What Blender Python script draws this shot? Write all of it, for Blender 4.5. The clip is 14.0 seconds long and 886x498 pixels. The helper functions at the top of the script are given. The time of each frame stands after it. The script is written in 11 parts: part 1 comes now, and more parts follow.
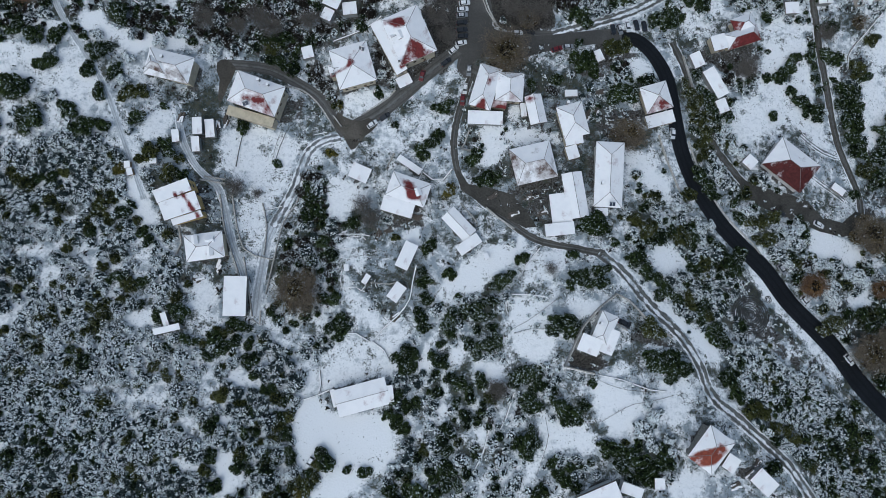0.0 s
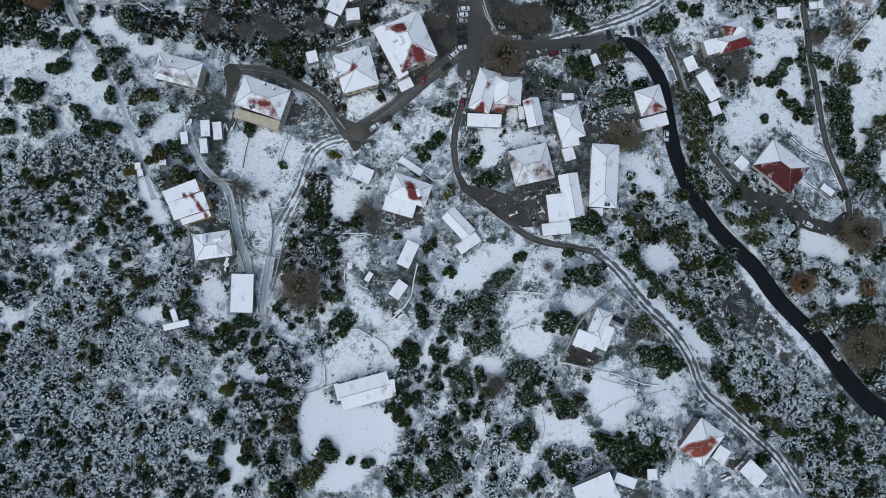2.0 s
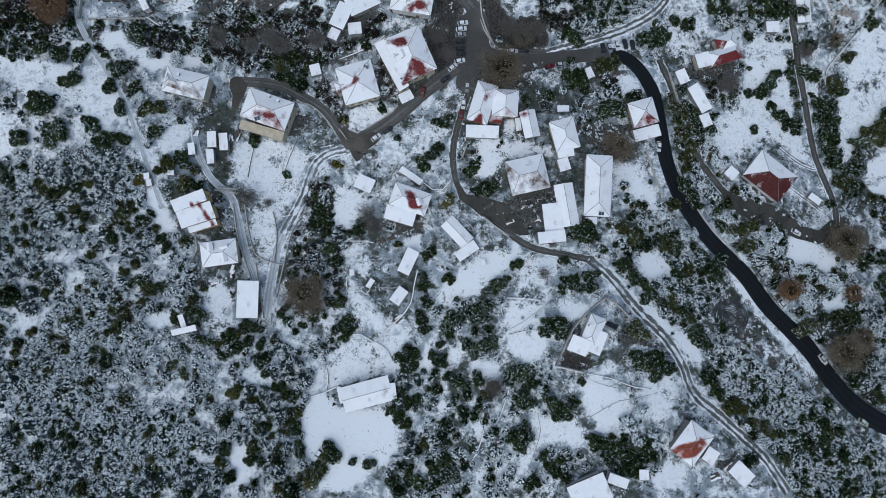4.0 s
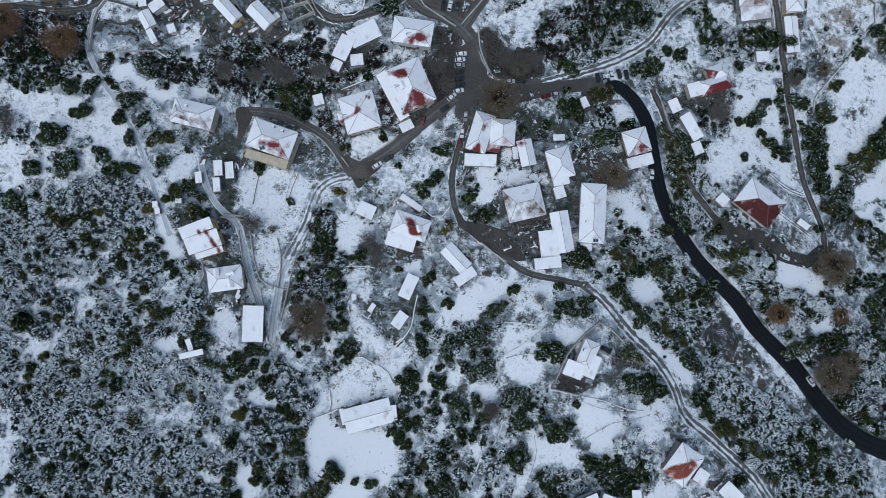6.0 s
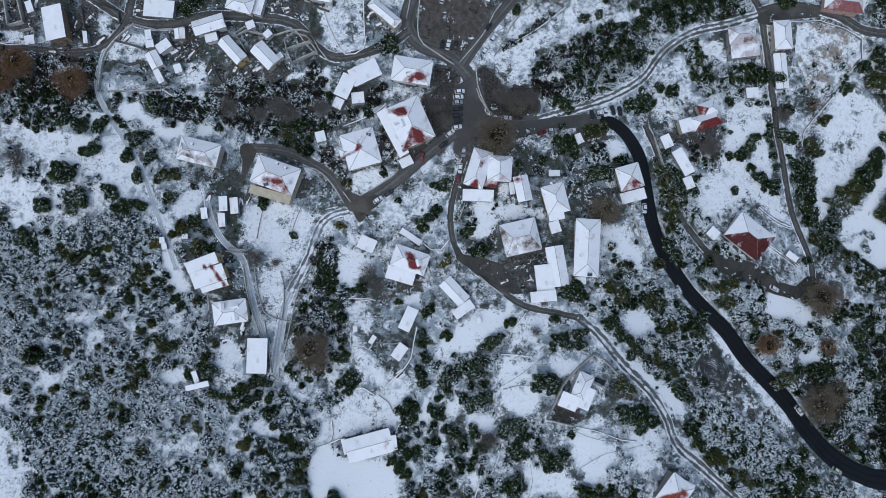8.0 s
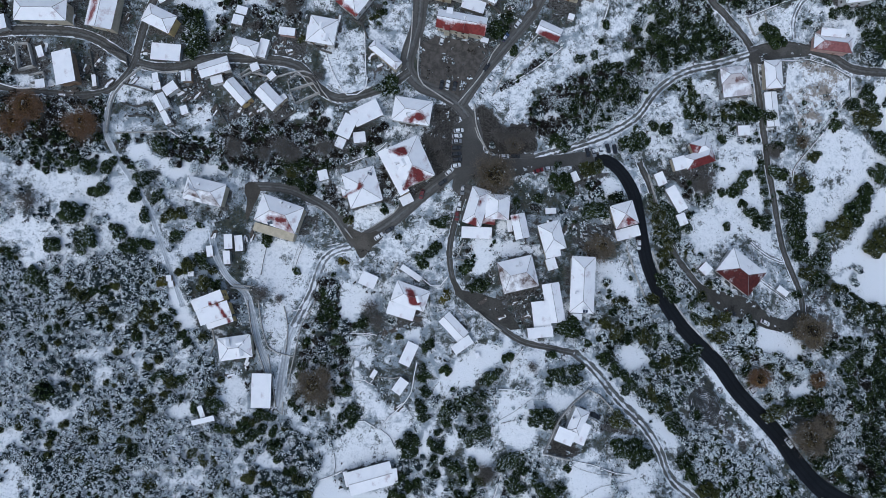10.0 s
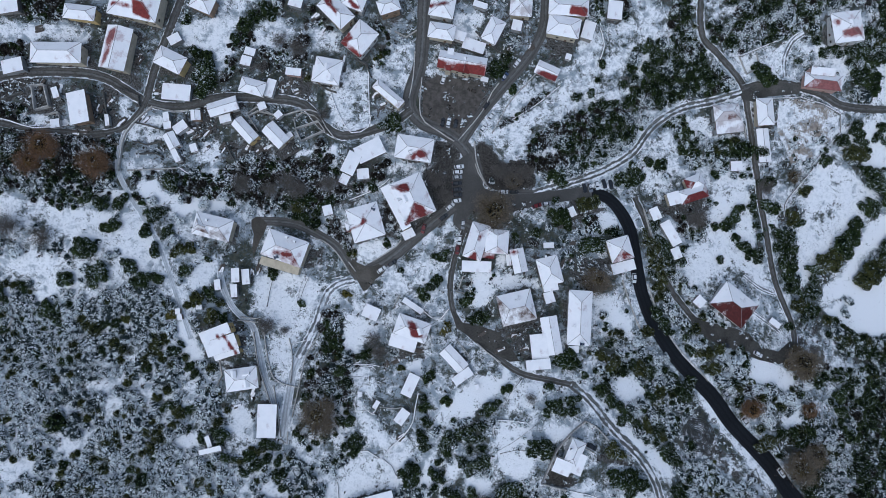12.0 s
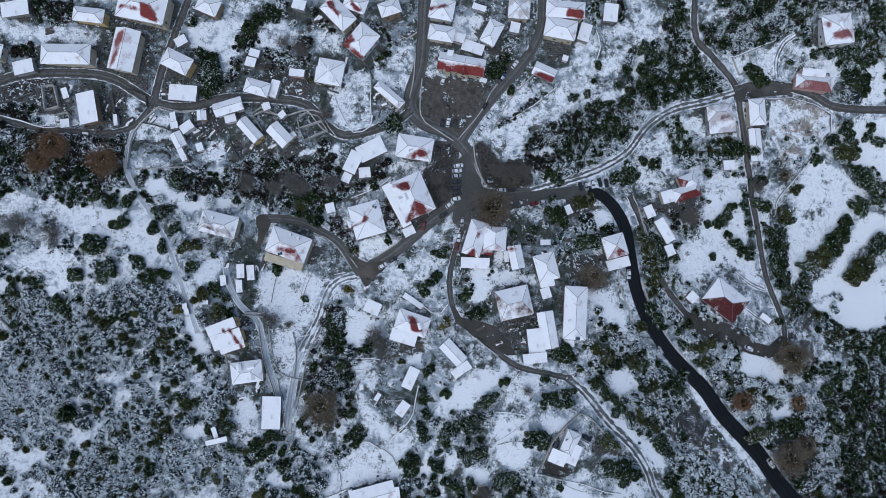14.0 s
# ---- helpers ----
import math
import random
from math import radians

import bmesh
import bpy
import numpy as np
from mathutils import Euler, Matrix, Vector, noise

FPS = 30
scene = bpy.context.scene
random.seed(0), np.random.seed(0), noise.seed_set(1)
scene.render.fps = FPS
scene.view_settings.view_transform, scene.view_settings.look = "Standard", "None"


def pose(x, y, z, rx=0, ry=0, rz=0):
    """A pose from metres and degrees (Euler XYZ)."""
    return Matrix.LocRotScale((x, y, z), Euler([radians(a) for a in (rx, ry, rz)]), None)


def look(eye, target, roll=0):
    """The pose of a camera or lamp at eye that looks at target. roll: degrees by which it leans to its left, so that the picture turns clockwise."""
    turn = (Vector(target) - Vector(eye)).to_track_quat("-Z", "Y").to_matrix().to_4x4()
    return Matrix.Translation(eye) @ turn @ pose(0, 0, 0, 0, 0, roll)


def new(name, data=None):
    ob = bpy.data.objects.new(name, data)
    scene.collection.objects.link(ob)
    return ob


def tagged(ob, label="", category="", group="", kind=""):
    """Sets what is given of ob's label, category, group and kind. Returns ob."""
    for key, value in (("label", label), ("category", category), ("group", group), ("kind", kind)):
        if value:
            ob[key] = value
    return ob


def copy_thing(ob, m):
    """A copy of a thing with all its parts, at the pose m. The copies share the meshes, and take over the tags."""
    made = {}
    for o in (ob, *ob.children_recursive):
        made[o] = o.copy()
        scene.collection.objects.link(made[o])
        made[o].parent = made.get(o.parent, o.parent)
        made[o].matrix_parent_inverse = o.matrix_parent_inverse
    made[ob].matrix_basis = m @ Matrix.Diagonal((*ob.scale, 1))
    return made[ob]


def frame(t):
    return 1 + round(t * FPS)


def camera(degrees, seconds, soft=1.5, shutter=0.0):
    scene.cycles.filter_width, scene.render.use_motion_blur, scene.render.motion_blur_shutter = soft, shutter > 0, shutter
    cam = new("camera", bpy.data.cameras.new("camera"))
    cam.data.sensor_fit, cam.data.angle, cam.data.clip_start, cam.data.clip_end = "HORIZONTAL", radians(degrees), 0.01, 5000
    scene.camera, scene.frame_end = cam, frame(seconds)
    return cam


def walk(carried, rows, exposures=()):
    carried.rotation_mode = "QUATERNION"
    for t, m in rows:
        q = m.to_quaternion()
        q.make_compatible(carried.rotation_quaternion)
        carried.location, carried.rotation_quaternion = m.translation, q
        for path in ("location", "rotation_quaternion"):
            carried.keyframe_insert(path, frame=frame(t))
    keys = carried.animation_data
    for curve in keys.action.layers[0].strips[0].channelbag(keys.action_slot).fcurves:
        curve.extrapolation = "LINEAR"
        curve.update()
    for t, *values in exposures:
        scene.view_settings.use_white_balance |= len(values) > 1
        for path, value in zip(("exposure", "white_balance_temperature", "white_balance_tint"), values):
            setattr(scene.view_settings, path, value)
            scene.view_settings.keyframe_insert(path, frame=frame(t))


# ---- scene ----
cam = camera(68.0, 14.0, 0.6)
PATH = [
    (0, 0.01, 0.01, 232.47, 3.204, 0.000, 0.000),
    (0.5, 0.35, -0.11, 234.27, 3.171, 0.096, -0.004),
    (1, 0.40, -0.19, 236.26, 3.133, 0.124, 0.006),
    (1.5, 0.26, -0.20, 238.11, 3.088, 0.084, -0.001),
    (2, 0.30, 0.24, 240.23, 2.946, 0.095, 0.024),
    (4.5, 0.15, 4.60, 250.15, 2.881, -0.026, 0.046),
    (5, 0.16, 7.06, 252.27, 2.856, -0.027, 0.034),
    (5.5, 0.40, 9.47, 254.31, 2.887, -0.001, 0.034),
    (6, 0.35, 11.77, 256.35, 3.034, -0.031, 0.050),
    (6.5, 0.38, 14.38, 258.38, 3.092, -0.044, 0.061),
    (7, 0.64, 17.31, 260.50, 3.174, -0.024, 0.047),
    (7.5, 0.54, 20.12, 262.41, 3.264, -0.072, 0.035),
    (8, 0.38, 23.94, 264.58, 3.218, -0.132, 0.018),
    (10.5, 0.09, 41.52, 274.73, 3.472, -0.242, 0.015),
    (11, 0.08, 44.82, 277.13, 3.864, -0.207, 0.031),
    (11.5, -0.03, 46.89, 279.05, 4.037, -0.178, 0.060),
    (12, 0.23, 48.13, 281.22, 4.133, -0.131, 0.112),
    (12.5, 0.34, 48.18, 283.05, 4.008, -0.114, 0.139),
    (13, 0.41, 48.30, 285.14, 3.889, -0.111, 0.153),
    (13.5, 0.41, 48.14, 286.89, 3.848, -0.130, 0.173),
    (14, 0.35, 48.09, 289.00, 3.755, -0.146, 0.161),
]
walk(cam, [(t, pose(*p)) for t, *p in PATH], [(0, -0.19, 5720, 1), (6, -0.19, 5540, 3), (14, -0.19, 5410, 6)])

# ---- overcast winter daylight ----
SUN_UP, SUN_TURN = radians(62), radians(215)
world = bpy.data.worlds.new("overcast")
scene.world = world
world.use_nodes = True
sky = world.node_tree.nodes.new("ShaderNodeTexSky")
sky.sky_type, sky.sun_disc, sky.sun_elevation, sky.sun_rotation = "NISHITA", False, SUN_UP, SUN_TURN
sky.air_density, sky.dust_density = 1.0, 3.0
world.node_tree.links.new(sky.outputs[0], world.node_tree.nodes["Background"].inputs[0])
world.node_tree.nodes["Background"].inputs[1].default_value = 0.10
sun_data = bpy.data.lights.new("sun", "SUN")
sun_data.energy, sun_data.angle, sun_data.color = 1.3, radians(80), (1.0, 0.98, 0.95)
sun = new("sun", sun_data)
sun.matrix_basis = look((0, 0, 300), (-math.sin(SUN_TURN) * 300, -math.cos(SUN_TURN) * 300, 300 - math.tan(SUN_UP) * 300))


# ---- node helpers ----
def material(name, rough=0.8, spec=0.3):
    m = bpy.data.materials.new(name)
    m.use_nodes = True
    b = m.node_tree.nodes["Principled BSDF"]
    b.inputs["Roughness"].default_value = rough
    b.inputs["Specular IOR Level"].default_value = spec
    return m, m.node_tree, b


def node(nt, kind, links=(), **values):
    n = nt.nodes.new("ShaderNode" + kind)
    for key, value in values.items():
        n.inputs[key.replace("_", " ")].default_value = value
    for key, source in links:
        nt.links.new(source, n.inputs[key])
    return n


def noise_of(nt, scale, detail=4.0, rough=0.55, where=None):
    if where is None:
        where = node(nt, "NewGeometry").outputs["Position"]
    return node(nt, "TexNoise", [("Vector", where)], Scale=scale, Detail=detail, Roughness=rough).outputs["Fac"]


def maths(nt, op, a, b=None):
    n = nt.nodes.new("ShaderNodeMath")
    n.operation = op
    for k, v in enumerate((a, b)):
        if v is None:
            continue
        if isinstance(v, (int, float)):
            n.inputs[k].default_value = v
        else:
            nt.links.new(v, n.inputs[k])
    return n.outputs[0]


def step(nt, value, low, high):
    n = node(nt, "MapRange", [("Value", value)], From_Min=low, From_Max=high)
    n.interpolation_type = "SMOOTHSTEP"
    return n.outputs["Result"]


def mixed(nt, fac, a, b):
    n = nt.nodes.new("ShaderNodeMix")
    n.data_type = "RGBA"
    for k, v in ((0, fac), (6, a), (7, b)):
        if isinstance(v, (tuple, float, int)):
            n.inputs[k].default_value = (*v, 1) if isinstance(v, tuple) else v
        else:
            nt.links.new(v, n.inputs[k])
    return n.outputs[2]


def bump(nt, bsdf, height, strength=0.4, distance=0.1):
    n = node(nt, "Bump", [("Height", height)], Strength=strength, Distance=distance)
    nt.links.new(n.outputs[0], bsdf.inputs["Normal"])




def snow_colour(nt):
    return mixed(nt, step(nt, noise_of(nt, 0.35, 5), 0.35, 0.7), (0.95, 0.93, 0.935), (0.90, 0.885, 0.895))


def trodden_snow(nt, thin=None):
    """Settled wet snow on the ground: greyer than on roofs, with drifts and hollows."""
    deep = noise_of(nt, 0.22, 6, 0.6)
    if thin is not None:
        deep = maths(nt, "SUBTRACT", deep, maths(nt, "MULTIPLY", maths(nt, "SUBTRACT", thin, 0.45), 0.45))
    c = mixed(nt, step(nt, deep, 0.34, 0.54), (0.31, 0.35, 0.385), (0.91, 0.91, 0.92))
    mottle = 0.4 if thin is None else maths(nt, "MULTIPLY", step(nt, thin, 0.0, 0.5), 0.42)
    c = mixed(nt, maths(nt, "MULTIPLY", step(nt, noise_of(nt, 1.0, 5, 0.6), 0.46, 0.68), mottle), c, (0.33, 0.37, 0.41))
    pits = 0.3 if thin is None else maths(nt, "MULTIPLY", step(nt, thin, 0.02, 0.55), 0.85)
    return mixed(nt, maths(nt, "MULTIPLY", step(nt, noise_of(nt, 0.62, 6, 0.72), 0.51, 0.66), pits), c, (0.25, 0.28, 0.30))


def up_facing(nt, low, high):
    """1 where a surface faces the sky, with a ragged edge."""
    z = node(nt, "SeparateXYZ", [("Vector", node(nt, "NewGeometry").outputs["Normal"])]).outputs["Z"]
    return step(nt, maths(nt, "ADD", z, maths(nt, "MULTIPLY", maths(nt, "SUBTRACT", noise_of(nt, 1.6, 4), 0.5), 0.5)), low, high)


def plain(name, colour, rough=0.8, vary=0.25, scale=1.2, snowy=None, spec=0.3):
    """A weathered surface of one colour; snowy: how steep its faces may be and still carry snow."""
    m, nt, b = material(name, rough, spec)
    dark = tuple(c * (1 - vary) for c in colour)
    light = tuple(min(1, c * (1 + vary)) for c in colour)
    c = mixed(nt, step(nt, noise_of(nt, scale, 6), 0.3, 0.7), dark, light)
    c = mixed(nt, maths(nt, "MULTIPLY", step(nt, noise_of(nt, scale * 7, 3), 0.5, 0.75), 0.5), c, tuple(v * 0.6 for v in colour))
    if snowy is not None:
        c = mixed(nt, up_facing(nt, snowy, snowy + 0.2), c, snow_colour(nt))
    nt.links.new(c, b.inputs["Base Color"])
    bump(nt, b, noise_of(nt, scale * 5, 4), 0.3, 0.05)
    return m


# ---- materials ----
def ground_material():
    m, nt, b = material("snowy_ground", 0.9, 0.05)
    thin = node(nt, "Attribute").outputs["Fac"]
    thin.node.attribute_name = "thin"
    dirt = node(nt, "Attribute").outputs["Fac"]
    dirt.node.attribute_name = "dirt"
    big, mid, fine = noise_of(nt, 0.10, 4), noise_of(nt, 0.42, 6, 0.62), noise_of(nt, 2.0, 4, 0.62)
    worn = maths(nt, "ADD", maths(nt, "MULTIPLY", thin, 0.42), maths(nt, "ADD", maths(nt, "MULTIPLY", big, 1.0), maths(nt, "MULTIPLY", mid, 0.85)))
    film = maths(nt, "MULTIPLY", step(nt, worn, 1.12, 1.32), 0.9)
    grass = mixed(nt, step(nt, noise_of(nt, 0.5, 5), 0.35, 0.65), (0.035, 0.045, 0.036), (0.09, 0.09, 0.07))
    c = mixed(nt, film, trodden_snow(nt, thin), mixed(nt, step(nt, fine, 0.42, 0.58), (0.055, 0.070, 0.070), (0.34, 0.38, 0.41)))
    tufts = step(nt, maths(nt, "ADD", maths(nt, "MULTIPLY", fine, 0.75), maths(nt, "MULTIPLY", worn, 0.45)), 0.93, 0.98)
    c = mixed(nt, tufts, c, grass)
    earth = mixed(nt, step(nt, noise_of(nt, 1.4, 8, 0.72), 0.40, 0.62), (0.028, 0.026, 0.024), (0.090, 0.082, 0.072))
    rimed = maths(nt, "MULTIPLY", step(nt, noise_of(nt, 1.9, 5, 0.7), 0.46, 0.60), step(nt, dirt, 0.92, 0.70))
    earth = mixed(nt, maths(nt, "MULTIPLY", rimed, 0.42), earth, (0.30, 0.305, 0.31))
    bare = step(nt, maths(nt, "ADD", dirt, maths(nt, "MULTIPLY", maths(nt, "SUBTRACT", noise_of(nt, 0.35, 6, 0.65), 0.5), 1.9)), 0.42, 0.56)
    c = mixed(nt, bare, c, earth)
    nt.links.new(c, b.inputs["Base Color"])
    bump(nt, b, noise_of(nt, 1.4, 6), 0.5, 0.25)
    return m


def street_material(name, dark, light, wet, ruts=0.0, slush=0.3):
    """A road: u runs across it from 0 to 1. ruts: how much snow lies between the wheel tracks."""
    m, nt, b = material(name, 0.6 if wet else 0.85, 0.22 if wet else 0.15)
    uv = node(nt, "SeparateXYZ", [("Vector", node(nt, "UVMap").outputs[0])]).outputs
    c = mixed(nt, step(nt, maths(nt, "ADD", maths(nt, "MULTIPLY", noise_of(nt, 1.6, 8, 0.7), 0.65), maths(nt, "MULTIPLY", noise_of(nt, 0.15, 3), 0.35)), 0.33, 0.68), dark, light)
    wheel = node(nt, "TexWave", [("Vector", node(nt, "CombineXYZ", [("X", maths(nt, "ADD", uv["X"], maths(nt, "MULTIPLY", noise_of(nt, 0.05, 2), 0.3)))]).outputs[0])], Scale=1.1, Distortion=0.6, Detail=2.0).outputs["Fac"]
    c = mixed(nt, maths(nt, "MULTIPLY", step(nt, wheel, 0.55, 0.95), 0.45), c, tuple(v * 0.5 for v in dark))
    side = maths(nt, "ABSOLUTE", maths(nt, "SUBTRACT", uv["X"], 0.5))
    ragged = maths(nt, "MULTIPLY", maths(nt, "SUBTRACT", noise_of(nt, 0.55, 6, 0.68), 0.5), 0.5)
    edge = step(nt, maths(nt, "ADD", side, ragged), 0.50 - slush * 0.2, 0.56 - slush * 0.2)
    if not ruts and slush > 0:
        middle = maths(nt, "MULTIPLY", step(nt, maths(nt, "ADD", side, ragged), 0.10, 0.02), 0.2)
        c = mixed(nt, middle, c, (0.33, 0.34, 0.35))
    if ruts:
        track = maths(nt, "ABSOLUTE", maths(nt, "SUBTRACT", side, 0.21))
        broken = maths(nt, "MULTIPLY", maths(nt, "SUBTRACT", noise_of(nt, 0.28, 5, 0.7), 0.5), 0.55)
        between = step(nt, maths(nt, "ADD", track, maths(nt, "ADD", broken, maths(nt, "MULTIPLY", ragged, 0.8))), 0.12 - 0.09 * ruts, 0.20 - 0.09 * ruts)
        edge = maths(nt, "MAXIMUM", edge, between)
    c = mixed(nt, edge, c, trodden_snow(nt))
    nt.links.new(c, b.inputs["Base Color"])
    bump(nt, b, noise_of(nt, 3, 5), 0.3, 0.05)
    return m


def leaf_material(name, dark, light, snow, spread=0.5, clump=0.5, grain=0.8, rime=(0.70, 0.74, 0.77), drift=0.6):
    """Leaf clumps: each island has its own tone, and some carry snow."""
    m, nt, b = material(name, 0.9, 0.02)
    geo = node(nt, "NewGeometry").outputs
    chance = geo["Random Per Island"]
    own = node(nt, "ObjectInfo").outputs["Random"]
    c = mixed(nt, chance, dark, light)
    c = mixed(nt, maths(nt, "MULTIPLY", step(nt, noise_of(nt, 0.22, 3), 0.42, 0.66), 0.6), c, tuple(v * 1.4 for v in light))
    c = mixed(nt, maths(nt, "MULTIPLY", own, 0.35), c, tuple(v * 0.55 for v in dark))
    patch = maths(nt, "MULTIPLY", maths(nt, "SUBTRACT", noise_of(nt, clump, 4, 0.6), 0.5), spread * 3.0)
    patch = maths(nt, "ADD", patch, maths(nt, "MULTIPLY", maths(nt, "SUBTRACT", noise_of(nt, 0.045, 3), 0.5), drift))
    flip = maths(nt, "MULTIPLY", maths(nt, "FRACT", maths(nt, "MULTIPLY", chance, 37.0)), grain)
    edge = grain * (1 - snow)
    white = step(nt, maths(nt, "ADD", flip, patch), edge - 0.13, edge + 0.13)
    up = maths(nt, "ABSOLUTE", node(nt, "SeparateXYZ", [("Vector", geo["Normal"])]).outputs["Z"])
    white = maths(nt, "MULTIPLY", white, step(nt, up, 0.25, 0.55))
    thick = step(nt, maths(nt, "FRACT", maths(nt, "MULTIPLY", chance, 113.0)), 0.1, 0.9)
    c = mixed(nt, white, c, mixed(nt, thick, tuple(v * 0.7 for v in rime), tuple(min(0.9, v * 1.15) for v in rime)))
    nt.links.new(c, b.inputs["Base Color"])
    return m


def roof_material(name, tile, bare=0.0, film=0.0):
    """Tiles under snow. bare: how far the snow has slid off a slope, from 0 to 1; film: how thin the rest lies."""
    m, nt, b = material(name, 0.75, 0.25)
    where = node(nt, "TexCoord").outputs["Object"]
    row = node(nt, "TexWave", [("Vector", where)], Scale=1.3, Distortion=1.0, Detail=2.0).outputs["Fac"]
    c = mixed(nt, step(nt, noise_of(nt, 0.9, 5, where=where), 0.3, 0.7), tuple(v * 0.6 for v in tile), tile)
    c = mixed(nt, maths(nt, "MULTIPLY", row, 0.35), c, tuple(v * 0.45 for v in tile))
    snow = snow_colour(nt)
    thin = mixed(nt, 0.5, snow, tile)
    seen = node(nt, "Attribute").outputs["Fac"]
    seen.node.attribute_name = "slid"
    low, high = noise_of(nt, 0.22, 3, 0.5, where), noise_of(nt, 1.3, 5, 0.65, where)
    loose = maths(nt, "ADD", maths(nt, "MULTIPLY", low, 1.5), maths(nt, "MULTIPLY", high, 0.55))
    loose = maths(nt, "ADD", loose, maths(nt, "SUBTRACT", maths(nt, "MULTIPLY", seen, 1.2), 1.38))
    c = mixed(nt, step(nt, loose, 0.06, 0.32), mixed(nt, step(nt, loose, -0.22 - film, 0.12 - film), snow, thin), c)
    nt.links.new(c, b.inputs["Base Color"])
    bump(nt, b, maths(nt, "ADD", noise_of(nt, 1.5, 5), maths(nt, "MULTIPLY", row, 0.3)), 0.4, 0.06)
    return m


def paddock_material(name, dark, light, cover, size):
    """Bare earth or gravel with worn patches of snow; cover: how much snow is left."""
    m, nt, b = material(name, 0.9, 0.05)
    c = mixed(nt, step(nt, noise_of(nt, 0.5, 7, 0.6), 0.3, 0.7), dark, light)
    left = maths(nt, "ADD", maths(nt, "MULTIPLY", noise_of(nt, size, 5, 0.6), 0.7), maths(nt, "MULTIPLY", noise_of(nt, 1.2, 5, 0.65), 0.3))
    c = mixed(nt, step(nt, left, 0.62 - cover * 0.25, 0.72 - cover * 0.25), c, trodden_snow(nt))
    nt.links.new(c, b.inputs["Base Color"])
    bump(nt, b, noise_of(nt, 2, 5), 0.4, 0.08)
    return m


GROUND = ground_material()
PADDOCK = paddock_material("thawing_field", (0.21, 0.18, 0.15), (0.38, 0.33, 0.28), 0.75, 0.11)
CAR_PARK = paddock_material("gravel_car_park", (0.062, 0.056, 0.050), (0.125, 0.112, 0.100), -0.3, 0.25)
ASPHALT = street_material("wet_asphalt", (0.006, 0.007, 0.009), (0.015, 0.016, 0.019), True, slush=-0.2)
STREET = street_material("wet_street", (0.075, 0.072, 0.067), (0.135, 0.128, 0.118), True, slush=0.15)
MUD = street_material("brown_mud", (0.060, 0.053, 0.044), (0.130, 0.116, 0.097), True, slush=0.12)
LANE = street_material("slushy_lane", (0.062, 0.059, 0.054), (0.135, 0.128, 0.116), False, slush=0.7)
GRAVEL = street_material("gravel_lane", (0.05, 0.047, 0.041), (0.15, 0.14, 0.125), False, slush=0.85)
DRYSTONE = plain("dry_stone_terrace", (0.11, 0.105, 0.095), 0.95, 0.5, 2.0, snowy=1.12)
FOOTWAY = street_material("trodden_footpath", (0.40, 0.42, 0.44), (0.72, 0.74, 0.77), False, slush=1.1)
PATHWAY = street_material("snowed_path", (0.10, 0.10, 0.10), (0.30, 0.31, 0.32), False, ruts=0.85, slush=0.5)
TRACK = street_material("rutted_track", (0.075, 0.075, 0.07), (0.21, 0.21, 0.20), False, ruts=0.45, slush=0.5)
STONE = plain("stone_wall", (0.20, 0.19, 0.17), 0.9, 0.4, 2.0, snowy=0.55)
KERB = plain("pale_stone_kerb", (0.40, 0.38, 0.35), 0.85, 0.25, 1.5, snowy=0.93)
CONCRETE = plain("raw_concrete", (0.30, 0.29, 0.28), 0.85, 0.2, 0.8, snowy=0.6)
WALLS = {
    "cream": plain("cream_plaster", (0.55, 0.48, 0.36), 0.85, 0.12, 0.5),
    "yellow": plain("yellow_plaster", (0.60, 0.44, 0.20), 0.85, 0.12, 0.5),
    "white": plain("white_plaster", (0.62, 0.60, 0.57), 0.85, 0.12, 0.5),
    "grey": plain("grey_render", (0.30, 0.30, 0.29), 0.85, 0.2, 0.5),
    "brown": plain("brown_plaster", (0.30, 0.21, 0.14), 0.85, 0.2, 0.5),
    "stone": plain("rubble_stone", (0.27, 0.25, 0.22), 0.9, 0.35, 2.2),
    "pink": plain("pink_plaster", (0.55, 0.36, 0.30), 0.85, 0.12, 0.5),
}
WHITE_ROOF = roof_material("snowed_roof", (0.20, 0.034, 0.034))
FILM_ROOF = roof_material("thinly_snowed_roof", (0.20, 0.11, 0.10), film=0.28)
ORANGE_ROOF = roof_material("orange_tiled_roof", (0.32, 0.075, 0.045))
PINK_ROOF = roof_material("pinkish_tiled_roof", (0.34, 0.13, 0.125), film=0.1)
BROWN_ROOF = roof_material("brown_tiled_roof", (0.13, 0.075, 0.058))
DARK_ROOF = roof_material("dark_red_tiled_roof", (0.105, 0.022, 0.020))
RED_ROOF = roof_material("red_tiled_roof", (0.26, 0.045, 0.040))
RIDGE = plain("ridge_tile", (0.22, 0.19, 0.185), 0.8, 0.3, 1.5)
EAVE = plain("eave_board", (0.22, 0.17, 0.14), 0.8, 0.3, 2)
FRAME = plain("window_frame", (0.32, 0.24, 0.17), 0.6, 0.2, 2)
DOOR = plain("door_wood", (0.16, 0.09, 0.05), 0.6, 0.3, 3)
LABYRINTH = plain("dark_ring_stone", (0.045, 0.048, 0.050), 0.85, 0.4, 2.5)
TIMBER = plain("grey_timber", (0.10, 0.085, 0.072), 0.85, 0.4, 2.5, snowy=1.05)
WEED = plain("dead_weeds", (0.055, 0.055, 0.045), 0.9, 0.5, 1.2)
WEED_BROWN = plain("brown_weeds", (0.058, 0.050, 0.038), 0.9, 0.5, 1.2)
GLASS, _nt, _b = material("window_glass", 0.08, 0.6)
_b.inputs["Base Color"].default_value = (0.03, 0.035, 0.04, 1)
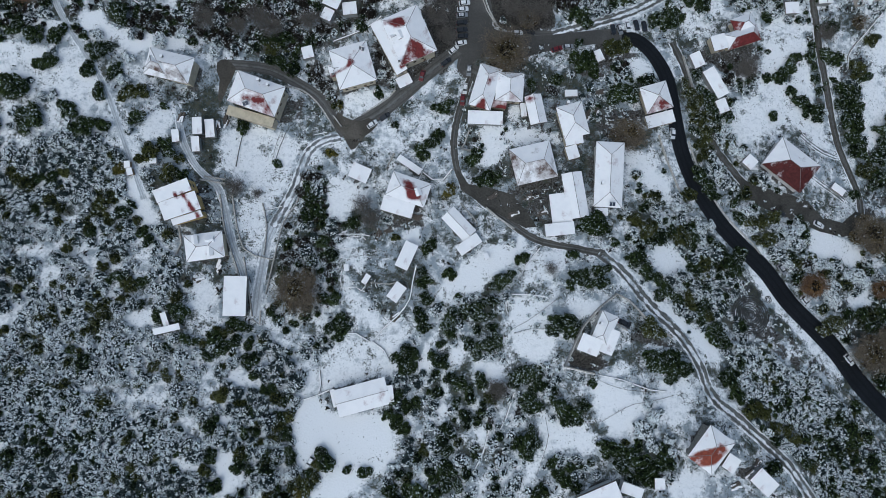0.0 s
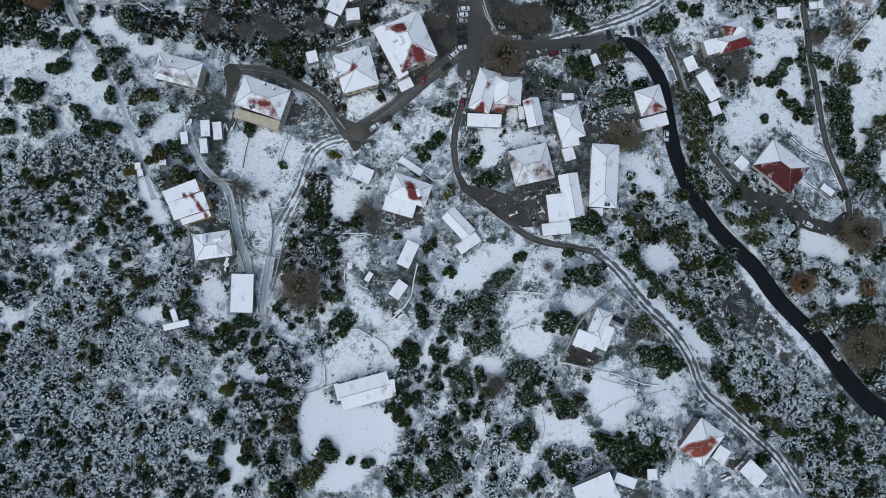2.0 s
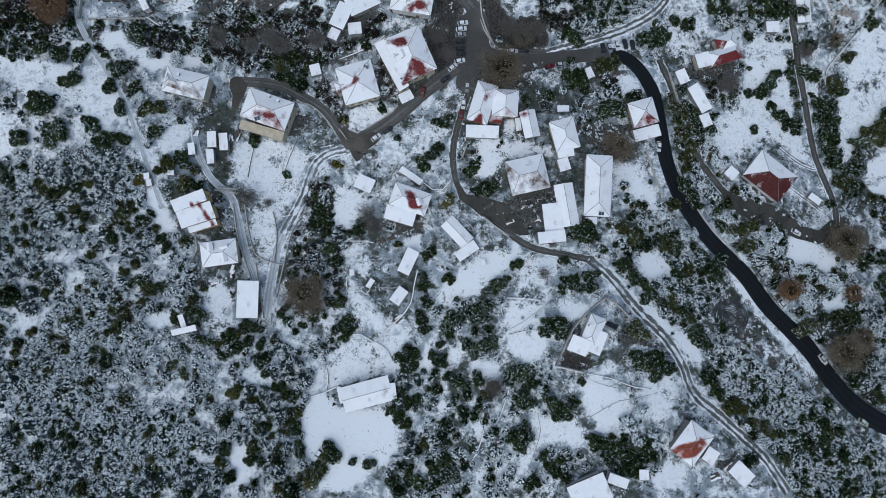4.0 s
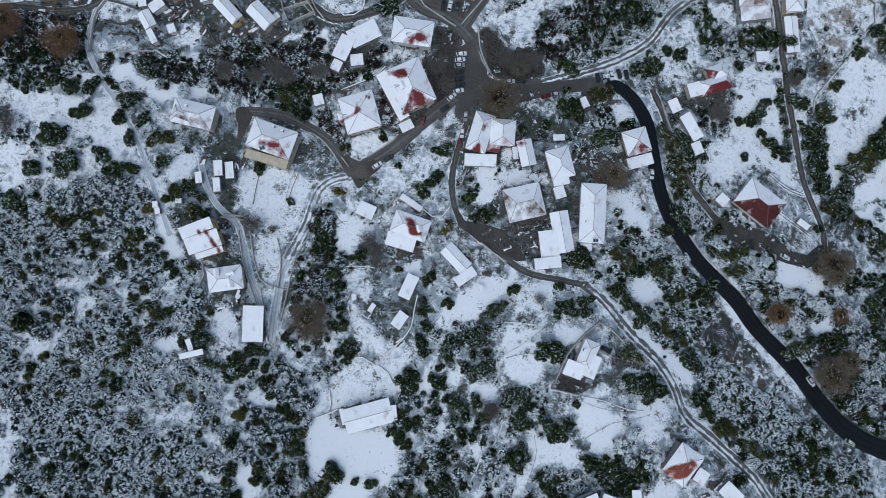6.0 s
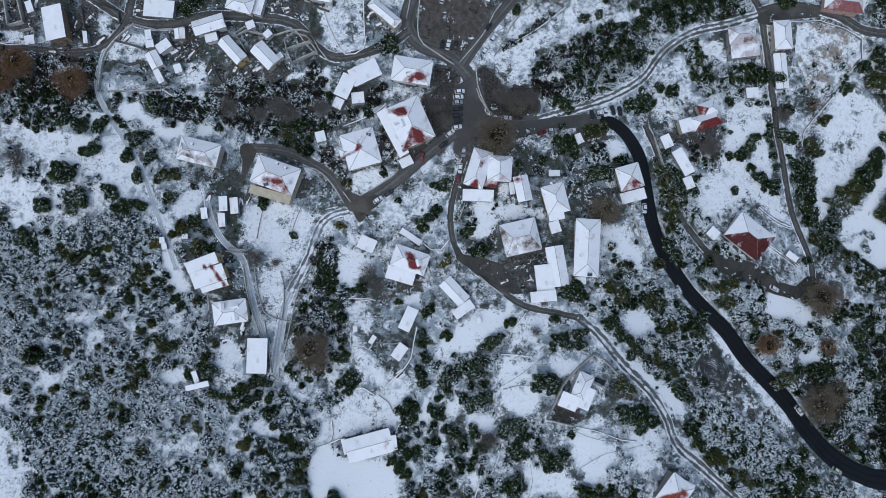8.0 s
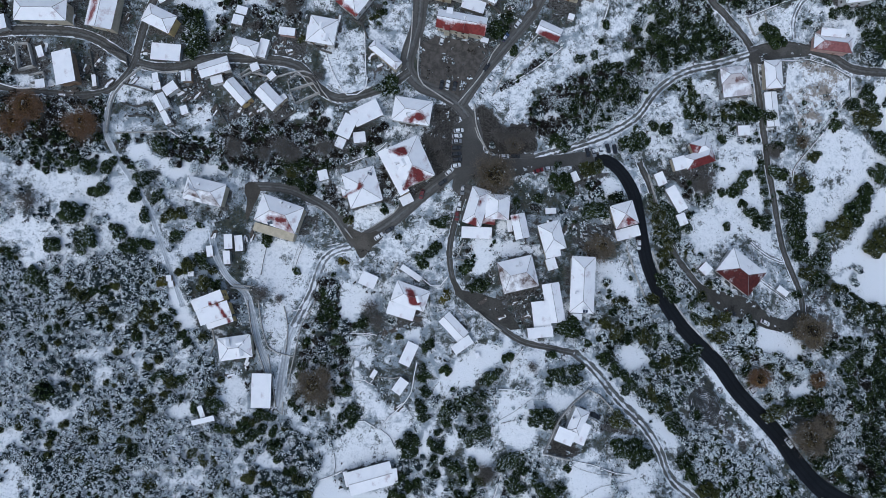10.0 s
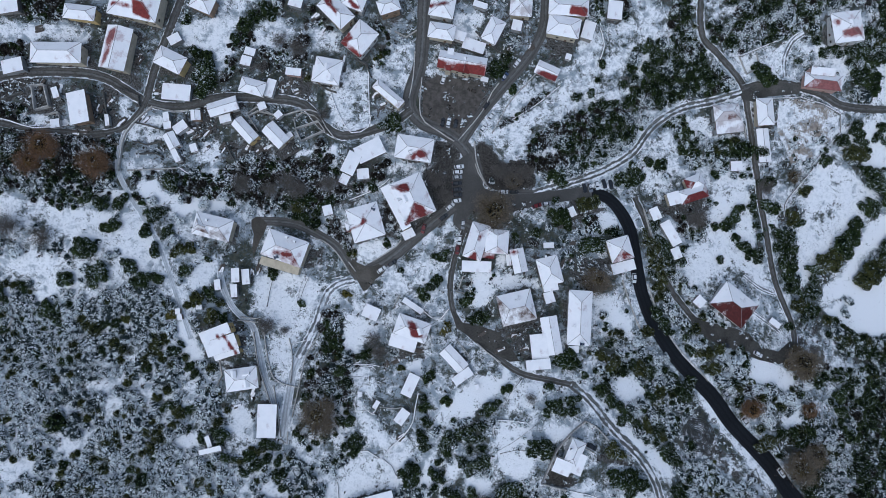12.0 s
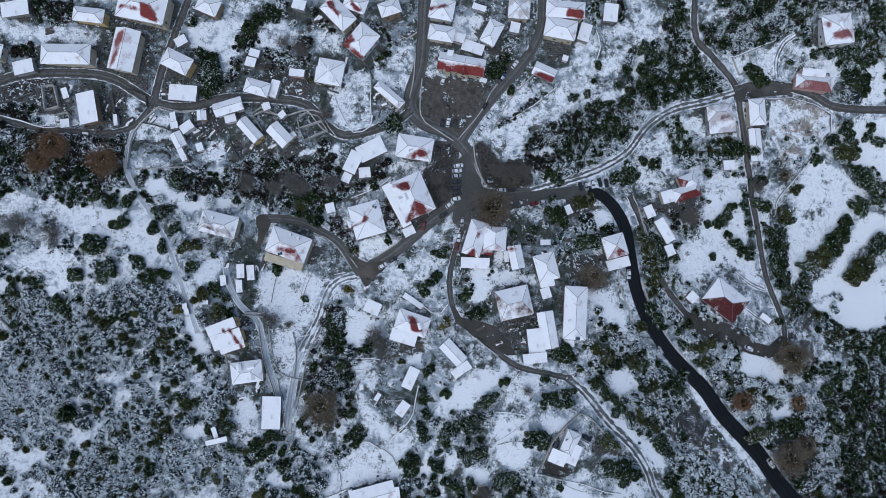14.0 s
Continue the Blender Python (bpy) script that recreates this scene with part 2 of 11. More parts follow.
PANEL, _nt, _b = material("solar_panel_glass", 0.15, 0.6)
_b.inputs["Base Color"].default_value = (0.02, 0.03, 0.06, 1)
METAL = plain("galvanised_metal", (0.42, 0.43, 0.45), 0.45, 0.15, 2, snowy=0.8)
BARK = plain("bark", (0.10, 0.08, 0.065), 0.9, 0.35, 4)
TWIG = plain("frosted_twig", (0.16, 0.145, 0.13), 0.9, 0.35, 3)
RUST = plain("rust_brown_twig", (0.20, 0.12, 0.07), 0.9, 0.35, 2)
HAZEL = plain("tan_twig", (0.19, 0.155, 0.115), 0.9, 0.35, 2)
EVERGREEN = leaf_material("evergreen_leaves", (0.007, 0.013, 0.006), (0.044, 0.061, 0.022), 0.09, 0.42, 0.8, rime=(0.52, 0.57, 0.58))
RUST_LEAF = leaf_material("dry_russet_leaves", (0.080, 0.048, 0.018), (0.21, 0.125, 0.050), 0.02, 0.2)
TAN_LEAF = leaf_material("dry_tan_leaves", (0.052, 0.042, 0.022), (0.145, 0.112, 0.058), 0.04, 0.3)
OLIVE = leaf_material("olive_leaves", (0.022, 0.029, 0.011), (0.078, 0.080, 0.028), 0.06, 0.30, rime=(0.5, 0.54, 0.55))
FROSTED = leaf_material("frosted_leaves", (0.020, 0.030, 0.031), (0.066, 0.086, 0.084), 1.66, 1.2, 0.52, 0.24, (0.76, 0.83, 0.87), 2.2)
BRUSH = leaf_material("bare_brown_scrub", (0.012, 0.011, 0.010), (0.046, 0.040, 0.033), 0.10, 0.5, 0.3, 0.5)
HEDGE_OLIVE = leaf_material("yellowed_leaves", (0.05, 0.05, 0.015), (0.14, 0.12, 0.03), 0.06)
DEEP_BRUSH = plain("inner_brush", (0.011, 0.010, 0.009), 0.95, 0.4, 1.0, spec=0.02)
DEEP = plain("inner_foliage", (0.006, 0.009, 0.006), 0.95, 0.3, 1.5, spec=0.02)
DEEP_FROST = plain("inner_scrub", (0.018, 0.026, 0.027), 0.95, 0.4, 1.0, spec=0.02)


# ---- shapes ----
def part(name, bm, mat, parent=None, label=""):
    me = bpy.data.meshes.new(name)
    bm.to_mesh(me)
    bm.free()
    for one in mat if isinstance(mat, (list, tuple)) else [mat]:
        me.materials.append(one)
    ob = new(name, me)
    ob.parent = parent
    return tagged(ob, label)


def sheet(name, verts, faces, mats, index=None, parent=None, uv=None):
    """A mesh from arrays of places and of four-cornered faces."""
    verts, faces = np.asarray(verts, np.float32), np.asarray(faces, np.int32)
    me = bpy.data.meshes.new(name)
    me.vertices.add(len(verts))
    me.vertices.foreach_set("co", verts.ravel())
    k = faces.shape[1]
    me.loops.add(faces.size)
    me.loops.foreach_set("vertex_index", faces.ravel())
    me.polygons.add(len(faces))
    me.polygons.foreach_set("loop_start", np.arange(0, faces.size, k, dtype=np.int32))
    me.polygons.foreach_set("loop_total", np.full(len(faces), k, np.int32))
    if index is not None:
        me.polygons.foreach_set("material_index", np.asarray(index, np.int32))
    if uv is not None:
        me.uv_layers.new(name="UVMap").data.foreach_set("uv", np.asarray(uv, np.float32)[faces.ravel()].ravel())
    for m in mats:
        me.materials.append(m)
    me.update(calc_edges=True)
    ob = new(name, me)
    ob.parent = parent
    return ob


def block(bm, x, y, z, w, d, h, turn=0.0, bevel=0.0):
    """A box whose base is centred at x, y, z."""
    m = Matrix.Translation((x, y, z + h / 2)) @ Matrix.Rotation(turn, 4, "Z") @ Matrix.Diagonal((w, d, h, 1))
    made = bmesh.ops.create_cube(bm, size=1, matrix=m)["verts"]
    if bevel:
        edges = list({e for v in made for e in v.link_edges})
        bmesh.ops.bevel(bm, geom=edges, offset=bevel, segments=1, affect="EDGES")
    return made


def beam(bm, a, b, w, h):
    """A square bar from a to b."""
    a, b = Vector(a), Vector(b)
    m = Matrix.Translation((a + b) / 2) @ (b - a).to_track_quat("X", "Z").to_matrix().to_4x4()
    bmesh.ops.create_cube(bm, size=1, matrix=m @ Matrix.Diagonal(((b - a).length, w, h, 1)))


def spline(points, gap=2.0):
    """A smooth line through points in the plan, with about gap metres between its places."""
    p = np.array([points[0], *points, points[-1]], float)
    out = []
    for a, b, c, d in zip(p, p[1:], p[2:], p[3:]):
        n = max(1, int(np.linalg.norm(c - b) / gap))
        for s in np.arange(n) / n:
            out.append(0.5 * (2 * b + (c - a) * s + (2 * a - 5 * b + 4 * c - d) * s**2 + (3 * b - a - 3 * c + d) * s**3))
    out.append(p[-1])
    return np.array(out)


# ---- the lie of the land ----
LAND = [-6.61, -15.98, 26.93, 4.14, 4.1, 1.19, -0.55, -20.93, 9.8, 2.43, 4.77, -8.21, 9.21, 5.85, 2.49, -40.27, 24.38, 1.34, 9.18, 1.62, -1.73]
KNOLLS = [(54, -9, 22, 4.2), (-53, 36, 35, -3.5), (-112, 49, 22, 3.7), (-179, 41, 22, -3.9), (-39, -35, 22, -2.5), (-47, 124, 22, 2.4), (107, -12, 22, -2.4), (55, 51, 22, 2.5), (93, 129, 35, -2.5), (190, 180, 22, 2), (28, -16, 35, 1.3), (-60, 58, 22, -1.6), (-80, -55, 22, 1.7), (-133, 64, 22, 1.5)]


def ground(x, y):
    x, y = np.asarray(x, float), np.asarray(y, float)
    a, b = np.tanh((x - 20) / 170), np.tanh((y - 55) / 170)
    powers = [(i, j) for i in range(6) for j in range(6 - i)]
    z = sum(c * a**i * b**j for c, (i, j) in zip(LAND, powers))
    for kx, ky, s, h in KNOLLS:
        z = z + h * np.exp(-((x - kx) ** 2 + (y - ky) ** 2) / (2 * s * s))
    return z


def height(x, y):
    return float(ground(x, y))


def inside(x, y, poly):
    """Which places lie in a polygon of the plan."""
    p = np.asarray(poly, float)
    hit = np.zeros(np.shape(x), bool)
    for (x0, y0), (x1, y1) in zip(p, np.roll(p, -1, 0)):
        if y0 != y1:
            hit ^= ((y0 > y) != (y1 > y)) & (x < (x1 - x0) * (y - y0) / (y1 - y0) + x0)
    return hit


CLEAR = []  # outlines of open snow where nothing grows wild
TAKEN = []  # places where no bush may stand: x, y, radius


# ---- kinds of things ----
def road(name, points, width, mat, lift=0.10, label="", taken=True):
    """A draped ribbon along a line of the plan."""
    line = spline(points, 2.0)
    way = np.gradient(line, axis=0)
    way /= np.linalg.norm(way, axis=1)[:, None] + 1e-9
    side = np.stack([-way[:, 1], way[:, 0]], 1)
    n, across = len(line), np.linspace(-0.5, 0.5, 9)
    first, last = width if isinstance(width, tuple) else (width, width)
    width = max(first, last)
    wide = np.linspace(first, last, n) * (1 + 0.10 * np.array([noise.noise((p[0] * 0.08, p[1] * 0.08, 3.0)) for p in line]))
    xy = line[:, None] + side[:, None] * (across[None, :, None] * wide[:, None, None])
    z = ground(xy[..., 0], xy[..., 1]) + lift
    z[:, 0] -= lift + 0.1
    z[:, -1] -= lift + 0.1
    verts = np.concatenate([xy, z[..., None]], 2).reshape(-1, 3)
    run = np.r_[0, np.cumsum(np.linalg.norm(np.diff(line, axis=0), axis=1))]
    uv = np.stack([np.broadcast_to(across + 0.5, (n, 9)), np.broadcast_to(run[:, None], (n, 9))], 2).reshape(-1, 2)
    i = (np.arange(n - 1)[:, None] * 9 + np.arange(8)).ravel()
    ob = sheet(name, verts, np.stack([i, i + 9, i + 10, i + 1], 1), [mat], uv=uv)
    for p in ob.data.polygons:
        p.use_smooth = True
    if taken:
        TAKEN.extend((p[0], p[1], width * 0.55) for p in line)
    return tagged(ob, label, "road", kind="structure")


def yard(name, poly, mat, lift=0.08, label=""):
    """A paved or trampled piece of ground inside an outline of the plan."""
    bm = bmesh.new()
    bm.faces.new([bm.verts.new((x, y, 0)) for x, y in poly])
    bmesh.ops.triangulate(bm, faces=bm.faces[:])
    split_long(bm, 2.5)
    for v in bm.verts:
        v.co.z = height(v.co.x, v.co.y) + lift
    layer = bm.loops.layers.uv.new("UVMap")
    for f in bm.faces:
        f.smooth = True
        for loop in f.loops:
            loop[layer].uv = (0.3, loop.vert.co.y)
    bmesh.ops.recalc_face_normals(bm, faces=bm.faces[:])
    if sum(f.normal.z for f in bm.faces) < 0:
        bmesh.ops.reverse_faces(bm, faces=bm.faces[:])
    return tagged(part(name, bm, mat), label, "paving", kind="structure")


def garden_wall(points, h=1.0, thick=0.5, mat=None, label="", name="garden_wall", straight=False):
    """A wall along a line, stepping with the ground."""
    if straight and len(points) > 2:
        for a, b in zip(points, points[1:]):
            garden_wall([a, b], h, thick, mat, label, name)
        return
    line = spline(points, 3.0) if len(points) > 2 else np.array([np.array(points[0]) * (1 - s) + np.array(points[1]) * s for s in np.linspace(0, 1, 2 + int(math.dist(*points) / 4))])
    way = np.gradient(line, axis=0)
    way /= np.linalg.norm(way, axis=1)[:, None] + 1e-9
    side = np.stack([-way[:, 1], way[:, 0]], 1) * thick / 2
    g = ground(line[:, 0], line[:, 1])
    a, b = line - side, line + side
    ring = [np.c_[a, g - 0.6], np.c_[a, g + h - 0.08], np.c_[a + side * 0.25, g + h], np.c_[b - side * 0.25, g + h], np.c_[b, g + h - 0.08], np.c_[b, g - 0.6]]
    verts = np.stack(ring, 1).reshape(-1, 3)
    n = len(line)
    i = (np.arange(n - 1)[:, None] * 6 + np.arange(5)).ravel()
    faces = np.r_[np.stack([i, i + 1, i + 7, i + 6], 1), [[0, 1, 2, 5], [2, 3, 4, 5]], np.array([[5, 2, 1, 0], [5, 4, 3, 2]]) + (n - 1) * 6]
    ob = sheet(name, verts, faces[:, ::-1], [mat or STONE])
    return tagged(ob, label or "low rubble stone garden wall capped with snow", "wall")


def window_mesh(w, h):
    bm = bmesh.new()
    for x, z, sx, sz in ((0, h / 2, w, 0.09), (0, -h / 2, w + 0.12, 0.12), (-w / 2, 0, 0.09, h), (w / 2, 0, 0.09, h), (0, 0, 0.06, h)):
        block(bm, x, 0, z - sz / 2, sx, 0.1, sz)
    me = bpy.data.meshes.new("window")
    bm.to_mesh(me)
    me.materials.append(FRAME)
    bm.free()
    bm = bmesh.new()
    block(bm, 0, 0.015, -h / 2, w, 0.05, h)
    pane = bpy.data.meshes.new("pane")
    bm.to_mesh(pane)
    pane.materials.append(GLASS)
    bm.free()
    return me, pane


WINDOW, PANE = window_mesh(1.1, 1.3)


def roof_shape(w, d, roof, rise):
    """Corners, faces and ridge lines of a roof over a rectangle w by d, at its own place."""
    a, b = w / 2, d / 2
    eave = [(-a, -b, 0), (a, -b, 0), (a, b, 0), (-a, b, 0)]
    long_x = w >= d
    if roof.endswith("_x") or roof.endswith("_y"):
        long_x = roof.endswith("_x")
    kind = roof.split("_")[0]
    if kind == "flat":
        top = [(x, y, 0.22) for x, y, _ in eave]
        return eave + top, [(4, 5, 6, 7)], []
    if kind == "shed":
        top = [(x, y, 0.12 + (rise if (y > 0 if long_x else x > 0) else 0)) for x, y, _ in eave]
        return eave + top, [(4, 5, 6, 7)], []
    if kind == "gable":
        r = [(-a, 0, rise), (a, 0, rise)] if long_x else [(0, -b, rise), (0, b, rise)]
    else:
        half = max(0.15, abs(a - b)) if kind == "hip" else max(a, b) * 0.45
        r = [(-half, 0, rise), (half, 0, rise)] if long_x else [(0, -half, rise), (0, half, rise)]
    v = eave + r
    if long_x:
        faces = [(0, 1, 5, 4), (2, 3, 4, 5), (1, 2, 5), (3, 0, 4)]
        lines = [(4, 5)] + ([(0, 4), (3, 4), (1, 5), (2, 5)] if kind != "gable" else [])
    else:
        faces = [(1, 2, 5, 4), (3, 0, 4, 5), (0, 1, 4), (2, 3, 5)]
        lines = [(4, 5)] + ([(0, 4), (1, 4), (2, 5), (3, 5)] if kind != "gable" else [])
    return v, faces, lines


def split_long(bm, gap):
    """Cuts the faces of a roof into pieces of about gap metres."""
    for _ in range(5):
        long = [e for e in bm.edges if e.calc_length() > gap * 1.6]
        if not long or len(bm.faces) > 5000:
            break
        bmesh.ops.subdivide_edges(bm, edges=long, cuts=1, use_grid_fill=True)
        bmesh.ops.triangulate(bm, faces=[f for f in bm.faces if len(f.verts) > 4])
    bm.verts.index_update()
    bm.normal_update()


ROOM = random.Random(11)
SPREAD = np.array([(math.cos(k * 2.4) * 0.9 * math.sqrt(k / 12), math.sin(k * 2.4) * 0.9 * math.sqrt(k / 12)) for k in range(12)])


def house(blocks, wall="cream", label="", name="house", category="house", skin=None, bare=(), slides=(), film=False, chimneys=(), windows=True, group="", ridges=True, worn=()):
    """A building of one or more blocks (x, y, width, depth, turn, wall height, roof, rise); bare: places (x, y, radius) where the tiles show; worn: outlines in the plan where the snow has slid off; slides: (block, side, how far, outline or None), snow gone from one slope."""
    x0, y0 = blocks[0][0], blocks[0][1]
    z0 = height(x0, y0)
    root = new(name)
    root.location = (x0, y0, z0)
    tagged(root, label, category, group)
    for number, (x, y, w, d, turn, h, roof, rise) in enumerate(blocks):
        a = radians(turn)
        cs, sn = math.cos(a), math.sin(a)
        eave = height(x, y) + h
        low = min(height(x + cs * u * w - sn * v * d, y + sn * u * w + cs * v * d) for u in (-0.5, 0.5) for v in (-0.5, 0.5))
        TAKEN.extend((x + cs * u * w - sn * v * d, y + sn * u * w + cs * v * d, max(1.5, min(w, d) * 0.3)) for u in (-0.4, 0, 0.4) for v in (-0.4, 0, 0.4))
        place = Matrix.Translation((x - x0, y - y0, eave - z0)) @ Matrix.Rotation(a, 4, "Z")
        over = 0.8 if min(w, d) > 6 else 0.25
        ww, dd = w - 2 * over, d - 2 * over
        bm = bmesh.new()
        block(bm, 0, 0, low - eave - 0.8, ww, dd, eave - low + 0.8 - 0.05)
        kind = roof.split("_")[0]
        long_x = (w >= d) if "_" not in roof else roof.endswith("_x")
        if kind == "gable":
            k = rise * 0.93
            if long_x:
                v = [bm.verts.new(p) for p in ((-ww / 2, -dd / 2, -0.1), (-ww / 2, dd / 2, -0.1), (-ww / 2, 0, k), (ww / 2, -dd / 2, -0.1), (ww / 2, dd / 2, -0.1), (ww / 2, 0, k))]
            else:
                v = [bm.verts.new(p) for p in ((ww / 2, -dd / 2, -0.1), (-ww / 2, -dd / 2, -0.1), (0, -dd / 2, k), (ww / 2, dd / 2, -0.1), (-ww / 2, dd / 2, -0.1), (0, dd / 2, k))]
            for f in ((0, 2, 1), (3, 4, 5), (0, 3, 5, 2), (1, 2, 5, 4)):
                bm.faces.new([v[i] for i in f])
        if kind == "shed":
            over = 0.2
        body = part("wall", bm, WALLS[wall], root)
        body.matrix_basis = place
        # roof
        verts, faces, lines = roof_shape(w, d, roof, rise)
        bm = bmesh.new()
        v = [bm.verts.new(p) for p in verts]
        for f in faces:
            bm.faces.new([v[i] for i in f])
        under = [bm.verts.new((p[0], p[1], -0.24)) for p in verts[:4]]
        bm.faces.new(under[::-1]).material_index = 1
        rim = v[4:8] if kind in ("flat", "shed") else v[:4]
        for i in range(4):
            j = (i + 1) % 4
            bm.faces.new((under[i], under[j], rim[j], rim[i])).material_index = 1
        if kind in ("flat", "shed"):
            for q in v[:4]:
                bm.verts.remove(q)
        bm.normal_update()
        split_long(bm, 0.45 if worn or slides else 1.3)
        bm.normal_update()
        bm.verts.index_update()
        slid = []
        for v in bm.verts:
            wx, wy = x + cs * v.co.x - sn * v.co.y, y + sn * v.co.x + cs * v.co.y
            slid.append(max([0.0] + [0.62 - 0.32 * (math.hypot(wx - px, wy - py) / r) ** 2 for px, py, r in bare] + [0.62 * float(np.mean(inside(wx + SPREAD[:, 0], wy + SPREAD[:, 1], one))) for one in worn]))
        loosened = []
        mine = [one for one in slides if one[0] == number]
        for f in bm.faces:
            way = f.normal.x, f.normal.y
            key = ("E" if way[0] > 0 else "W") if abs(way[0]) > abs(way[1]) else ("N" if way[1] > 0 else "S")
            for v in f.verts:
                value = slid[v.index]
                for _, side, far, outline in mine:
                    if side == key and f.normal.z < 0.985:
                        wx, wy = x + cs * v.co.x - sn * v.co.y, y + sn * v.co.x + cs * v.co.y
                        value = max(value, far if outline is None else far * float(np.mean(inside(wx + SPREAD[:, 0], wy + SPREAD[:, 1], outline))))
                loosened.append(value)
        top = part("roof", bm, [skin or (FILM_ROOF if film else WHITE_ROOF), EAVE], root, "tiled roof partly bare of snow" if bare or slides or worn else "snow-covered roof")
        top.data.attributes.new("slid", "FLOAT", "CORNER").data.foreach_set("value", np.array(loosened, np.float32))
        top.matrix_basis = place
        if ridges:
            for i, j in lines:
                p, q = Vector(verts[i]), Vector(verts[j])
                if (q - p).length < 0.6:
                    continue
                bm = bmesh.new()
                beam(bm, p + Vector((0, 0, 0.03)), q + Vector((0, 0, 0.03)), 0.14, 0.10)
                part("ridge_cap", bm, RIDGE, root).matrix_basis = place
        # windows and a door
        if windows and h >= 3.4 and min(w, d) > 4:
            for s, (length, off) in enumerate(((ww, dd), (dd, ww), (ww, dd), (dd, ww))):
                n = int(length / 3.1)
                for level in range(max(1, int(h / 2.8))):
                    for i in range(n):
                        if ROOM.random() < 0.22:
                            continue
                        along = (i + 0.5) / n * length - length / 2
                        m = place @ Matrix.Rotation(s * math.pi / 2, 4, "Z") @ Matrix.Translation((along, -off / 2, -1.4 - 2.8 * level))
                        if m.translation.z < 0.8 + low - z0:
                            continue
                        win = new("window", WINDOW)
                        win.parent, win.matrix_basis = root, m
                        pane = new("pane", PANE)
                        pane.parent = win
            bm = bmesh.new()
            block(bm, ww * 0.18, -dd / 2 - 0.02, low - eave + 0.2, 1.0, 0.12, 2.05)
            part("door", bm, DOOR, root).matrix_basis = place
    for cx, cy, lift in chimneys:
        bm = bmesh.new()
        z = height(x0, y0) + blocks[0][5] - z0
        block(bm, cx - x0, cy - y0, z, 0.75, 0.75, lift, radians(blocks[0][4]))
        block(bm, cx - x0, cy - y0, z + lift, 0.95, 0.95, 0.14, radians(blocks[0][4]))
        part("chimney", bm, CONCRETE, root, "rendered chimney")
    return root


def crown(name, r, seed, leaf, count, flat=0.75, mats=None):
    """Leaf clumps over an uneven dome, with a dark heart. Returns arrays of places, faces and material numbers."""
    rng = np.random.default_rng(seed)
    lumps = rng.normal(size=(9, 3))
    lumps /= np.linalg.norm(lumps, axis=1)[:, None]
    tall = rng.uniform(0.55, 1.18, 9)

    def shape(u):
        near = np.exp(5.5 * (u @ lumps.T - 1))
        return (near * tall).sum(1) / near.sum(1) + 0.10 * np.sin(7 * u[:, 0] + seed) * np.cos(6 * u[:, 1])

    u = rng.normal(size=(count, 3))
    u[:, 2] = np.abs(u[:, 2]) * 1.05 - 0.35
    u /= np.linalg.norm(u, axis=1)[:, None]
    far = r * shape(u) * rng.uniform(0.72, 1.06, count) ** 0.7
    mid = u * far[:, None] * (1, 1, flat)
    out = u * 0.6 + rng.normal(size=(count, 3)) * 0.45 + (0, 0, 0.35)
    out /= np.linalg.norm(out, axis=1)[:, None]
    t = np.cross(out, rng.normal(size=(count, 3)))
    t /= np.linalg.norm(t, axis=1)[:, None]
    b = np.cross(out, t)
    size = (leaf * rng.uniform(0.5, 1.5, count))[:, None]
    p = [mid + t * size * 0.62, mid + b * size * rng.uniform(0.4, 0.75, (count, 1)) - t * size * 0.2, mid - b * size * rng.uniform(0.4, 0.75, (count, 1)) - t * size * 0.35 + out * size * 0.16]
    verts = np.stack(p, 1).reshape(-1, 3)
    faces = np.arange(3 * count).reshape(-1, 3)
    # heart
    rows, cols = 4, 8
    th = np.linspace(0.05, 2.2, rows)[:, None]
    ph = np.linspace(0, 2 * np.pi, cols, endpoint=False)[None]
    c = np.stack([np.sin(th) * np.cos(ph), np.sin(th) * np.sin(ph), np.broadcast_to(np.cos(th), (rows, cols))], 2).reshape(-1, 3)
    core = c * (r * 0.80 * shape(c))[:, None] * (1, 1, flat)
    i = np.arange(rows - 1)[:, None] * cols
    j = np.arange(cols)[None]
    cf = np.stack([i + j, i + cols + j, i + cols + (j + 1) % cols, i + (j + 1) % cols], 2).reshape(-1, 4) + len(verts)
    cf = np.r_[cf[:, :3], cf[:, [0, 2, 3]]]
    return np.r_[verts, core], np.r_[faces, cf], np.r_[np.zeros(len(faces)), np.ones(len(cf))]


def lobed(r, seed, leaf, count):
    """A tree's crown of several lobes, so that its outline is uneven."""
    rng = np.random.default_rng(seed + 900)
    n = int(rng.integers(3, 6))
    turn = rng.uniform(0, 6.28)
    lobes = [(rng.uniform(-0.15, 0.15) * r, rng.uniform(-0.15, 0.15) * r, 0.12 * r, r * rng.uniform(0.6, 0.72))]
    for k in range(n):
        a, far, own = turn + (k + rng.uniform(-0.3, 0.3)) * 6.28 / n, r * rng.uniform(0.42, 0.66), r * rng.uniform(0.32, 0.56)
        lobes.append((math.cos(a) * far, math.sin(a) * far, r * rng.uniform(-0.25, 0.08), own))
    total = sum(l[3] ** 2 for l in lobes)
    vs, fs, ms, at = [], [], [], 0
    for k, (x, y, z, own) in enumerate(lobes):
        v, f, m = crown("lobe", own, seed * 7 + k, leaf, int(count * own**2 / total))
        vs.append(v + (x, y, z))
        fs.append(f + at)
        ms.append(m)
        at += len(v)
    return np.concatenate(vs), np.concatenate(fs), np.concatenate(ms)


CROWNS = {}
SIZES = {"s": (1.7, 0.40, 340), "m": (3.0, 0.45, 800), "l": (5.0, 0.50, 1900)}


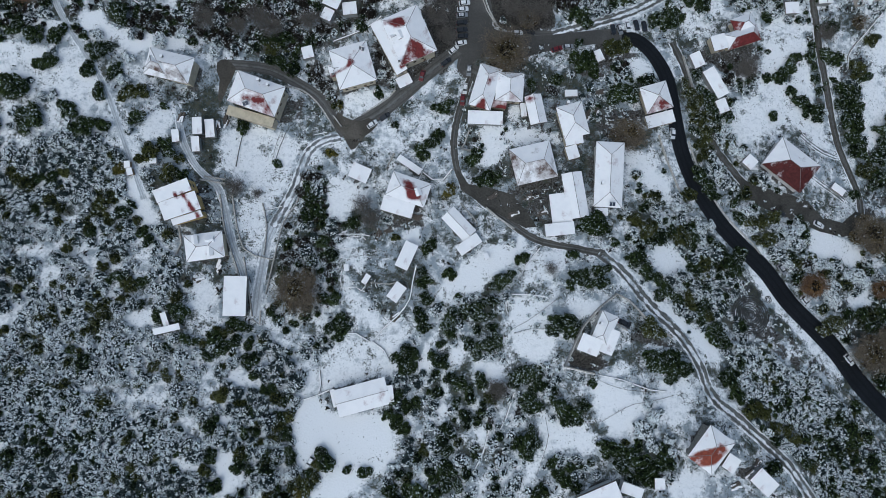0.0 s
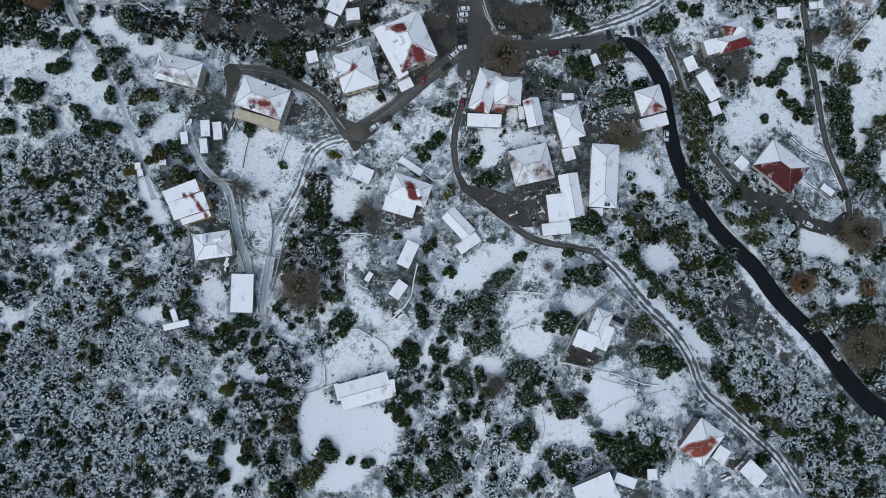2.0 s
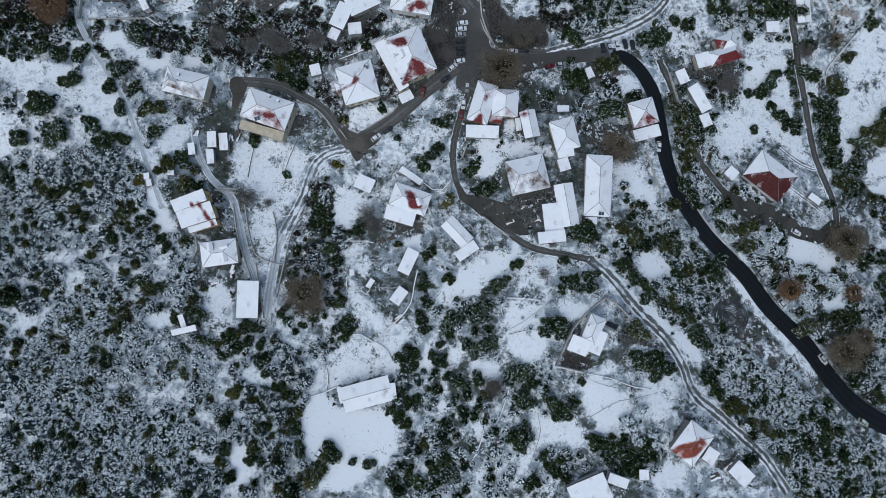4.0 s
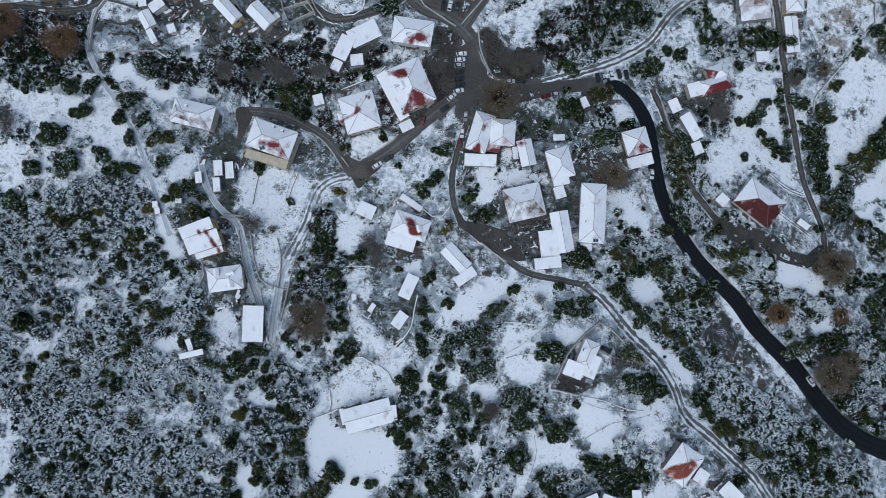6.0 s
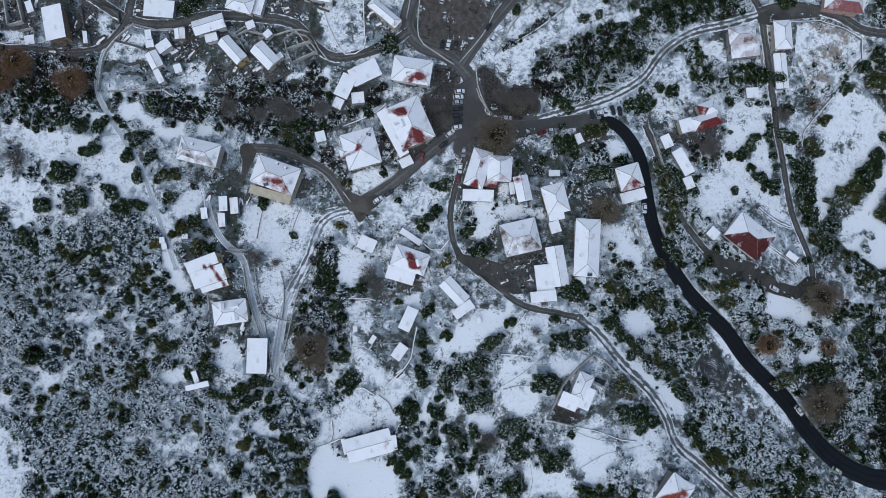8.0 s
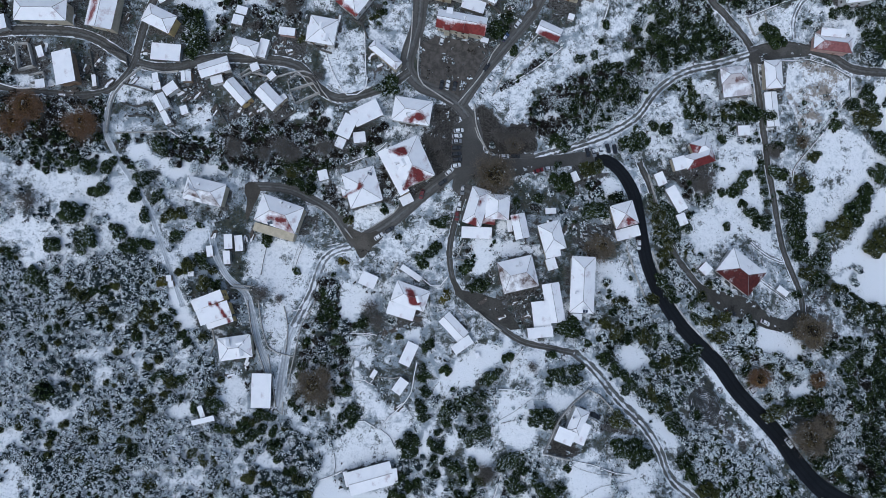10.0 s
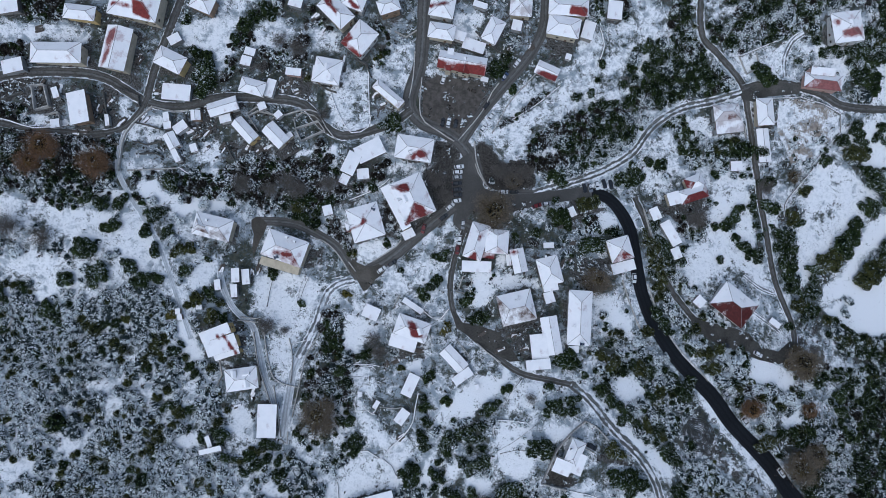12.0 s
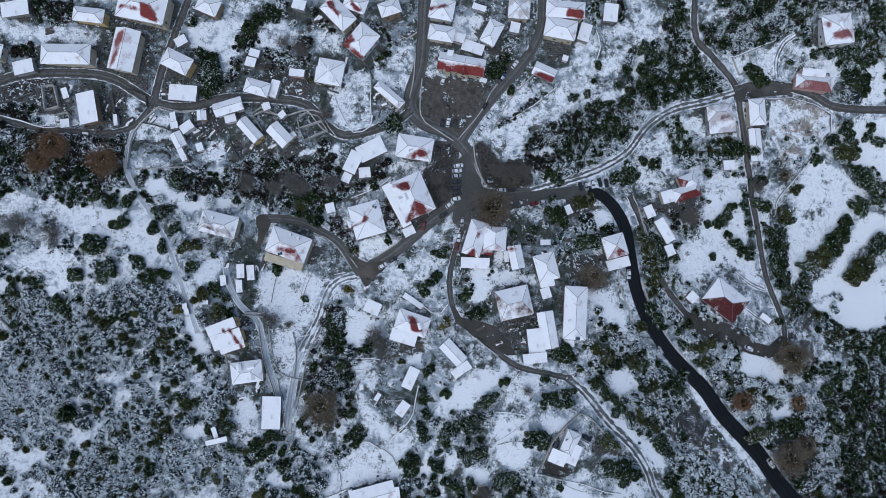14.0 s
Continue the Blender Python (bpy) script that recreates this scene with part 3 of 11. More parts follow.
def crown_data(kind, size, k):
    key = (kind, size, k)
    if key not in CROWNS:
        r, leaf, n = SIZES[size]
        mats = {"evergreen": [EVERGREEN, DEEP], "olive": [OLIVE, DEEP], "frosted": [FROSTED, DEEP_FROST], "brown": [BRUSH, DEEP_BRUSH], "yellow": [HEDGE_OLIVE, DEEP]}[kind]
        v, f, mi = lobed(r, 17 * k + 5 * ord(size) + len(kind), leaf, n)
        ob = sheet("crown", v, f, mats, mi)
        CROWNS[key] = ob.data
        bpy.data.objects.remove(ob)
    return CROWNS[key]


def trunk_data():
    bm = bmesh.new()
    bmesh.ops.create_cone(bm, cap_ends=True, segments=7, radius1=0.26, radius2=0.12, depth=1, matrix=Matrix.Translation((0, 0, 0.5)))
    for k in range(3):
        a = k * 2.1
        m = Matrix.Translation((math.cos(a) * 0.25, math.sin(a) * 0.25, 0.95)) @ Matrix.Rotation(a, 4, "Z") @ Matrix.Rotation(0.7, 4, "Y")
        bmesh.ops.create_cone(bm, cap_ends=True, segments=5, radius1=0.10, radius2=0.04, depth=0.7, matrix=m)
    me = bpy.data.meshes.new("trunk")
    bm.to_mesh(me)
    bm.free()
    me.materials.append(BARK)
    return me


TRUNK = trunk_data()
PLANT = random.Random(5)
TREE_LABELS = {
    "evergreen": "dark green evergreen tree flecked with snow",
    "olive": "olive-green tree with thin snow on its leaves",
    "frosted": "grey-green bush thickly frosted with snow",
    "brown": "leafless brown bush with traces of snow",
    "yellow": "yellow-green leafy tree in the snow",
}


def tree(x, y, r, kind="evergreen"):
    """A tree whose crown is about r metres in radius."""
    size = "s" if r < 2.2 else "m" if r < 3.9 else "l"
    z = height(x, y)
    root = new("tree" if r > 2.9 else "shrub")
    root.location = (x, y, z - 0.1)
    tagged(root, TREE_LABELS[kind] if r > 2.9 else TREE_LABELS[kind].replace("tree", "shrub"), "tree" if r > 2.9 else "shrub", "trees and shrubs of the village")
    k = r / SIZES[size][0]
    stem = new("trunk", TRUNK)
    stem.parent = root
    stem.scale = (0.5 + r * 0.12, 0.5 + r * 0.12, max(0.5, r * 0.55))
    top = new("crown", crown_data(kind, size, PLANT.randrange(6)))
    top.parent = root
    top.location = (0, 0, max(0.35, r * 0.42))
    top.rotation_euler = (0, 0, PLANT.uniform(0, 6.28))
    top.scale = (k * PLANT.uniform(0.9, 1.35), k * PLANT.uniform(0.8, 1.1), k * PLANT.uniform(0.75, 1.05))
    TAKEN.append((x, y, r * 0.75))
    return root


def bare_tree(x, y, r, mat, label, h=None, twigs=1500, seed=0):
    """A leafless tree: trunk, limbs and a haze of thin twigs."""
    rng = np.random.default_rng(seed + int(abs(x) * 7))
    twigs = twigs * 2
    h = h or r * 1.1
    z = height(x, y)
    root = new("bare_tree")
    root.location = (x, y, z - 0.1)
    tagged(root, label, "tree", "trees and shrubs of the village")
    bm = bmesh.new()
    bmesh.ops.create_cone(bm, cap_ends=True, segments=8, radius1=0.10 * r + 0.1, radius2=0.05 * r + 0.06, depth=h * 0.4, matrix=Matrix.Translation((0, 0, h * 0.2)))
    part("trunk", bm, BARK, root)
    tips = []
    bm = bmesh.new()
    for k in range(11):
        a = k * 2.4 + rng.uniform(-0.3, 0.3)
        base = Vector((0, 0, h * rng.uniform(0.28, 0.4)))
        reach = r * rng.uniform(0.5, 0.9)
        mid = base + Vector((math.cos(a) * reach * 0.5, math.sin(a) * reach * 0.5, h * 0.28))
        end = mid + Vector((math.cos(a + 0.3) * reach * 0.5, math.sin(a + 0.3) * reach * 0.5, h * rng.uniform(0.1, 0.3)))
        beam(bm, base, mid, 0.03 * r + 0.05, 0.03 * r + 0.05)
        beam(bm, mid, end, 0.018 * r + 0.04, 0.018 * r + 0.04)
        tips += [mid, end, mid.lerp(end, 0.5), base.lerp(mid, 0.7)]
    part("limb", bm, BARK, root)
    tips = np.array(tips)
    start = tips[rng.integers(0, len(tips), twigs)] + rng.normal(size=(twigs, 3)) * r * (0.20, 0.20, 0.12)
    flat = start * (1, 1, 0)
    go = flat / (np.linalg.norm(flat, axis=1)[:, None] + 0.3) * 0.6 + rng.normal(size=(twigs, 3)) * 0.6 + (0, 0, 0.25)
    go /= np.linalg.norm(go, axis=1)[:, None]
    size = r * rng.uniform(0.08, 0.24, twigs)[:, None]
    side = np.cross(go, rng.normal(size=(twigs, 3)))
    side /= np.linalg.norm(side, axis=1)[:, None]
    side *= rng.uniform(0.03, 0.075, twigs)[:, None]
    end = start + go * size
    v = np.stack([start - side, start + side, end], 1).reshape(-1, 3)
    tagged(sheet("twig_crown", v, np.arange(3 * twigs).reshape(-1, 3), [mat], parent=root), kind="stuff")
    if mat in (RUST, HAZEL):
        v, f, mi = lobed(r * 0.95, seed + int(abs(y)), 0.42, int((46 if mat == RUST else 62) * r * r))
        leaves = sheet("dry_leaves", v, f, [RUST_LEAF if mat == RUST else TAN_LEAF, DEEP_BRUSH], mi, parent=root)
        leaves.location = (0, 0, h * 0.5)
        tagged(leaves, "dry brown leaves still on the twigs", kind="stuff")
    TAKEN.append((x, y, r * 0.7))
    return root


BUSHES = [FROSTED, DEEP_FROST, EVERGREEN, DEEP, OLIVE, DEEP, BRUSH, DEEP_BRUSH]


def thicket(name, poly, gap, radius, mix, label, thin=0.0, seed=1, leaves=70, leaf=0.5, flat=0.8, over=False):
    """Bushes too many to count over a stretch of the plan: one mesh. thin: how much of it stays open."""
    rng = np.random.default_rng(seed)
    p = np.asarray(poly, float)
    (x0, y0), (x1, y1) = p.min(0), p.max(0)
    gx, gy = np.meshgrid(np.arange(x0, x1, gap), np.arange(y0, y1, gap * 0.88))
    gx = gx + (np.arange(gx.shape[0])[:, None] % 2) * gap / 2
    x, y = (q.ravel() + rng.uniform(-0.42, 0.42, q.size) * gap for q in (gx, gy))
    fray = min(9.0, 0.06 * max(x1 - x0, y1 - y0))
    wander = np.array([noise.noise((a * 0.09, b * 0.09, 5.0)) + 0.7 * noise.noise((a * 0.3, b * 0.3, 8.0)) for a, b in zip(x, y)])
    keep = inside(x + wander * fray, y + wander * fray, p)
    if not over:
        keep &= ~open_snow(x + wander * 1.2, y + wander * 1.2)
    x, y = x[keep], y[keep]
    busy = np.array(TAKEN)
    if len(busy):
        ok = np.ones(len(x), bool)
        for s in range(0, len(busy), 400):
            b = busy[s : s + 400]
            ok &= (np.hypot(x[:, None] - b[:, 0], y[:, None] - b[:, 1]) > b[:, 2] + radius * 0.35).all(1)
        x, y = x[ok], y[ok]
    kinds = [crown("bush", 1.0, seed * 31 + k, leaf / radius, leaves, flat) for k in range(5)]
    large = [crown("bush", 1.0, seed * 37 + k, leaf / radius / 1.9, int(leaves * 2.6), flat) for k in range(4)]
    vs, fs, ms, count = [], [], [], 0
    for a, b in zip(x, y):
        open_here = noise.noise((a * 0.032, b * 0.032, seed * 3.7)) * 0.55 + noise.noise((a * 0.13, b * 0.13, seed * 1.7)) * 0.35 + noise.noise((a * 0.36, b * 0.36, seed * 2.3)) * 0.22 + 0.5
        if open_here < thin:
            continue
        grown = 2.1 if (q := rng.random()) < 0.07 else 1.6 if q < 0.25 else 1.15
        r = radius * rng.uniform(0.5, 1.0) ** 0.8 * grown
        v, f, mi = large[rng.integers(4)] if r > radius * 1.3 else kinds[rng.integers(5)]
        pick = 2 * mix[int(len(mix) * min(0.999, max(0.0, 0.5 + 0.75 * noise.noise((a * 0.07, b * 0.07, seed))  + rng.uniform(-0.38, 0.38))))]
        c, s = math.cos(q := rng.uniform(0, 6.28)), math.sin(q)
        w = v @ np.array([[c, s, 0], [-s, c, 0], [0, 0, 1]]) * (r, r, r * rng.uniform(0.8, 1.2)) + (a, b, height(a, b) + r * 0.25)
        vs.append(w)
        fs.append(f + count)
        ms.append(mi + pick)
        count += len(v)
    if not vs:
        return None
    return tagged(sheet(name, np.concatenate(vs), np.concatenate(fs), BUSHES, np.concatenate(ms)), label, "bushes", kind="stuff")


def lathe_wheel():
    bm = bmesh.new()
    bmesh.ops.create_cone(bm, cap_ends=True, segments=14, radius1=0.32, radius2=0.32, depth=0.22, matrix=Matrix.Rotation(math.pi / 2, 4, "X"))
    bmesh.ops.bevel(bm, geom=[e for e in bm.edges], offset=0.03, segments=1, affect="EDGES")
    return bm


def car_body(bm, length, width, hood):
    """A car's lower shell with a drawn-in nose and tail."""
    rows = [(-0.5, 0.42, 0.62, 0.80), (-0.47, 0.25, 0.78, 0.94), (-0.2, 0.22, 0.90, 1.0), (0.15, 0.22, 0.90, 1.0), (0.44, 0.25, hood, 0.94), (0.5, 0.42, hood - 0.16, 0.78)]
    rings = []
    for s, low, high, wide in rows:
        x, w = s * length, wide * width / 2
        rings.append([bm.verts.new(p) for p in ((x, -w, low), (x, -w, high - 0.10), (x, -w * 0.88, high), (x, w * 0.88, high), (x, w, high - 0.10), (x, w, low))])
    for a, b in zip(rings, rings[1:]):
        for i in range(6):
            j = (i + 1) % 6
            bm.faces.new((a[i], a[j], b[j], b[i]))
    bm.faces.new(rings[0])
    bm.faces.new(rings[-1][::-1])


def car_top(bm, length, width, z0, z1, shrink, back, front):
    """A tapering cabin between two heights."""
    lower = [(back * length, -width * 0.44), (front * length, -width * 0.44), (front * length, width * 0.44), (back * length, width * 0.44)]
    upper = [(back * length + shrink * 0.5, -width * 0.37), (front * length - shrink, -width * 0.37), (front * length - shrink, width * 0.37), (back * length + shrink * 0.5, width * 0.37)]
    a = [bm.verts.new((x, y, z0)) for x, y in lower]
    b = [bm.verts.new((x, y, z1)) for x, y in upper]
    for i in range(4):
        bm.faces.new((a[i], a[(i + 1) % 4], b[(i + 1) % 4], b[i]))
    bm.faces.new(b)


PAINTS = {
    "white": ((0.70, 0.71, 0.72), "white car parked on wet ground"),
    "grey": ((0.22, 0.23, 0.25), "grey car with a dusting of snow"),
    "dark": ((0.018, 0.020, 0.026), "black parked car, wet with melted snow"),
    "red": ((0.13, 0.010, 0.014), "dark red car parked on wet ground"),
    "green": ((0.40, 0.46, 0.34), "pale green car on the road"),
    "blue": ((0.04, 0.07, 0.16), "dark blue car parked on wet ground"),
}
TYRE = plain("tyre", (0.015, 0.015, 0.016), 0.9, 0.2, 6)
LAMP_GLASS = plain("lamp_glass", (0.55, 0.55, 0.52), 0.2, 0.1, 6)
TAIL_GLASS = plain("tail_glass", (0.30, 0.01, 0.01), 0.2, 0.1, 6)
CARS = {}


def car(x, y, turn, paint="white", size=1.0, label=""):
    if paint not in CARS:
        colour, text = PAINTS[paint]
        skin = plain("car_paint_" + paint, colour, 0.3, 0.06, 3, spec=0.5)
        top = plain("car_roof_" + paint, colour, 0.35, 0.1, 2, snowy=None if paint in ("red", "dark") else 0.9, spec=0.5)
        root = new("car")
        tagged(root, text, "car", "cars parked along the streets")
        bm = bmesh.new()
        car_body(bm, 4.3, 1.76, 0.84)
        bmesh.ops.recalc_face_normals(bm, faces=bm.faces)
        part("body", bm, skin, root)
        bm = bmesh.new()
        car_top(bm, 4.3, 1.76, 0.86, 1.34, 0.62, -0.42, 0.24)
        bmesh.ops.recalc_face_normals(bm, faces=bm.faces)
        part("window_band", bm, GLASS, root, "dark car windows")
        bm = bmesh.new()
        block(bm, -0.42, 0, 1.34, 1.75, 1.28, 0.08, bevel=0.035)
        part("car_roof", bm, top, root)
        for wx in (-1.35, 1.35):
            for wy in (-0.78, 0.78):
                part("wheel", lathe_wheel(), TYRE, root).location = (wx, wy, 0.32)
        for wy in (-0.58, 0.58):
            bm = bmesh.new()
            block(bm, 2.09, wy, 0.56, 0.12, 0.32, 0.14, bevel=0.03)
            part("headlight", bm, LAMP_GLASS, root)
            bm = bmesh.new()
            block(bm, -2.10, wy, 0.60, 0.10, 0.30, 0.14, bevel=0.03)
            part("tail_light", bm, TAIL_GLASS, root)
        CARS[paint] = root
        made = root
    else:
        made = copy_thing(CARS[paint], Matrix())
    a = radians(turn)
    n = Vector((height(x - 1, y) - height(x + 1, y), height(x, y - 1) - height(x, y + 1), 2)).normalized()
    tilt = Vector((0, 0, 1)).rotation_difference(n).to_matrix().to_4x4()
    made.matrix_basis = Matrix.Translation((x, y, height(x, y) + 0.13)) @ tilt @ Matrix.Rotation(a, 4, "Z") @ Matrix.Scale(size, 4)
    TAKEN.append((x, y, 2.6))
    return tagged(made, label)


# ---- the ground, one sheet to the horizon ----
def axis_lines(low, high, gap):
    near = np.arange(low, high + gap, gap)
    out = gap * np.cumsum(1.28 ** np.arange(1, 28))
    return np.r_[(low - out)[::-1], near, near[-1] + out]


PATCHES = []
LAYERS = {}


def patch(layer, value, poly):
    PATCHES.append((layer, value, poly))


def clearing(value, poly):
    """Open clean snow: no wild bushes or bare earth in it."""
    CLEAR.append(poly)
    patch("thin", value, poly)
    patch("dirt", 0.0, poly)


def open_snow(x, y):
    """Which places lie in a clearing."""
    hit = np.zeros(np.shape(x), bool)
    for poly in CLEAR:
        p = np.asarray(poly)
        (x0, y0), (x1, y1) = p.min(0), p.max(0)
        near = (x > x0) & (x < x1) & (y > y0) & (y < y1)
        if near.any():
            hit[near] |= inside(x[near], y[near], poly)
    return hit


def build_ground(patches):
    xs, ys = axis_lines(-235, 270, 1.3), axis_lines(-150, 235, 1.3)
    gx, gy = np.meshgrid(xs, ys)
    verts = np.stack([gx, gy, ground(gx, gy)], 2).reshape(-1, 3)
    nx, ny = len(xs), len(ys)
    i = (np.arange(ny - 1)[:, None] * nx + np.arange(nx - 1)).ravel()
    ob = sheet("ground", verts, np.stack([i, i + 1, i + 1 + nx, i + nx], 1), [GROUND])
    me = ob.data
    me.polygons.foreach_set("use_smooth", np.ones(len(me.polygons), bool))
    layers = {"thin": np.full(gx.shape, 0.56), "dirt": np.zeros(gx.shape)}
    for layer, value, poly in patches:
        p = np.asarray(poly, float)
        (x0, y0), (x1, y1) = p.min(0), p.max(0)
        box = (gx >= x0) & (gx <= x1) & (gy >= y0) & (gy <= y1)
        sel = box.copy()
        sel[box] = inside(gx[box], gy[box], p)
        layers[layer][sel] = value
    LAYERS.update(layers, xs=xs, ys=ys)
    for key, values in layers.items():
        soft = values.copy()
        soft[1:-1, 1:-1] = (values[1:-1, 1:-1] * 2 + values[:-2, 1:-1] + values[2:, 1:-1] + values[1:-1, :-2] + values[1:-1, 2:]) / 6
        me.attributes.new(key, "FLOAT", "POINT").data.foreach_set("value", soft.astype(np.float32).ravel())
    return tagged(ob, "snow-covered hillside ground with grass tufts showing through", "ground", kind="structure")


def weeds(name, count, size, mats, label, seed, bias=0.0, box=(-225, 260, -140, 225)):
    """Tufts of dead grass and weeds that stick out of thin snow: one mesh over the open ground."""
    rng = np.random.default_rng(seed)
    x, y = rng.uniform(box[0], box[1], count * 4), rng.uniform(box[2], box[3], count * 4)
    i = np.clip(np.searchsorted(LAYERS["ys"], y), 0, len(LAYERS["ys"]) - 1)
    j = np.clip(np.searchsorted(LAYERS["xs"], x), 0, len(LAYERS["xs"]) - 1)
    wild = np.array([noise.noise((a * 0.05, b * 0.05, seed)) * 0.9 + noise.noise((a * 0.16, b * 0.16, seed + 9.0)) * 0.9 for a, b in zip(x, y)])
    chance = wild + LAYERS["thin"][i, j] * 1.1 - 0.45 + bias + rng.uniform(-0.12, 0.12, len(x))
    keep = chance > np.sort(chance)[-count]
    x, y = x[keep], y[keep]
    busy = np.array(TAKEN)
    ok = np.ones(len(x), bool)
    for s in range(0, len(busy), 200):
        b = busy[s : s + 200]
        ok &= (np.hypot(x[:, None] - b[:, 0], y[:, None] - b[:, 1]) > b[:, 2] * 0.95).all(1)
    ok &= ~open_snow(x, y) | (rng.random(len(x)) < 0.25)
    x, y = x[ok], y[ok]
    n, k = len(x), 5
    z = ground(x, y)
    base = np.repeat(np.stack([x, y, z], 1), k, 0)
    r = np.repeat(size * rng.uniform(0.4, 1.5, n), k)[:, None]
    mid = base + rng.normal(size=(n * k, 3)) * r * (0.42, 0.42, 0.12) + r * (0, 0, 0.45)
    out = rng.normal(size=(n * k, 3)) + (0, 0, 0.9)
    out /= np.linalg.norm(out, axis=1)[:, None]
    t = np.cross(out, rng.normal(size=(n * k, 3)))
    t /= np.linalg.norm(t, axis=1)[:, None]
    b = np.cross(out, t)
    v = np.stack([mid + t * r * 0.6, mid + b * r * 0.28, mid - t * r * 0.6, mid - b * r * 0.28], 1).reshape(-1, 3)
    return tagged(sheet(name, v, np.arange(len(v)).reshape(-1, 4), mats), label, "weeds", kind="stuff")


def labyrinth(x, y, r):
    """A paved circle of stone rings laid in the ground, with smaller circles beside it."""
    root = new("stone_labyrinth")
    root.location = (x, y, height(x, y))
    tagged(root, "round garden labyrinth of dark stone rings in snow", "paving")

    def ring(cx, cy, rad, wide):
        n = max(18, int(rad * 7))
        v, f = [], []
        for k in range(n):
            a = 2 * math.pi * k / n
            for q, lift in ((rad - wide / 2, 0.05), (rad - wide / 3, 0.22), (rad + wide / 3, 0.22), (rad + wide / 2, 0.05)):
                q += 0.10 * math.sin(a * 5 + rad * 3)
                px, py = cx + math.cos(a) * q, cy + math.sin(a) * q
                v.append((px, py, height(x + px, y + py) - height(x, y) + lift))
            for e in range(3):
                i, j = 4 * k + e, 4 * ((k + 1) % n) + e
                f.append((i, i + 1, j + 1, j))
        sheet("ring", v, f, [LABYRINTH], parent=root)

    for k in range(9):
        ring(0, 0, r * (k + 1.2) / 10, 0.42)
    for dx, dy, q in ((-2.5, r * 1.15, 2.0), (3.5, r * 0.98, 1.4), (7.5, r * 0.72, 1.2), (10.2, -1.5, 1.7), (-4.5, r * 0.95, 1.0), (1.0, r * 1.25, 1.1)):
        for e in (1.0, 0.55):
            ring(dx, dy, q * e, 0.3)
    return root


def frame_house(x, y, w, d, turn, h, label, bays=3):
    """An open frame of posts and rafters."""
    root = new("pergola")
    root.matrix_basis = Matrix.Translation((x, y, height(x, y))) @ Matrix.Rotation(radians(turn), 4, "Z")
    tagged(root, label, "pergola")
    for i in range(bays + 1):
        u = -w / 2 + w * i / bays
        for s in (-d / 2, d / 2):
            bm = bmesh.new()
            block(bm, u, s, -0.8, 0.16, 0.16, h + 0.8)
            part("post", bm, TIMBER, root)
        bm = bmesh.new()
        block(bm, u, 0, h, 0.14, d + 0.4, 0.16)
        part("rafter", bm, TIMBER, root)
    for s in (-d / 2, 0, d / 2):
        bm = bmesh.new()
        block(bm, 0, s, h + 0.16, w + 0.4, 0.14, 0.12)
        part("beam", bm, TIMBER, root)
    return root


def solar_panel(x, y, z, turn, w=2.0, d=1.6):
    root = new("solar_panel")
    root.matrix_basis = Matrix.Translation((x, y, z)) @ Matrix.Rotation(radians(turn), 4, "Z") @ Matrix.Rotation(radians(28), 4, "X")
    tagged(root, "dark solar water heater on the roof", "solar panel")
    bm = bmesh.new()
    block(bm, 0, 0, 0, w, d, 0.1, bevel=0.02)
    part("frame", bm, METAL, root)
    for s in (-w / 4, w / 4):
        bm = bmesh.new()
        block(bm, s, 0, 0.1, w / 2 - 0.1, d - 0.12, 0.02)
        part("panel", bm, PANEL, root)
    bm = bmesh.new()
    bmesh.ops.create_cone(bm, cap_ends=True, segments=10, radius1=0.25, radius2=0.25, depth=w * 0.8, matrix=Matrix.Translation((0, d / 2 + 0.1, 0.3)) @ Matrix.Rotation(math.pi / 2, 4, "Y"))
    part("tank", bm, METAL, root)
    for s in (-w / 2 + 0.2, w / 2 - 0.2):
        bm = bmesh.new()
        beam(bm, (s, d / 2 - 0.2, 0.05), (s, d / 2 - 0.1, -1.0), 0.07, 0.07)
        part("leg", bm, METAL, root)
    return root


def woodpile(x, y, w, d, turn, h=0.8, label="stack of boards and scrap half under snow", seed=0):
    """A heap of boards and boxes."""
    rng = random.Random(int(x * 13 + y * 7) + seed)
    root = new("scrap_pile")
    root.matrix_basis = Matrix.Translation((x, y, height(x, y))) @ Matrix.Rotation(radians(turn), 4, "Z")
    tagged(root, label, "scrap pile", "scrap and stacked wood in the yards")
    for k in range(7):
        bm = bmesh.new()
        a = rng.uniform(0.3, 0.9) * w
        block(bm, rng.uniform(-0.3, 0.3) * w, rng.uniform(-0.4, 0.4) * d, -0.3, a, rng.uniform(0.25, 0.5) * d, 0.3 + rng.uniform(0.2, 1.0) * h, rng.uniform(-0.35, 0.35), bevel=0.04)
        part("board", bm, rng.choice([TIMBER, TIMBER, CONCRETE]), root)
    return root


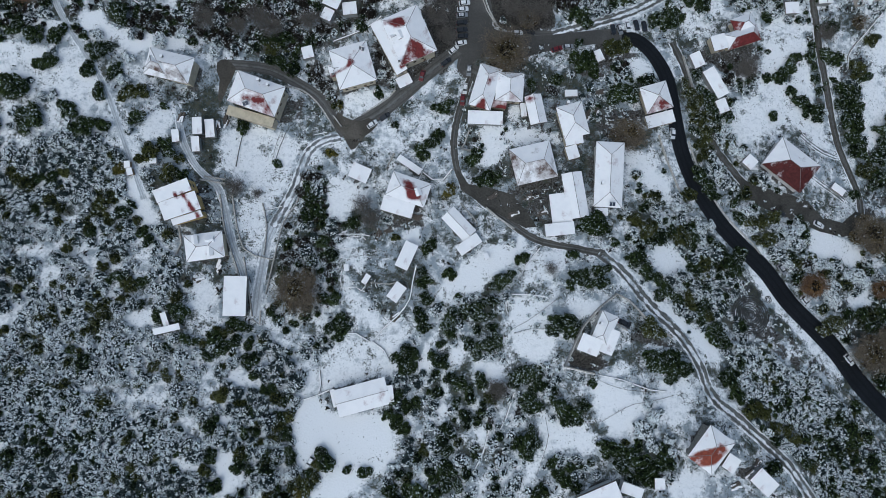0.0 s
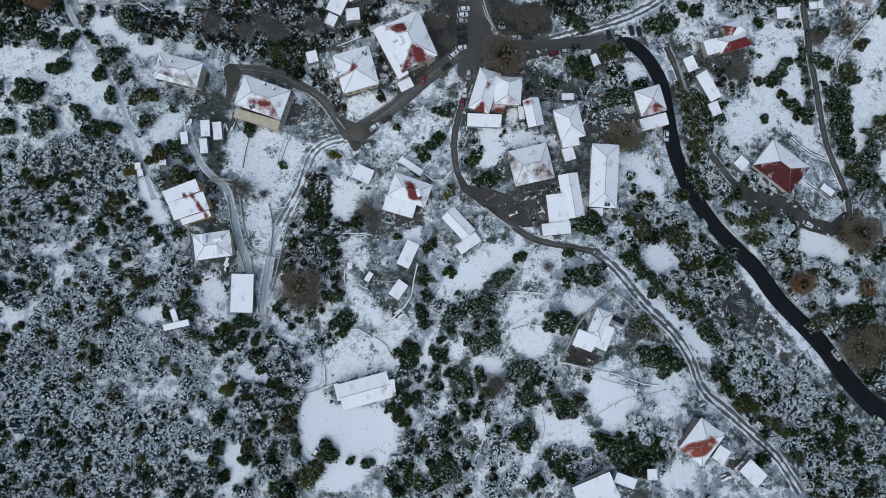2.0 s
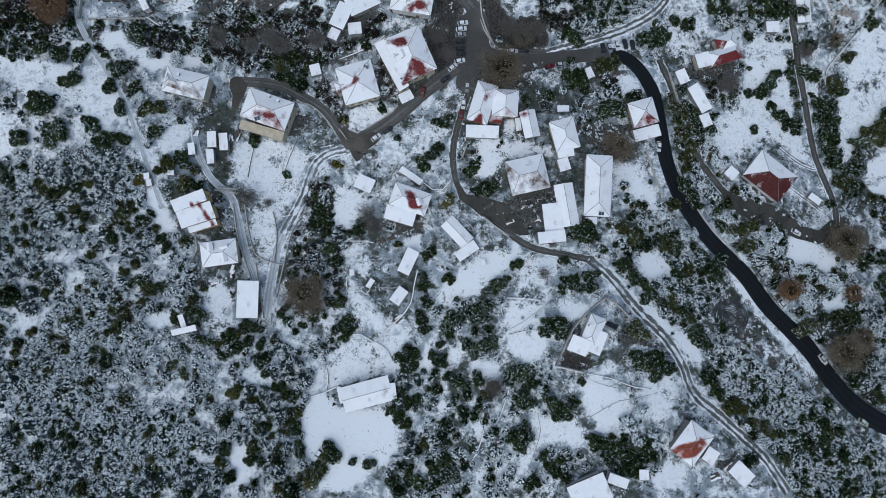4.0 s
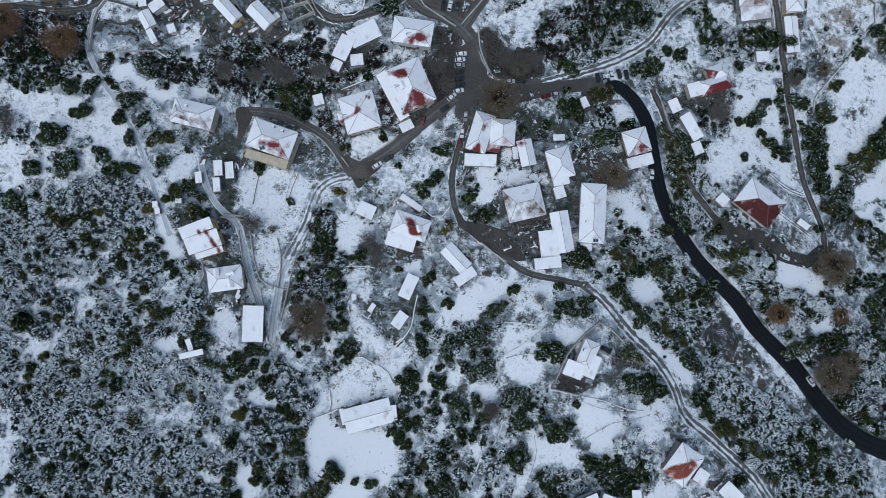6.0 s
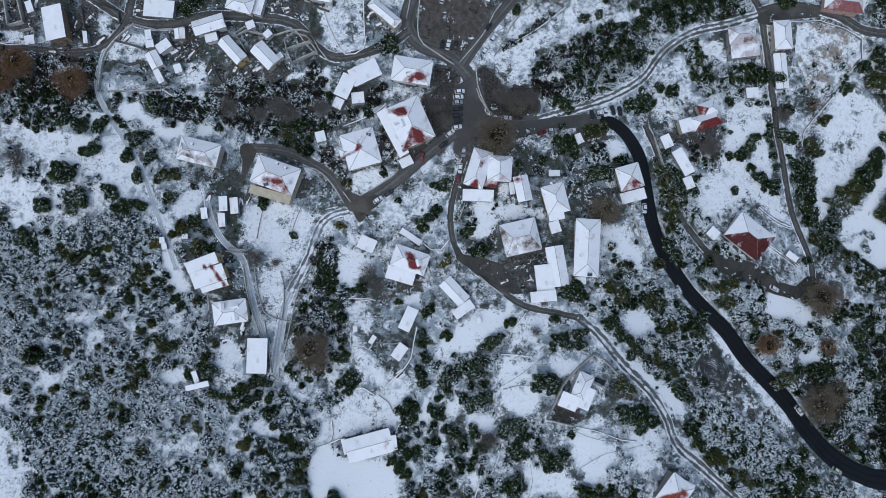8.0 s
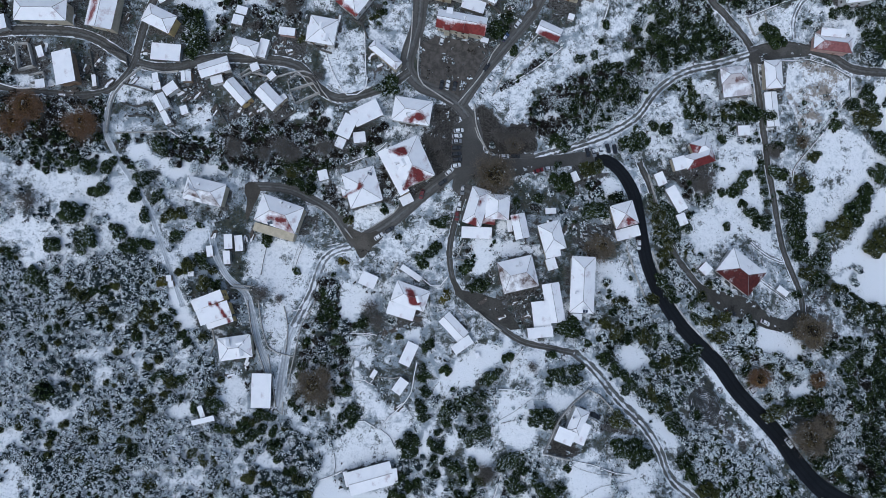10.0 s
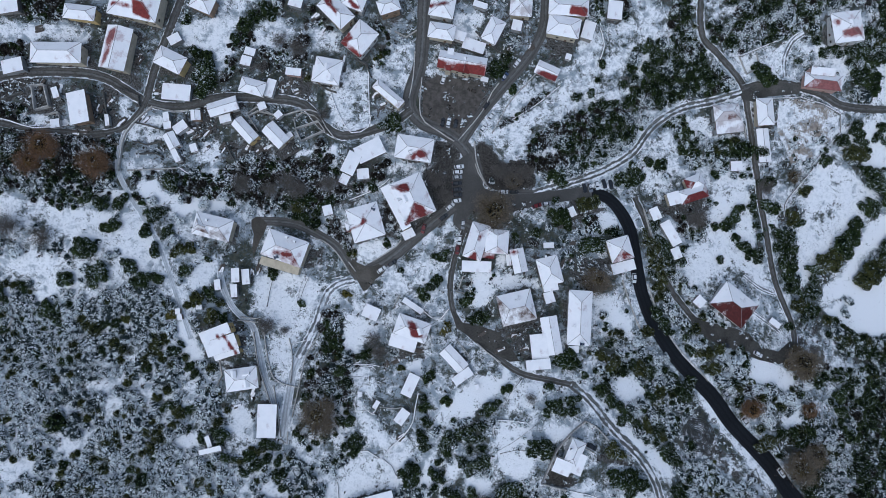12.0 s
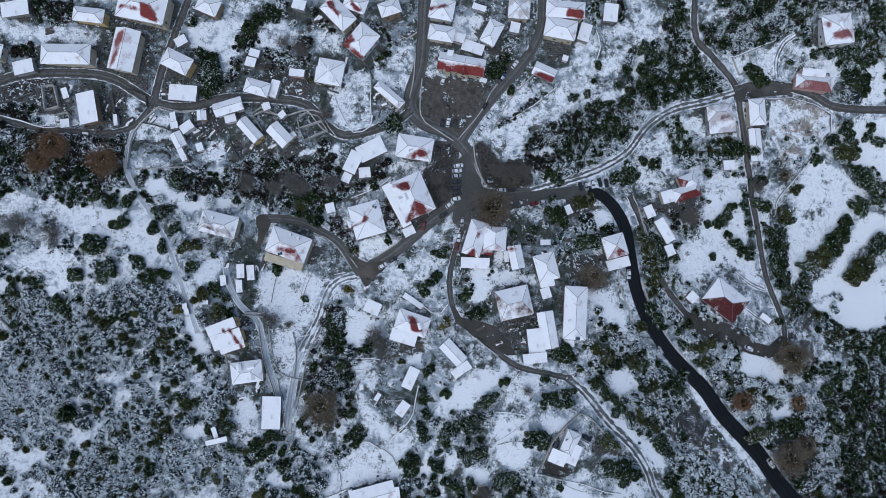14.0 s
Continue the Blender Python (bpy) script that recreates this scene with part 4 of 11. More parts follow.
def dormer(x, y, z, turn, w=2.2, d=3.0, h=1.1):
    """A small gabled roof window, standing on a roof at height z."""
    root = new("dormer")
    root.matrix_basis = Matrix.Translation((x, y, z)) @ Matrix.Rotation(radians(turn), 4, "Z")
    tagged(root, "small snowy dormer standing on a house roof", "dormer")
    bm = bmesh.new()
    block(bm, 0, 0, -1.5, w - 0.3, d - 0.2, h + 1.5)
    part("wall", bm, WALLS["white"], root)
    bm = bmesh.new()
    v = [bm.verts.new(p) for p in ((-w / 2, -d / 2, h), (w / 2, -d / 2, h), (w / 2, d / 2, h), (-w / 2, d / 2, h), (0, -d / 2, h + 0.7), (0, d / 2, h + 0.7))]
    for f in ((1, 2, 5, 4), (3, 0, 4, 5), (0, 1, 4), (2, 3, 5), (3, 2, 1, 0)):
        bm.faces.new([v[i] for i in f])
    part("roof", bm, WHITE_ROOF, root)
    win = new("window", WINDOW)
    win.parent, win.matrix_basis = root, Matrix.Translation((0, -d / 2 + 0.08, h * 0.35)) @ Matrix.Scale(0.8, 4)
    pane = new("pane", PANE)
    pane.parent = win
    return root


def fence(points, h=1.1, gap=3.0, label="thin wire fence with posts along a snowy field"):
    """Posts with two wires."""
    line = spline(points, gap)
    root = new("fence")
    root.location = (line[0][0], line[0][1], height(*line[0]))
    tagged(root, label, "fence")
    place = [Vector((x, y, height(x, y))) - root.location for x, y in line]
    for p in place:
        bm = bmesh.new()
        block(bm, p.x, p.y, p.z - 0.3, 0.14, 0.14, h + 0.3)
        part("post", bm, TIMBER, root)
    for lift in (0.45, 0.95):
        for a, b in zip(place, place[1:]):
            bm = bmesh.new()
            beam(bm, a + Vector((0, 0, lift)), b + Vector((0, 0, lift)), 0.05, 0.05)
            part("rail", bm, TIMBER, root)
    return root



patch("thin", 0.4, [(-162.8, 85.9), (-134.1, 81.5), (-105.6, 50.6), (-90, 5.2), (-81.6, -10.6), (-62.2, -18.6), (-48.3, -26.5), (-53.3, -41.6), (-50, -67), (-56.7, -84.5), (-152.4, -79.9)])
patch("thin", 0.55, [(-18.5, -26.3), (3.1, -22.1), (22.2, -25.6), (33.2, -36.6), (27.2, -54.7), (21.1, -82.5), (-17.4, -84.1)])
patch("thin", 0.5, [(-62.6, 25.9), (-46.9, 43.1), (-37.8, 17.7), (-36.9, -10.8), (-44.4, -26.5), (-62.2, -18.6)])
patch("dirt", 0.67, [(-9.2, 147.9), (20.6, 143.5), (25.9, 141), (9, 115.9), (-9.2, 125.9)])
patch("dirt", 0.46, [(154.4, 142.5), (174.6, 140.5), (169.1, 130.9), (157.7, 118.4), (153.3, 123.7)])
patch("dirt", 0.42, [(110.8, 37), (135.7, 32.2), (153.4, 22.7), (162.2, 31.7), (163.9, 43), (172.8, 38.8), (176.2, 12.1), (147.9, 18.3), (125.5, 25.5), (108.2, 33.7)])
patch("dirt", 0.75, [(24.8, 37), (33.9, 38.3), (45.9, 35.7), (40.4, 24.3), (35.3, 21.3), (24.6, 28.6), (19.6, 31.8)])
patch("dirt", 0.5, [(101.6, 0.2), (105, 1.2), (111.2, -2.8), (116.7, -10.9), (124, -18.9), (137.1, -29.7), (137.4, -33.5), (122.2, -28.5), (112.9, -20.7), (102.8, -16.7), (100.3, -10.8)])
patch("thin", 0.85, [(110.1, 7.4), (115, 1.3), (136.9, -30.7), (124, -18.9), (114.5, -10.9), (107.2, 1.2)])
patch("thin", 0.1, [(-51.2, -45.3), (-18.2, -43.3), (-15.9, -61.3), (-23.5, -63.3), (-46.5, -63.5)])
patch("dirt", 0.34, [(-184.2, 169.3), (-10.6, 181.1), (-10.5, 129.8), (-45.9, 118.4), (-20.7, 106.4), (-56.2, 95.6), (-111.5, 101.5), (-141.1, 112.5), (-184.5, 115.4)])
patch("dirt", 0.34, [(-5.5, 181.3), (67.8, 183.6), (73.5, 168.5), (46.9, 144.2), (25.8, 143.6), (-5.4, 160.9)])
patch("dirt", 0.28, [(11.8, 85.6), (58.4, 79.4), (70.5, 64.1), (56.9, 52.7), (53.9, 33.6), (41, 17.1), (19.6, 29.7), (6.4, 42.5), (6.5, 64)])
patch("dirt", 0.25, [(-40.6, 43.1), (-17.2, 21.7), (-4.9, 21.6), (-8.7, -10.7), (-26.7, -14.7), (-37.1, -2.8)])
patch("dirt", 0.28, [(-104.8, 71.1), (-79.3, 73.4), (-74.1, -10.7), (-89.8, 1.2), (-105.3, 34.7), (-98.8, 55.1)])
patch("dirt", 0.3, [(-46.8, 101.4), (-17.7, 102.4), (-19.8, 70.7), (-38.8, 60.2), (-47.2, 74.9)])
patch("dirt", 0.85, [(-3.2, 118.3), (9, 115.2), (6.6, 104.2), (4.6, 83.4), (-1.3, 76.9), (-5.2, 93.7), (-9.1, 104), (-3.2, 106.7)])
patch("dirt", 0.97, [(15.5, 117.3), (22, 116.1), (27.2, 108.3), (37.6, 109.3), (42.8, 102), (41.4, 96.2), (23.2, 94.4), (16.8, 101.7)])
patch("dirt", 0.8, [(-184.5, 138.9), (-165.2, 141.3), (-169.6, 131.5), (-184.6, 124.8)])
patch("dirt", 0.7, [(-140, 140.5), (-128.8, 142.4), (-126.6, 130.4), (-133.3, 120.2), (-140, 118.7), (-142.3, 127)])
patch("dirt", 0.7, [(-149.9, 144.6), (-143.3, 143.9), (-143.3, 139.1), (-150, 139.8)])
patch("dirt", 0.6, [(-130.9, 161.6), (-126.4, 159.5), (-127.7, 142.5), (-132.6, 142.2)])
patch("dirt", 0.7, [(-68.5, 146.9), (-56.1, 144.8), (-55.9, 130.8), (-70.9, 132.9)])
patch("dirt", 0.7, [(95.8, 91.3), (104.2, 90.1), (109.3, 87.4), (112.4, 81.8), (105.6, 82.6), (100, 85.8)])
patch("dirt", 0.65, [(108.3, 88.9), (123.7, 93.8), (121.8, 82.2), (112.3, 79.5)])
patch("dirt", 0.6, [(-47.1, 83.1), (-43, 74.9), (-38.8, 64.4), (-41.9, 59.1), (-47.2, 72.8)])
patch("dirt", 0.6, [(23.7, 35.9), (44, 37.8), (43.8, 32.6), (35.3, 21.3), (23.5, 27.6)])
patch("dirt", 0.6, [(-21.4, 23.9), (-7, 26.9), (-4.9, 19.5), (-17.2, 18.6)])
patch("dirt", 0.55, [(57.6, 65.9), (74.9, 65.4), (73.9, 51), (67.5, 51.9), (55, 56)])
patch("dirt", 0.6, [(60.1, 93.1), (74.2, 88), (69.3, 79.8), (58.3, 77.1), (45.6, 81.4)])
patch("thin", 0.8, [(-184.2, 169.3), (-10.6, 181.1), (-10.5, 129.8), (-45.9, 118.4), (-20.7, 106.4), (-56.2, 95.6), (-111.5, 101.5), (-141.1, 112.5), (-184.5, 115.4)])
patch("thin", 0.8, [(-5.5, 181.3), (67.8, 183.6), (73.5, 168.5), (46.9, 144.2), (25.8, 143.6), (-5.4, 160.9)])
patch("thin", 0.8, [(11.8, 85.6), (58.4, 79.4), (70.5, 64.1), (56.9, 52.7), (53.9, 33.6), (41, 17.1), (19.6, 29.7), (6.4, 42.5), (6.5, 64)])
patch("thin", 0.72, [(-40.6, 43.1), (-17.2, 21.7), (-4.9, 21.6), (-8.7, -10.7), (-26.7, -14.7), (-37.1, -2.8)])
patch("thin", 0.72, [(-104.8, 71.1), (-79.3, 73.4), (-74.1, -10.7), (-89.8, 1.2), (-105.3, 34.7), (-98.8, 55.1)])
patch("thin", 0.58, [(-0.8, 21.6), (15.4, 21.4), (29.1, 13.1), (15.2, 7.2), (3.2, 11.3)])
patch("thin", 0.65, [(34.9, 11.1), (60.2, 7.1), (57.1, -6.5), (41.5, -10.3), (34.3, -2.7)])
patch("thin", 0.58, [(65.3, 50.8), (85, 51.5), (85.9, 34.2), (68, 25.5), (64.3, 33.7)])
patch("thin", 0.58, [(99.3, 92.6), (122.2, 89.1), (120.7, 68.5), (108.9, 65.8), (98.6, 81.2)])
patch("thin", 0.62, [(168.8, 140.3), (189.5, 135.6), (187, 122), (166.3, 105), (154.7, 110.1), (160.5, 129.3)])
patch("thin", 0.62, [(25.9, 122.8), (52.3, 144.4), (73.5, 168.5), (87, 169), (82, 148.2), (57.7, 136.8), (31.1, 117.6)])
patch("thin", 0.6, [(73.2, 183.8), (111, 185.3), (111.6, 170), (87, 169)])
patch("thin", 0.08, [(128, 112.2), (146.7, 101.8), (145.4, 78.8), (111.2, 65.9), (108.1, 56.8), (119.7, 57.2), (134.6, 64.6), (124, 80.1)])
patch("thin", 0.05, [(181.2, 116.4), (208.2, 97.8), (198.6, 80.9), (179.5, 66.8), (166.8, 58.6), (166.9, 80.3), (175.1, 99.7)])
patch("thin", 0.05, [(174.7, 47.9), (196.4, 53.3), (217.8, 59), (239.5, 53.6), (237.5, 37), (187.9, 33.2), (176.7, 39.9)])
patch("thin", 0.05, [(198.6, 130.6), (240.4, 134.5), (241.8, 104.1), (217.4, 103.6)])
patch("thin", 0.15, [(-51, 138.6), (-32.2, 147), (-30.8, 122.7), (-40.9, 119.8), (-48.4, 128.4)])
patch("thin", 0.12, [(-75.3, 57.1), (-57.5, 57.9), (-61.3, 42.9), (-59, 36.6), (-70.9, 36.2), (-75.1, 46.6)])
patch("thin", 0.15, [(-4.7, -10.6), (1.2, 3.2), (17.3, 15.3), (27.1, 13.2), (17, 1.2), (3.2, -10.6)])
patch("thin", 0.15, [(22.7, -4.7), (37, -4.6), (37.3, -21.7), (29.8, -25.5), (23.3, -18.1)])
patch("thin", 0.1, [(-175.7, 63.5), (-160, 63.7), (-159.8, 54.1), (-171.3, 51.7)])
patch("dirt", 0.95, [(40.9, -26.3), (44.5, -19.7), (52.3, -23.8), (56.5, -24.9), (50.2, -29.4)])
patch("dirt", 0.75, [(62.4, -15.1), (70.5, -16.1), (78.7, -18.2), (80.5, -21), (64.2, -19.4)])
patch("dirt", 0.7, [(-171.7, 133.8), (-157.6, 135.8), (-156.6, 123.9), (-165.3, 119.8), (-171.7, 125.5)])
patch("dirt", 0.65, [(-108.2, 127.7), (-95.2, 132.1), (-96.4, 118.3), (-107, 116.6)])
patch("dirt", 0.6, [(-92.9, 114.7), (-83.2, 116.3), (-70.9, 114.1), (-60.9, 115.5), (-71, 100.3), (-88, 97.3), (-91.6, 104.7)])
patch("dirt", 0.7, [(46.8, 163.6), (64.1, 164.3), (60.2, 157.7), (49.5, 156)])
patch("thin", 0.08, [(-184.3, 156.5), (-169.4, 156.3), (-169.4, 152.8), (-184.4, 151.8)])
patch("dirt", 0, [(-184.3, 156.5), (-169.4, 156.3), (-169.4, 152.8), (-184.4, 151.8)])
patch("thin", 0.08, [(-169.3, 158.7), (-156.3, 159.6), (-147.6, 154.3), (-169.4, 152.8)])
patch("dirt", 0, [(-169.3, 158.7), (-156.3, 159.6), (-147.6, 154.3), (-169.4, 152.8)])
patch("thin", 0.08, [(-111.5, 164.3), (-96.3, 167.8), (-96.3, 155.5), (-108.1, 152.3)])
patch("dirt", 0, [(-111.5, 164.3), (-96.3, 167.8), (-96.3, 155.5), (-108.1, 152.3)])
patch("thin", 0.08, [(-95, 176.5), (-85.5, 167.3), (-90.4, 154.7), (-95.2, 144.5), (-96.3, 161.7)])
patch("dirt", 0, [(-95, 176.5), (-85.5, 167.3), (-90.4, 154.7), (-95.2, 144.5), (-96.3, 161.7)])
patch("thin", 0.08, [(-84.4, 166.2), (-71, 170.7), (-71, 163.2), (-78.3, 155.3), (-84.4, 157.5)])
patch("dirt", 0, [(-84.4, 166.2), (-71, 170.7), (-71, 163.2), (-78.3, 155.3), (-84.4, 157.5)])
patch("thin", 0.08, [(-57.4, 165.2), (-46.2, 164.4), (-46.1, 154.2), (-56.1, 155)])
patch("dirt", 0, [(-57.4, 165.2), (-46.2, 164.4), (-46.1, 154.2), (-56.1, 155)])
patch("thin", 0.08, [(-46.1, 147.7), (-32.2, 147), (-32.1, 125.2), (-40.9, 119), (-47.9, 127.2)])
patch("dirt", 0, [(-46.1, 147.7), (-32.2, 147), (-32.1, 125.2), (-40.9, 119), (-47.9, 127.2)])
patch("thin", 0.08, [(-31, 154.8), (-11.8, 155.5), (-13.1, 137.4), (-29.7, 144.5)])
patch("dirt", 0, [(-31, 154.8), (-11.8, 155.5), (-13.1, 137.4), (-29.7, 144.5)])
patch("thin", 0.08, [(4.9, 175.2), (19.2, 174.3), (15.3, 162.7), (4.9, 163.7)])
patch("dirt", 0, [(4.9, 175.2), (19.2, 174.3), (15.3, 162.7), (4.9, 163.7)])
patch("thin", 0.08, [(23.3, 120.1), (39, 127), (57.7, 139.4), (68.4, 145), (70.8, 168.4), (65.5, 163), (57.6, 144.6), (31.1, 133.3)])
patch("dirt", 0, [(23.3, 120.1), (39, 127), (57.7, 139.4), (68.4, 145), (70.8, 168.4), (65.5, 163), (57.6, 144.6), (31.1, 133.3)])
patch("thin", 0.08, [(-63.5, 110.5), (-45.9, 114.6), (-46, 103.3), (-61.1, 98)])
patch("dirt", 0, [(-63.5, 110.5), (-45.9, 114.6), (-46, 103.3), (-61.1, 98)])
patch("thin", 0.08, [(-132.2, 125.2), (-118.6, 124.7), (-118.6, 113.6), (-131, 113)])
patch("dirt", 0, [(-132.2, 125.2), (-118.6, 124.7), (-118.6, 113.6), (-131, 113)])
patch("thin", 0.08, [(-171.7, 123.1), (-154.4, 120.4), (-154.4, 118), (-171.7, 119.5)])
patch("dirt", 0, [(-171.7, 123.1), (-154.4, 120.4), (-154.4, 118), (-171.7, 119.5)])
patch("thin", 0.08, [(-158.3, 93.7), (-131.6, 92), (-111.2, 90.2), (-90.3, 89.7), (-94.9, 84), (-117.7, 85.8), (-140.4, 89.3), (-156, 90.1)])
patch("dirt", 0, [(-158.3, 93.7), (-131.6, 92), (-111.2, 90.2), (-90.3, 89.7), (-94.9, 84), (-117.7, 85.8), (-140.4, 89.3), (-156, 90.1)])
patch("thin", 0.15, [(23.1, 58.3), (41.5, 55.9), (44.5, 52.7), (24, 50.4)])
patch("thin", 0.15, [(66.3, 49.7), (78.3, 50.1), (78.8, 42.6), (66.8, 40.1)])
patch("thin", 0.85, [(99.2, -26.2), (110.8, -20.7), (126.5, -28.6), (138.6, -38.3), (149.3, -50.7), (160.1, -58.5), (165.2, -75.9), (125.4, -78.5), (116.4, -59.2), (106.6, -44.8), (99.8, -35.5)])
patch("thin", 0.75, [(95.1, 65.2), (113.1, 37.1), (148.4, 21.5), (163.5, -11.2), (157.3, -38.8), (127.6, 5.4), (97, 34.5)])
patch("thin", 0.3, [(-207.1, 52.2), (-158.9, 54.1), (-140.9, 1.2), (-134.2, -35.9), (-146.1, -80.4), (-190.1, -77.3)])
patch("thin", 0.15, [(13.8, 58.5), (24.1, 58.3), (25, 51.9), (19.8, 44.5), (13.6, 42.4), (9.5, 46.7)])
patch("dirt", 0, [(13.8, 58.5), (24.1, 58.3), (25, 51.9), (19.8, 44.5), (13.6, 42.4), (9.5, 46.7)])
patch("dirt", 0.4, [(-197.2, 113.6), (-171.7, 115.5), (-156.5, 111.8), (-141.1, 110.6), (-137.5, 100.4), (-131.8, 97.7), (-111.5, 101.5), (-95.1, 97.1), (-83.2, 102.5), (-66, 106.7), (-56, 110.6), (-46, 103.3), (-48.7, 90.7), (-61.3, 84.2), (-78.4, 89.6), (-95, 90.8), (-111.2, 92.7), (-129.3, 92.1), (-138.3, 93.1), (-156.2, 97.4), (-171.5, 99.2), (-197, 98.4)])
patch("thin", 0.85, [(-197.2, 113.6), (-171.7, 115.5), (-156.5, 111.8), (-141.1, 110.6), (-137.5, 100.4), (-131.8, 97.7), (-111.5, 101.5), (-95.1, 97.1), (-83.2, 102.5), (-66, 106.7), (-56, 110.6), (-46, 103.3), (-48.7, 90.7), (-61.3, 84.2), (-78.4, 89.6), (-95, 90.8), (-111.2, 92.7), (-129.3, 92.1), (-138.3, 93.1), (-156.2, 97.4), (-171.5, 99.2), (-197, 98.4)])
patch("dirt", 0.4, [(-90.4, 92.2), (-71.1, 95.3), (-48.6, 95.7), (-30.8, 106.1), (-23.2, 108.9), (-23.2, 103.8), (-33.4, 95.9), (-53.8, 85), (-56.3, 80.4), (-76, 85.1)])
patch("thin", 0.85, [(-90.4, 92.2), (-71.1, 95.3), (-48.6, 95.7), (-30.8, 106.1), (-23.2, 108.9), (-23.2, 103.8), (-33.4, 95.9), (-53.8, 85), (-56.3, 80.4), (-76, 85.1)])
patch("dirt", 0.4, [(88.5, 83), (92.7, 78.6), (96, 61.8), (93.1, 54), (89.4, 64.9)])
patch("thin", 0.85, [(88.5, 83), (92.7, 78.6), (96, 61.8), (93.1, 54), (89.4, 64.9)])
patch("dirt", 0.4, [(140.7, -12.2), (152.3, -7.8), (173.8, -15.8), (164.6, -34.1), (177.9, -52.9), (155.8, -51.4), (152.3, -40.2), (147.3, -21.8)])
patch("thin", 0.85, [(140.7, -12.2), (152.3, -7.8), (173.8, -15.8), (164.6, -34.1), (177.9, -52.9), (155.8, -51.4), (152.3, -40.2), (147.3, -21.8)])
patch("dirt", 0.4, [(190.9, 13.5), (233.9, 15.5), (216.3, -62.2), (176.5, -59.5), (178.2, -23.1), (186.8, -9)])
patch("thin", 0.85, [(190.9, 13.5), (233.9, 15.5), (216.3, -62.2), (176.5, -59.5), (178.2, -23.1), (186.8, -9)])
patch("dirt", 0.4, [(82, 145.6), (87.2, 160), (100.8, 164.4), (108.9, 169.3), (115.2, 161.8), (124.6, 152.2), (137.4, 144.1), (126.3, 141.2), (109.7, 138.6), (93.1, 134.1), (86.2, 121.8), (73.7, 112.9), (57.5, 108.9), (52.3, 118.1), (60.4, 127.6), (73.9, 138.7)])
patch("thin", 0.85, [(82, 145.6), (87.2, 160), (100.8, 164.4), (108.9, 169.3), (115.2, 161.8), (124.6, 152.2), (137.4, 144.1), (126.3, 141.2), (109.7, 138.6), (93.1, 134.1), (86.2, 121.8), (73.7, 112.9), (57.5, 108.9), (52.3, 118.1), (60.4, 127.6), (73.9, 138.7)])
patch("dirt", 0.4, [(37.7, 114.6), (43, 121.8), (57.7, 130.2), (71.2, 134.6), (71.1, 121.3), (57.5, 107.6), (45.5, 103.4), (38.9, 107.2)])
patch("thin", 0.85, [(37.7, 114.6), (43, 121.8), (57.7, 130.2), (71.2, 134.6), (71.1, 121.3), (57.5, 107.6), (45.5, 103.4), (38.9, 107.2)])
patch("dirt", 0.4, [(123.7, 178.1), (135.5, 191.3), (182.2, 192.5), (174.5, 182), (166.8, 172.9), (150.6, 165.5), (135.4, 161.7), (125.5, 166.6)])
patch("thin", 0.85, [(123.7, 178.1), (135.5, 191.3), (182.2, 192.5), (174.5, 182), (166.8, 172.9), (150.6, 165.5), (135.4, 161.7), (125.5, 166.6)])
patch("dirt", 0.4, [(24.8, 124.3), (32.4, 130.7), (44.3, 138.9), (51.8, 143.3), (53.1, 141.8), (45.6, 135.8), (33.8, 128.2), (26.9, 122.8)])
patch("thin", 0.85, [(24.8, 124.3), (32.4, 130.7), (44.3, 138.9), (51.8, 143.3), (53.1, 141.8), (45.6, 135.8), (33.8, 128.2), (26.9, 122.8)])
patch("dirt", 0.4, [(68.1, 165.7), (72.1, 168.4), (73.1, 158.2), (71.7, 145.1), (68.4, 145), (69.9, 155.5)])
patch("thin", 0.85, [(68.1, 165.7), (72.1, 168.4), (73.1, 158.2), (71.7, 145.1), (68.4, 145), (69.9, 155.5)])
patch("dirt", 0.4, [(98.6, 129.5), (109.7, 132.4), (116.6, 123.2), (122.8, 109.3), (116.3, 105.9), (109.6, 116.6), (105.8, 126.2), (98.6, 125.7)])
patch("thin", 0.85, [(98.6, 129.5), (109.7, 132.4), (116.6, 123.2), (122.8, 109.3), (116.3, 105.9), (109.6, 116.6), (105.8, 126.2), (98.6, 125.7)])
patch("dirt", 0.4, [(121.3, 117.9), (140.5, 122.5), (145.6, 117.5), (141.8, 109.8), (126.2, 109.9)])
patch("thin", 0.85, [(121.3, 117.9), (140.5, 122.5), (145.6, 117.5), (141.8, 109.8), (126.2, 109.9)])
patch("dirt", 0.4, [(-184.5, 116.5), (-171.7, 116.4), (-156.5, 114.7), (-132.2, 113.9), (-133.9, 109.9), (-137.5, 100.4), (-156.2, 96.9), (-171.5, 99.2), (-184.3, 98.8)])
patch("thin", 0.85, [(-184.5, 116.5), (-171.7, 116.4), (-156.5, 114.7), (-132.2, 113.9), (-133.9, 109.9), (-137.5, 100.4), (-156.2, 96.9), (-171.5, 99.2), (-184.3, 98.8)])
patch("dirt", 0.4, [(-173.5, 168.9), (-156.2, 170.3), (-157.4, 159.6), (-165, 159.5), (-171.5, 160.9)])
patch("thin", 0.85, [(-173.5, 168.9), (-156.2, 170.3), (-157.4, 159.6), (-165, 159.5), (-171.5, 160.9)])
patch("dirt", 0.4, [(-183.3, 151.9), (-171.6, 151.9), (-170.5, 146.8), (-178.1, 146.4), (-184.5, 144.1)])
patch("thin", 0.85, [(-183.3, 151.9), (-171.6, 151.9), (-170.5, 146.8), (-178.1, 146.4), (-184.5, 144.1)])
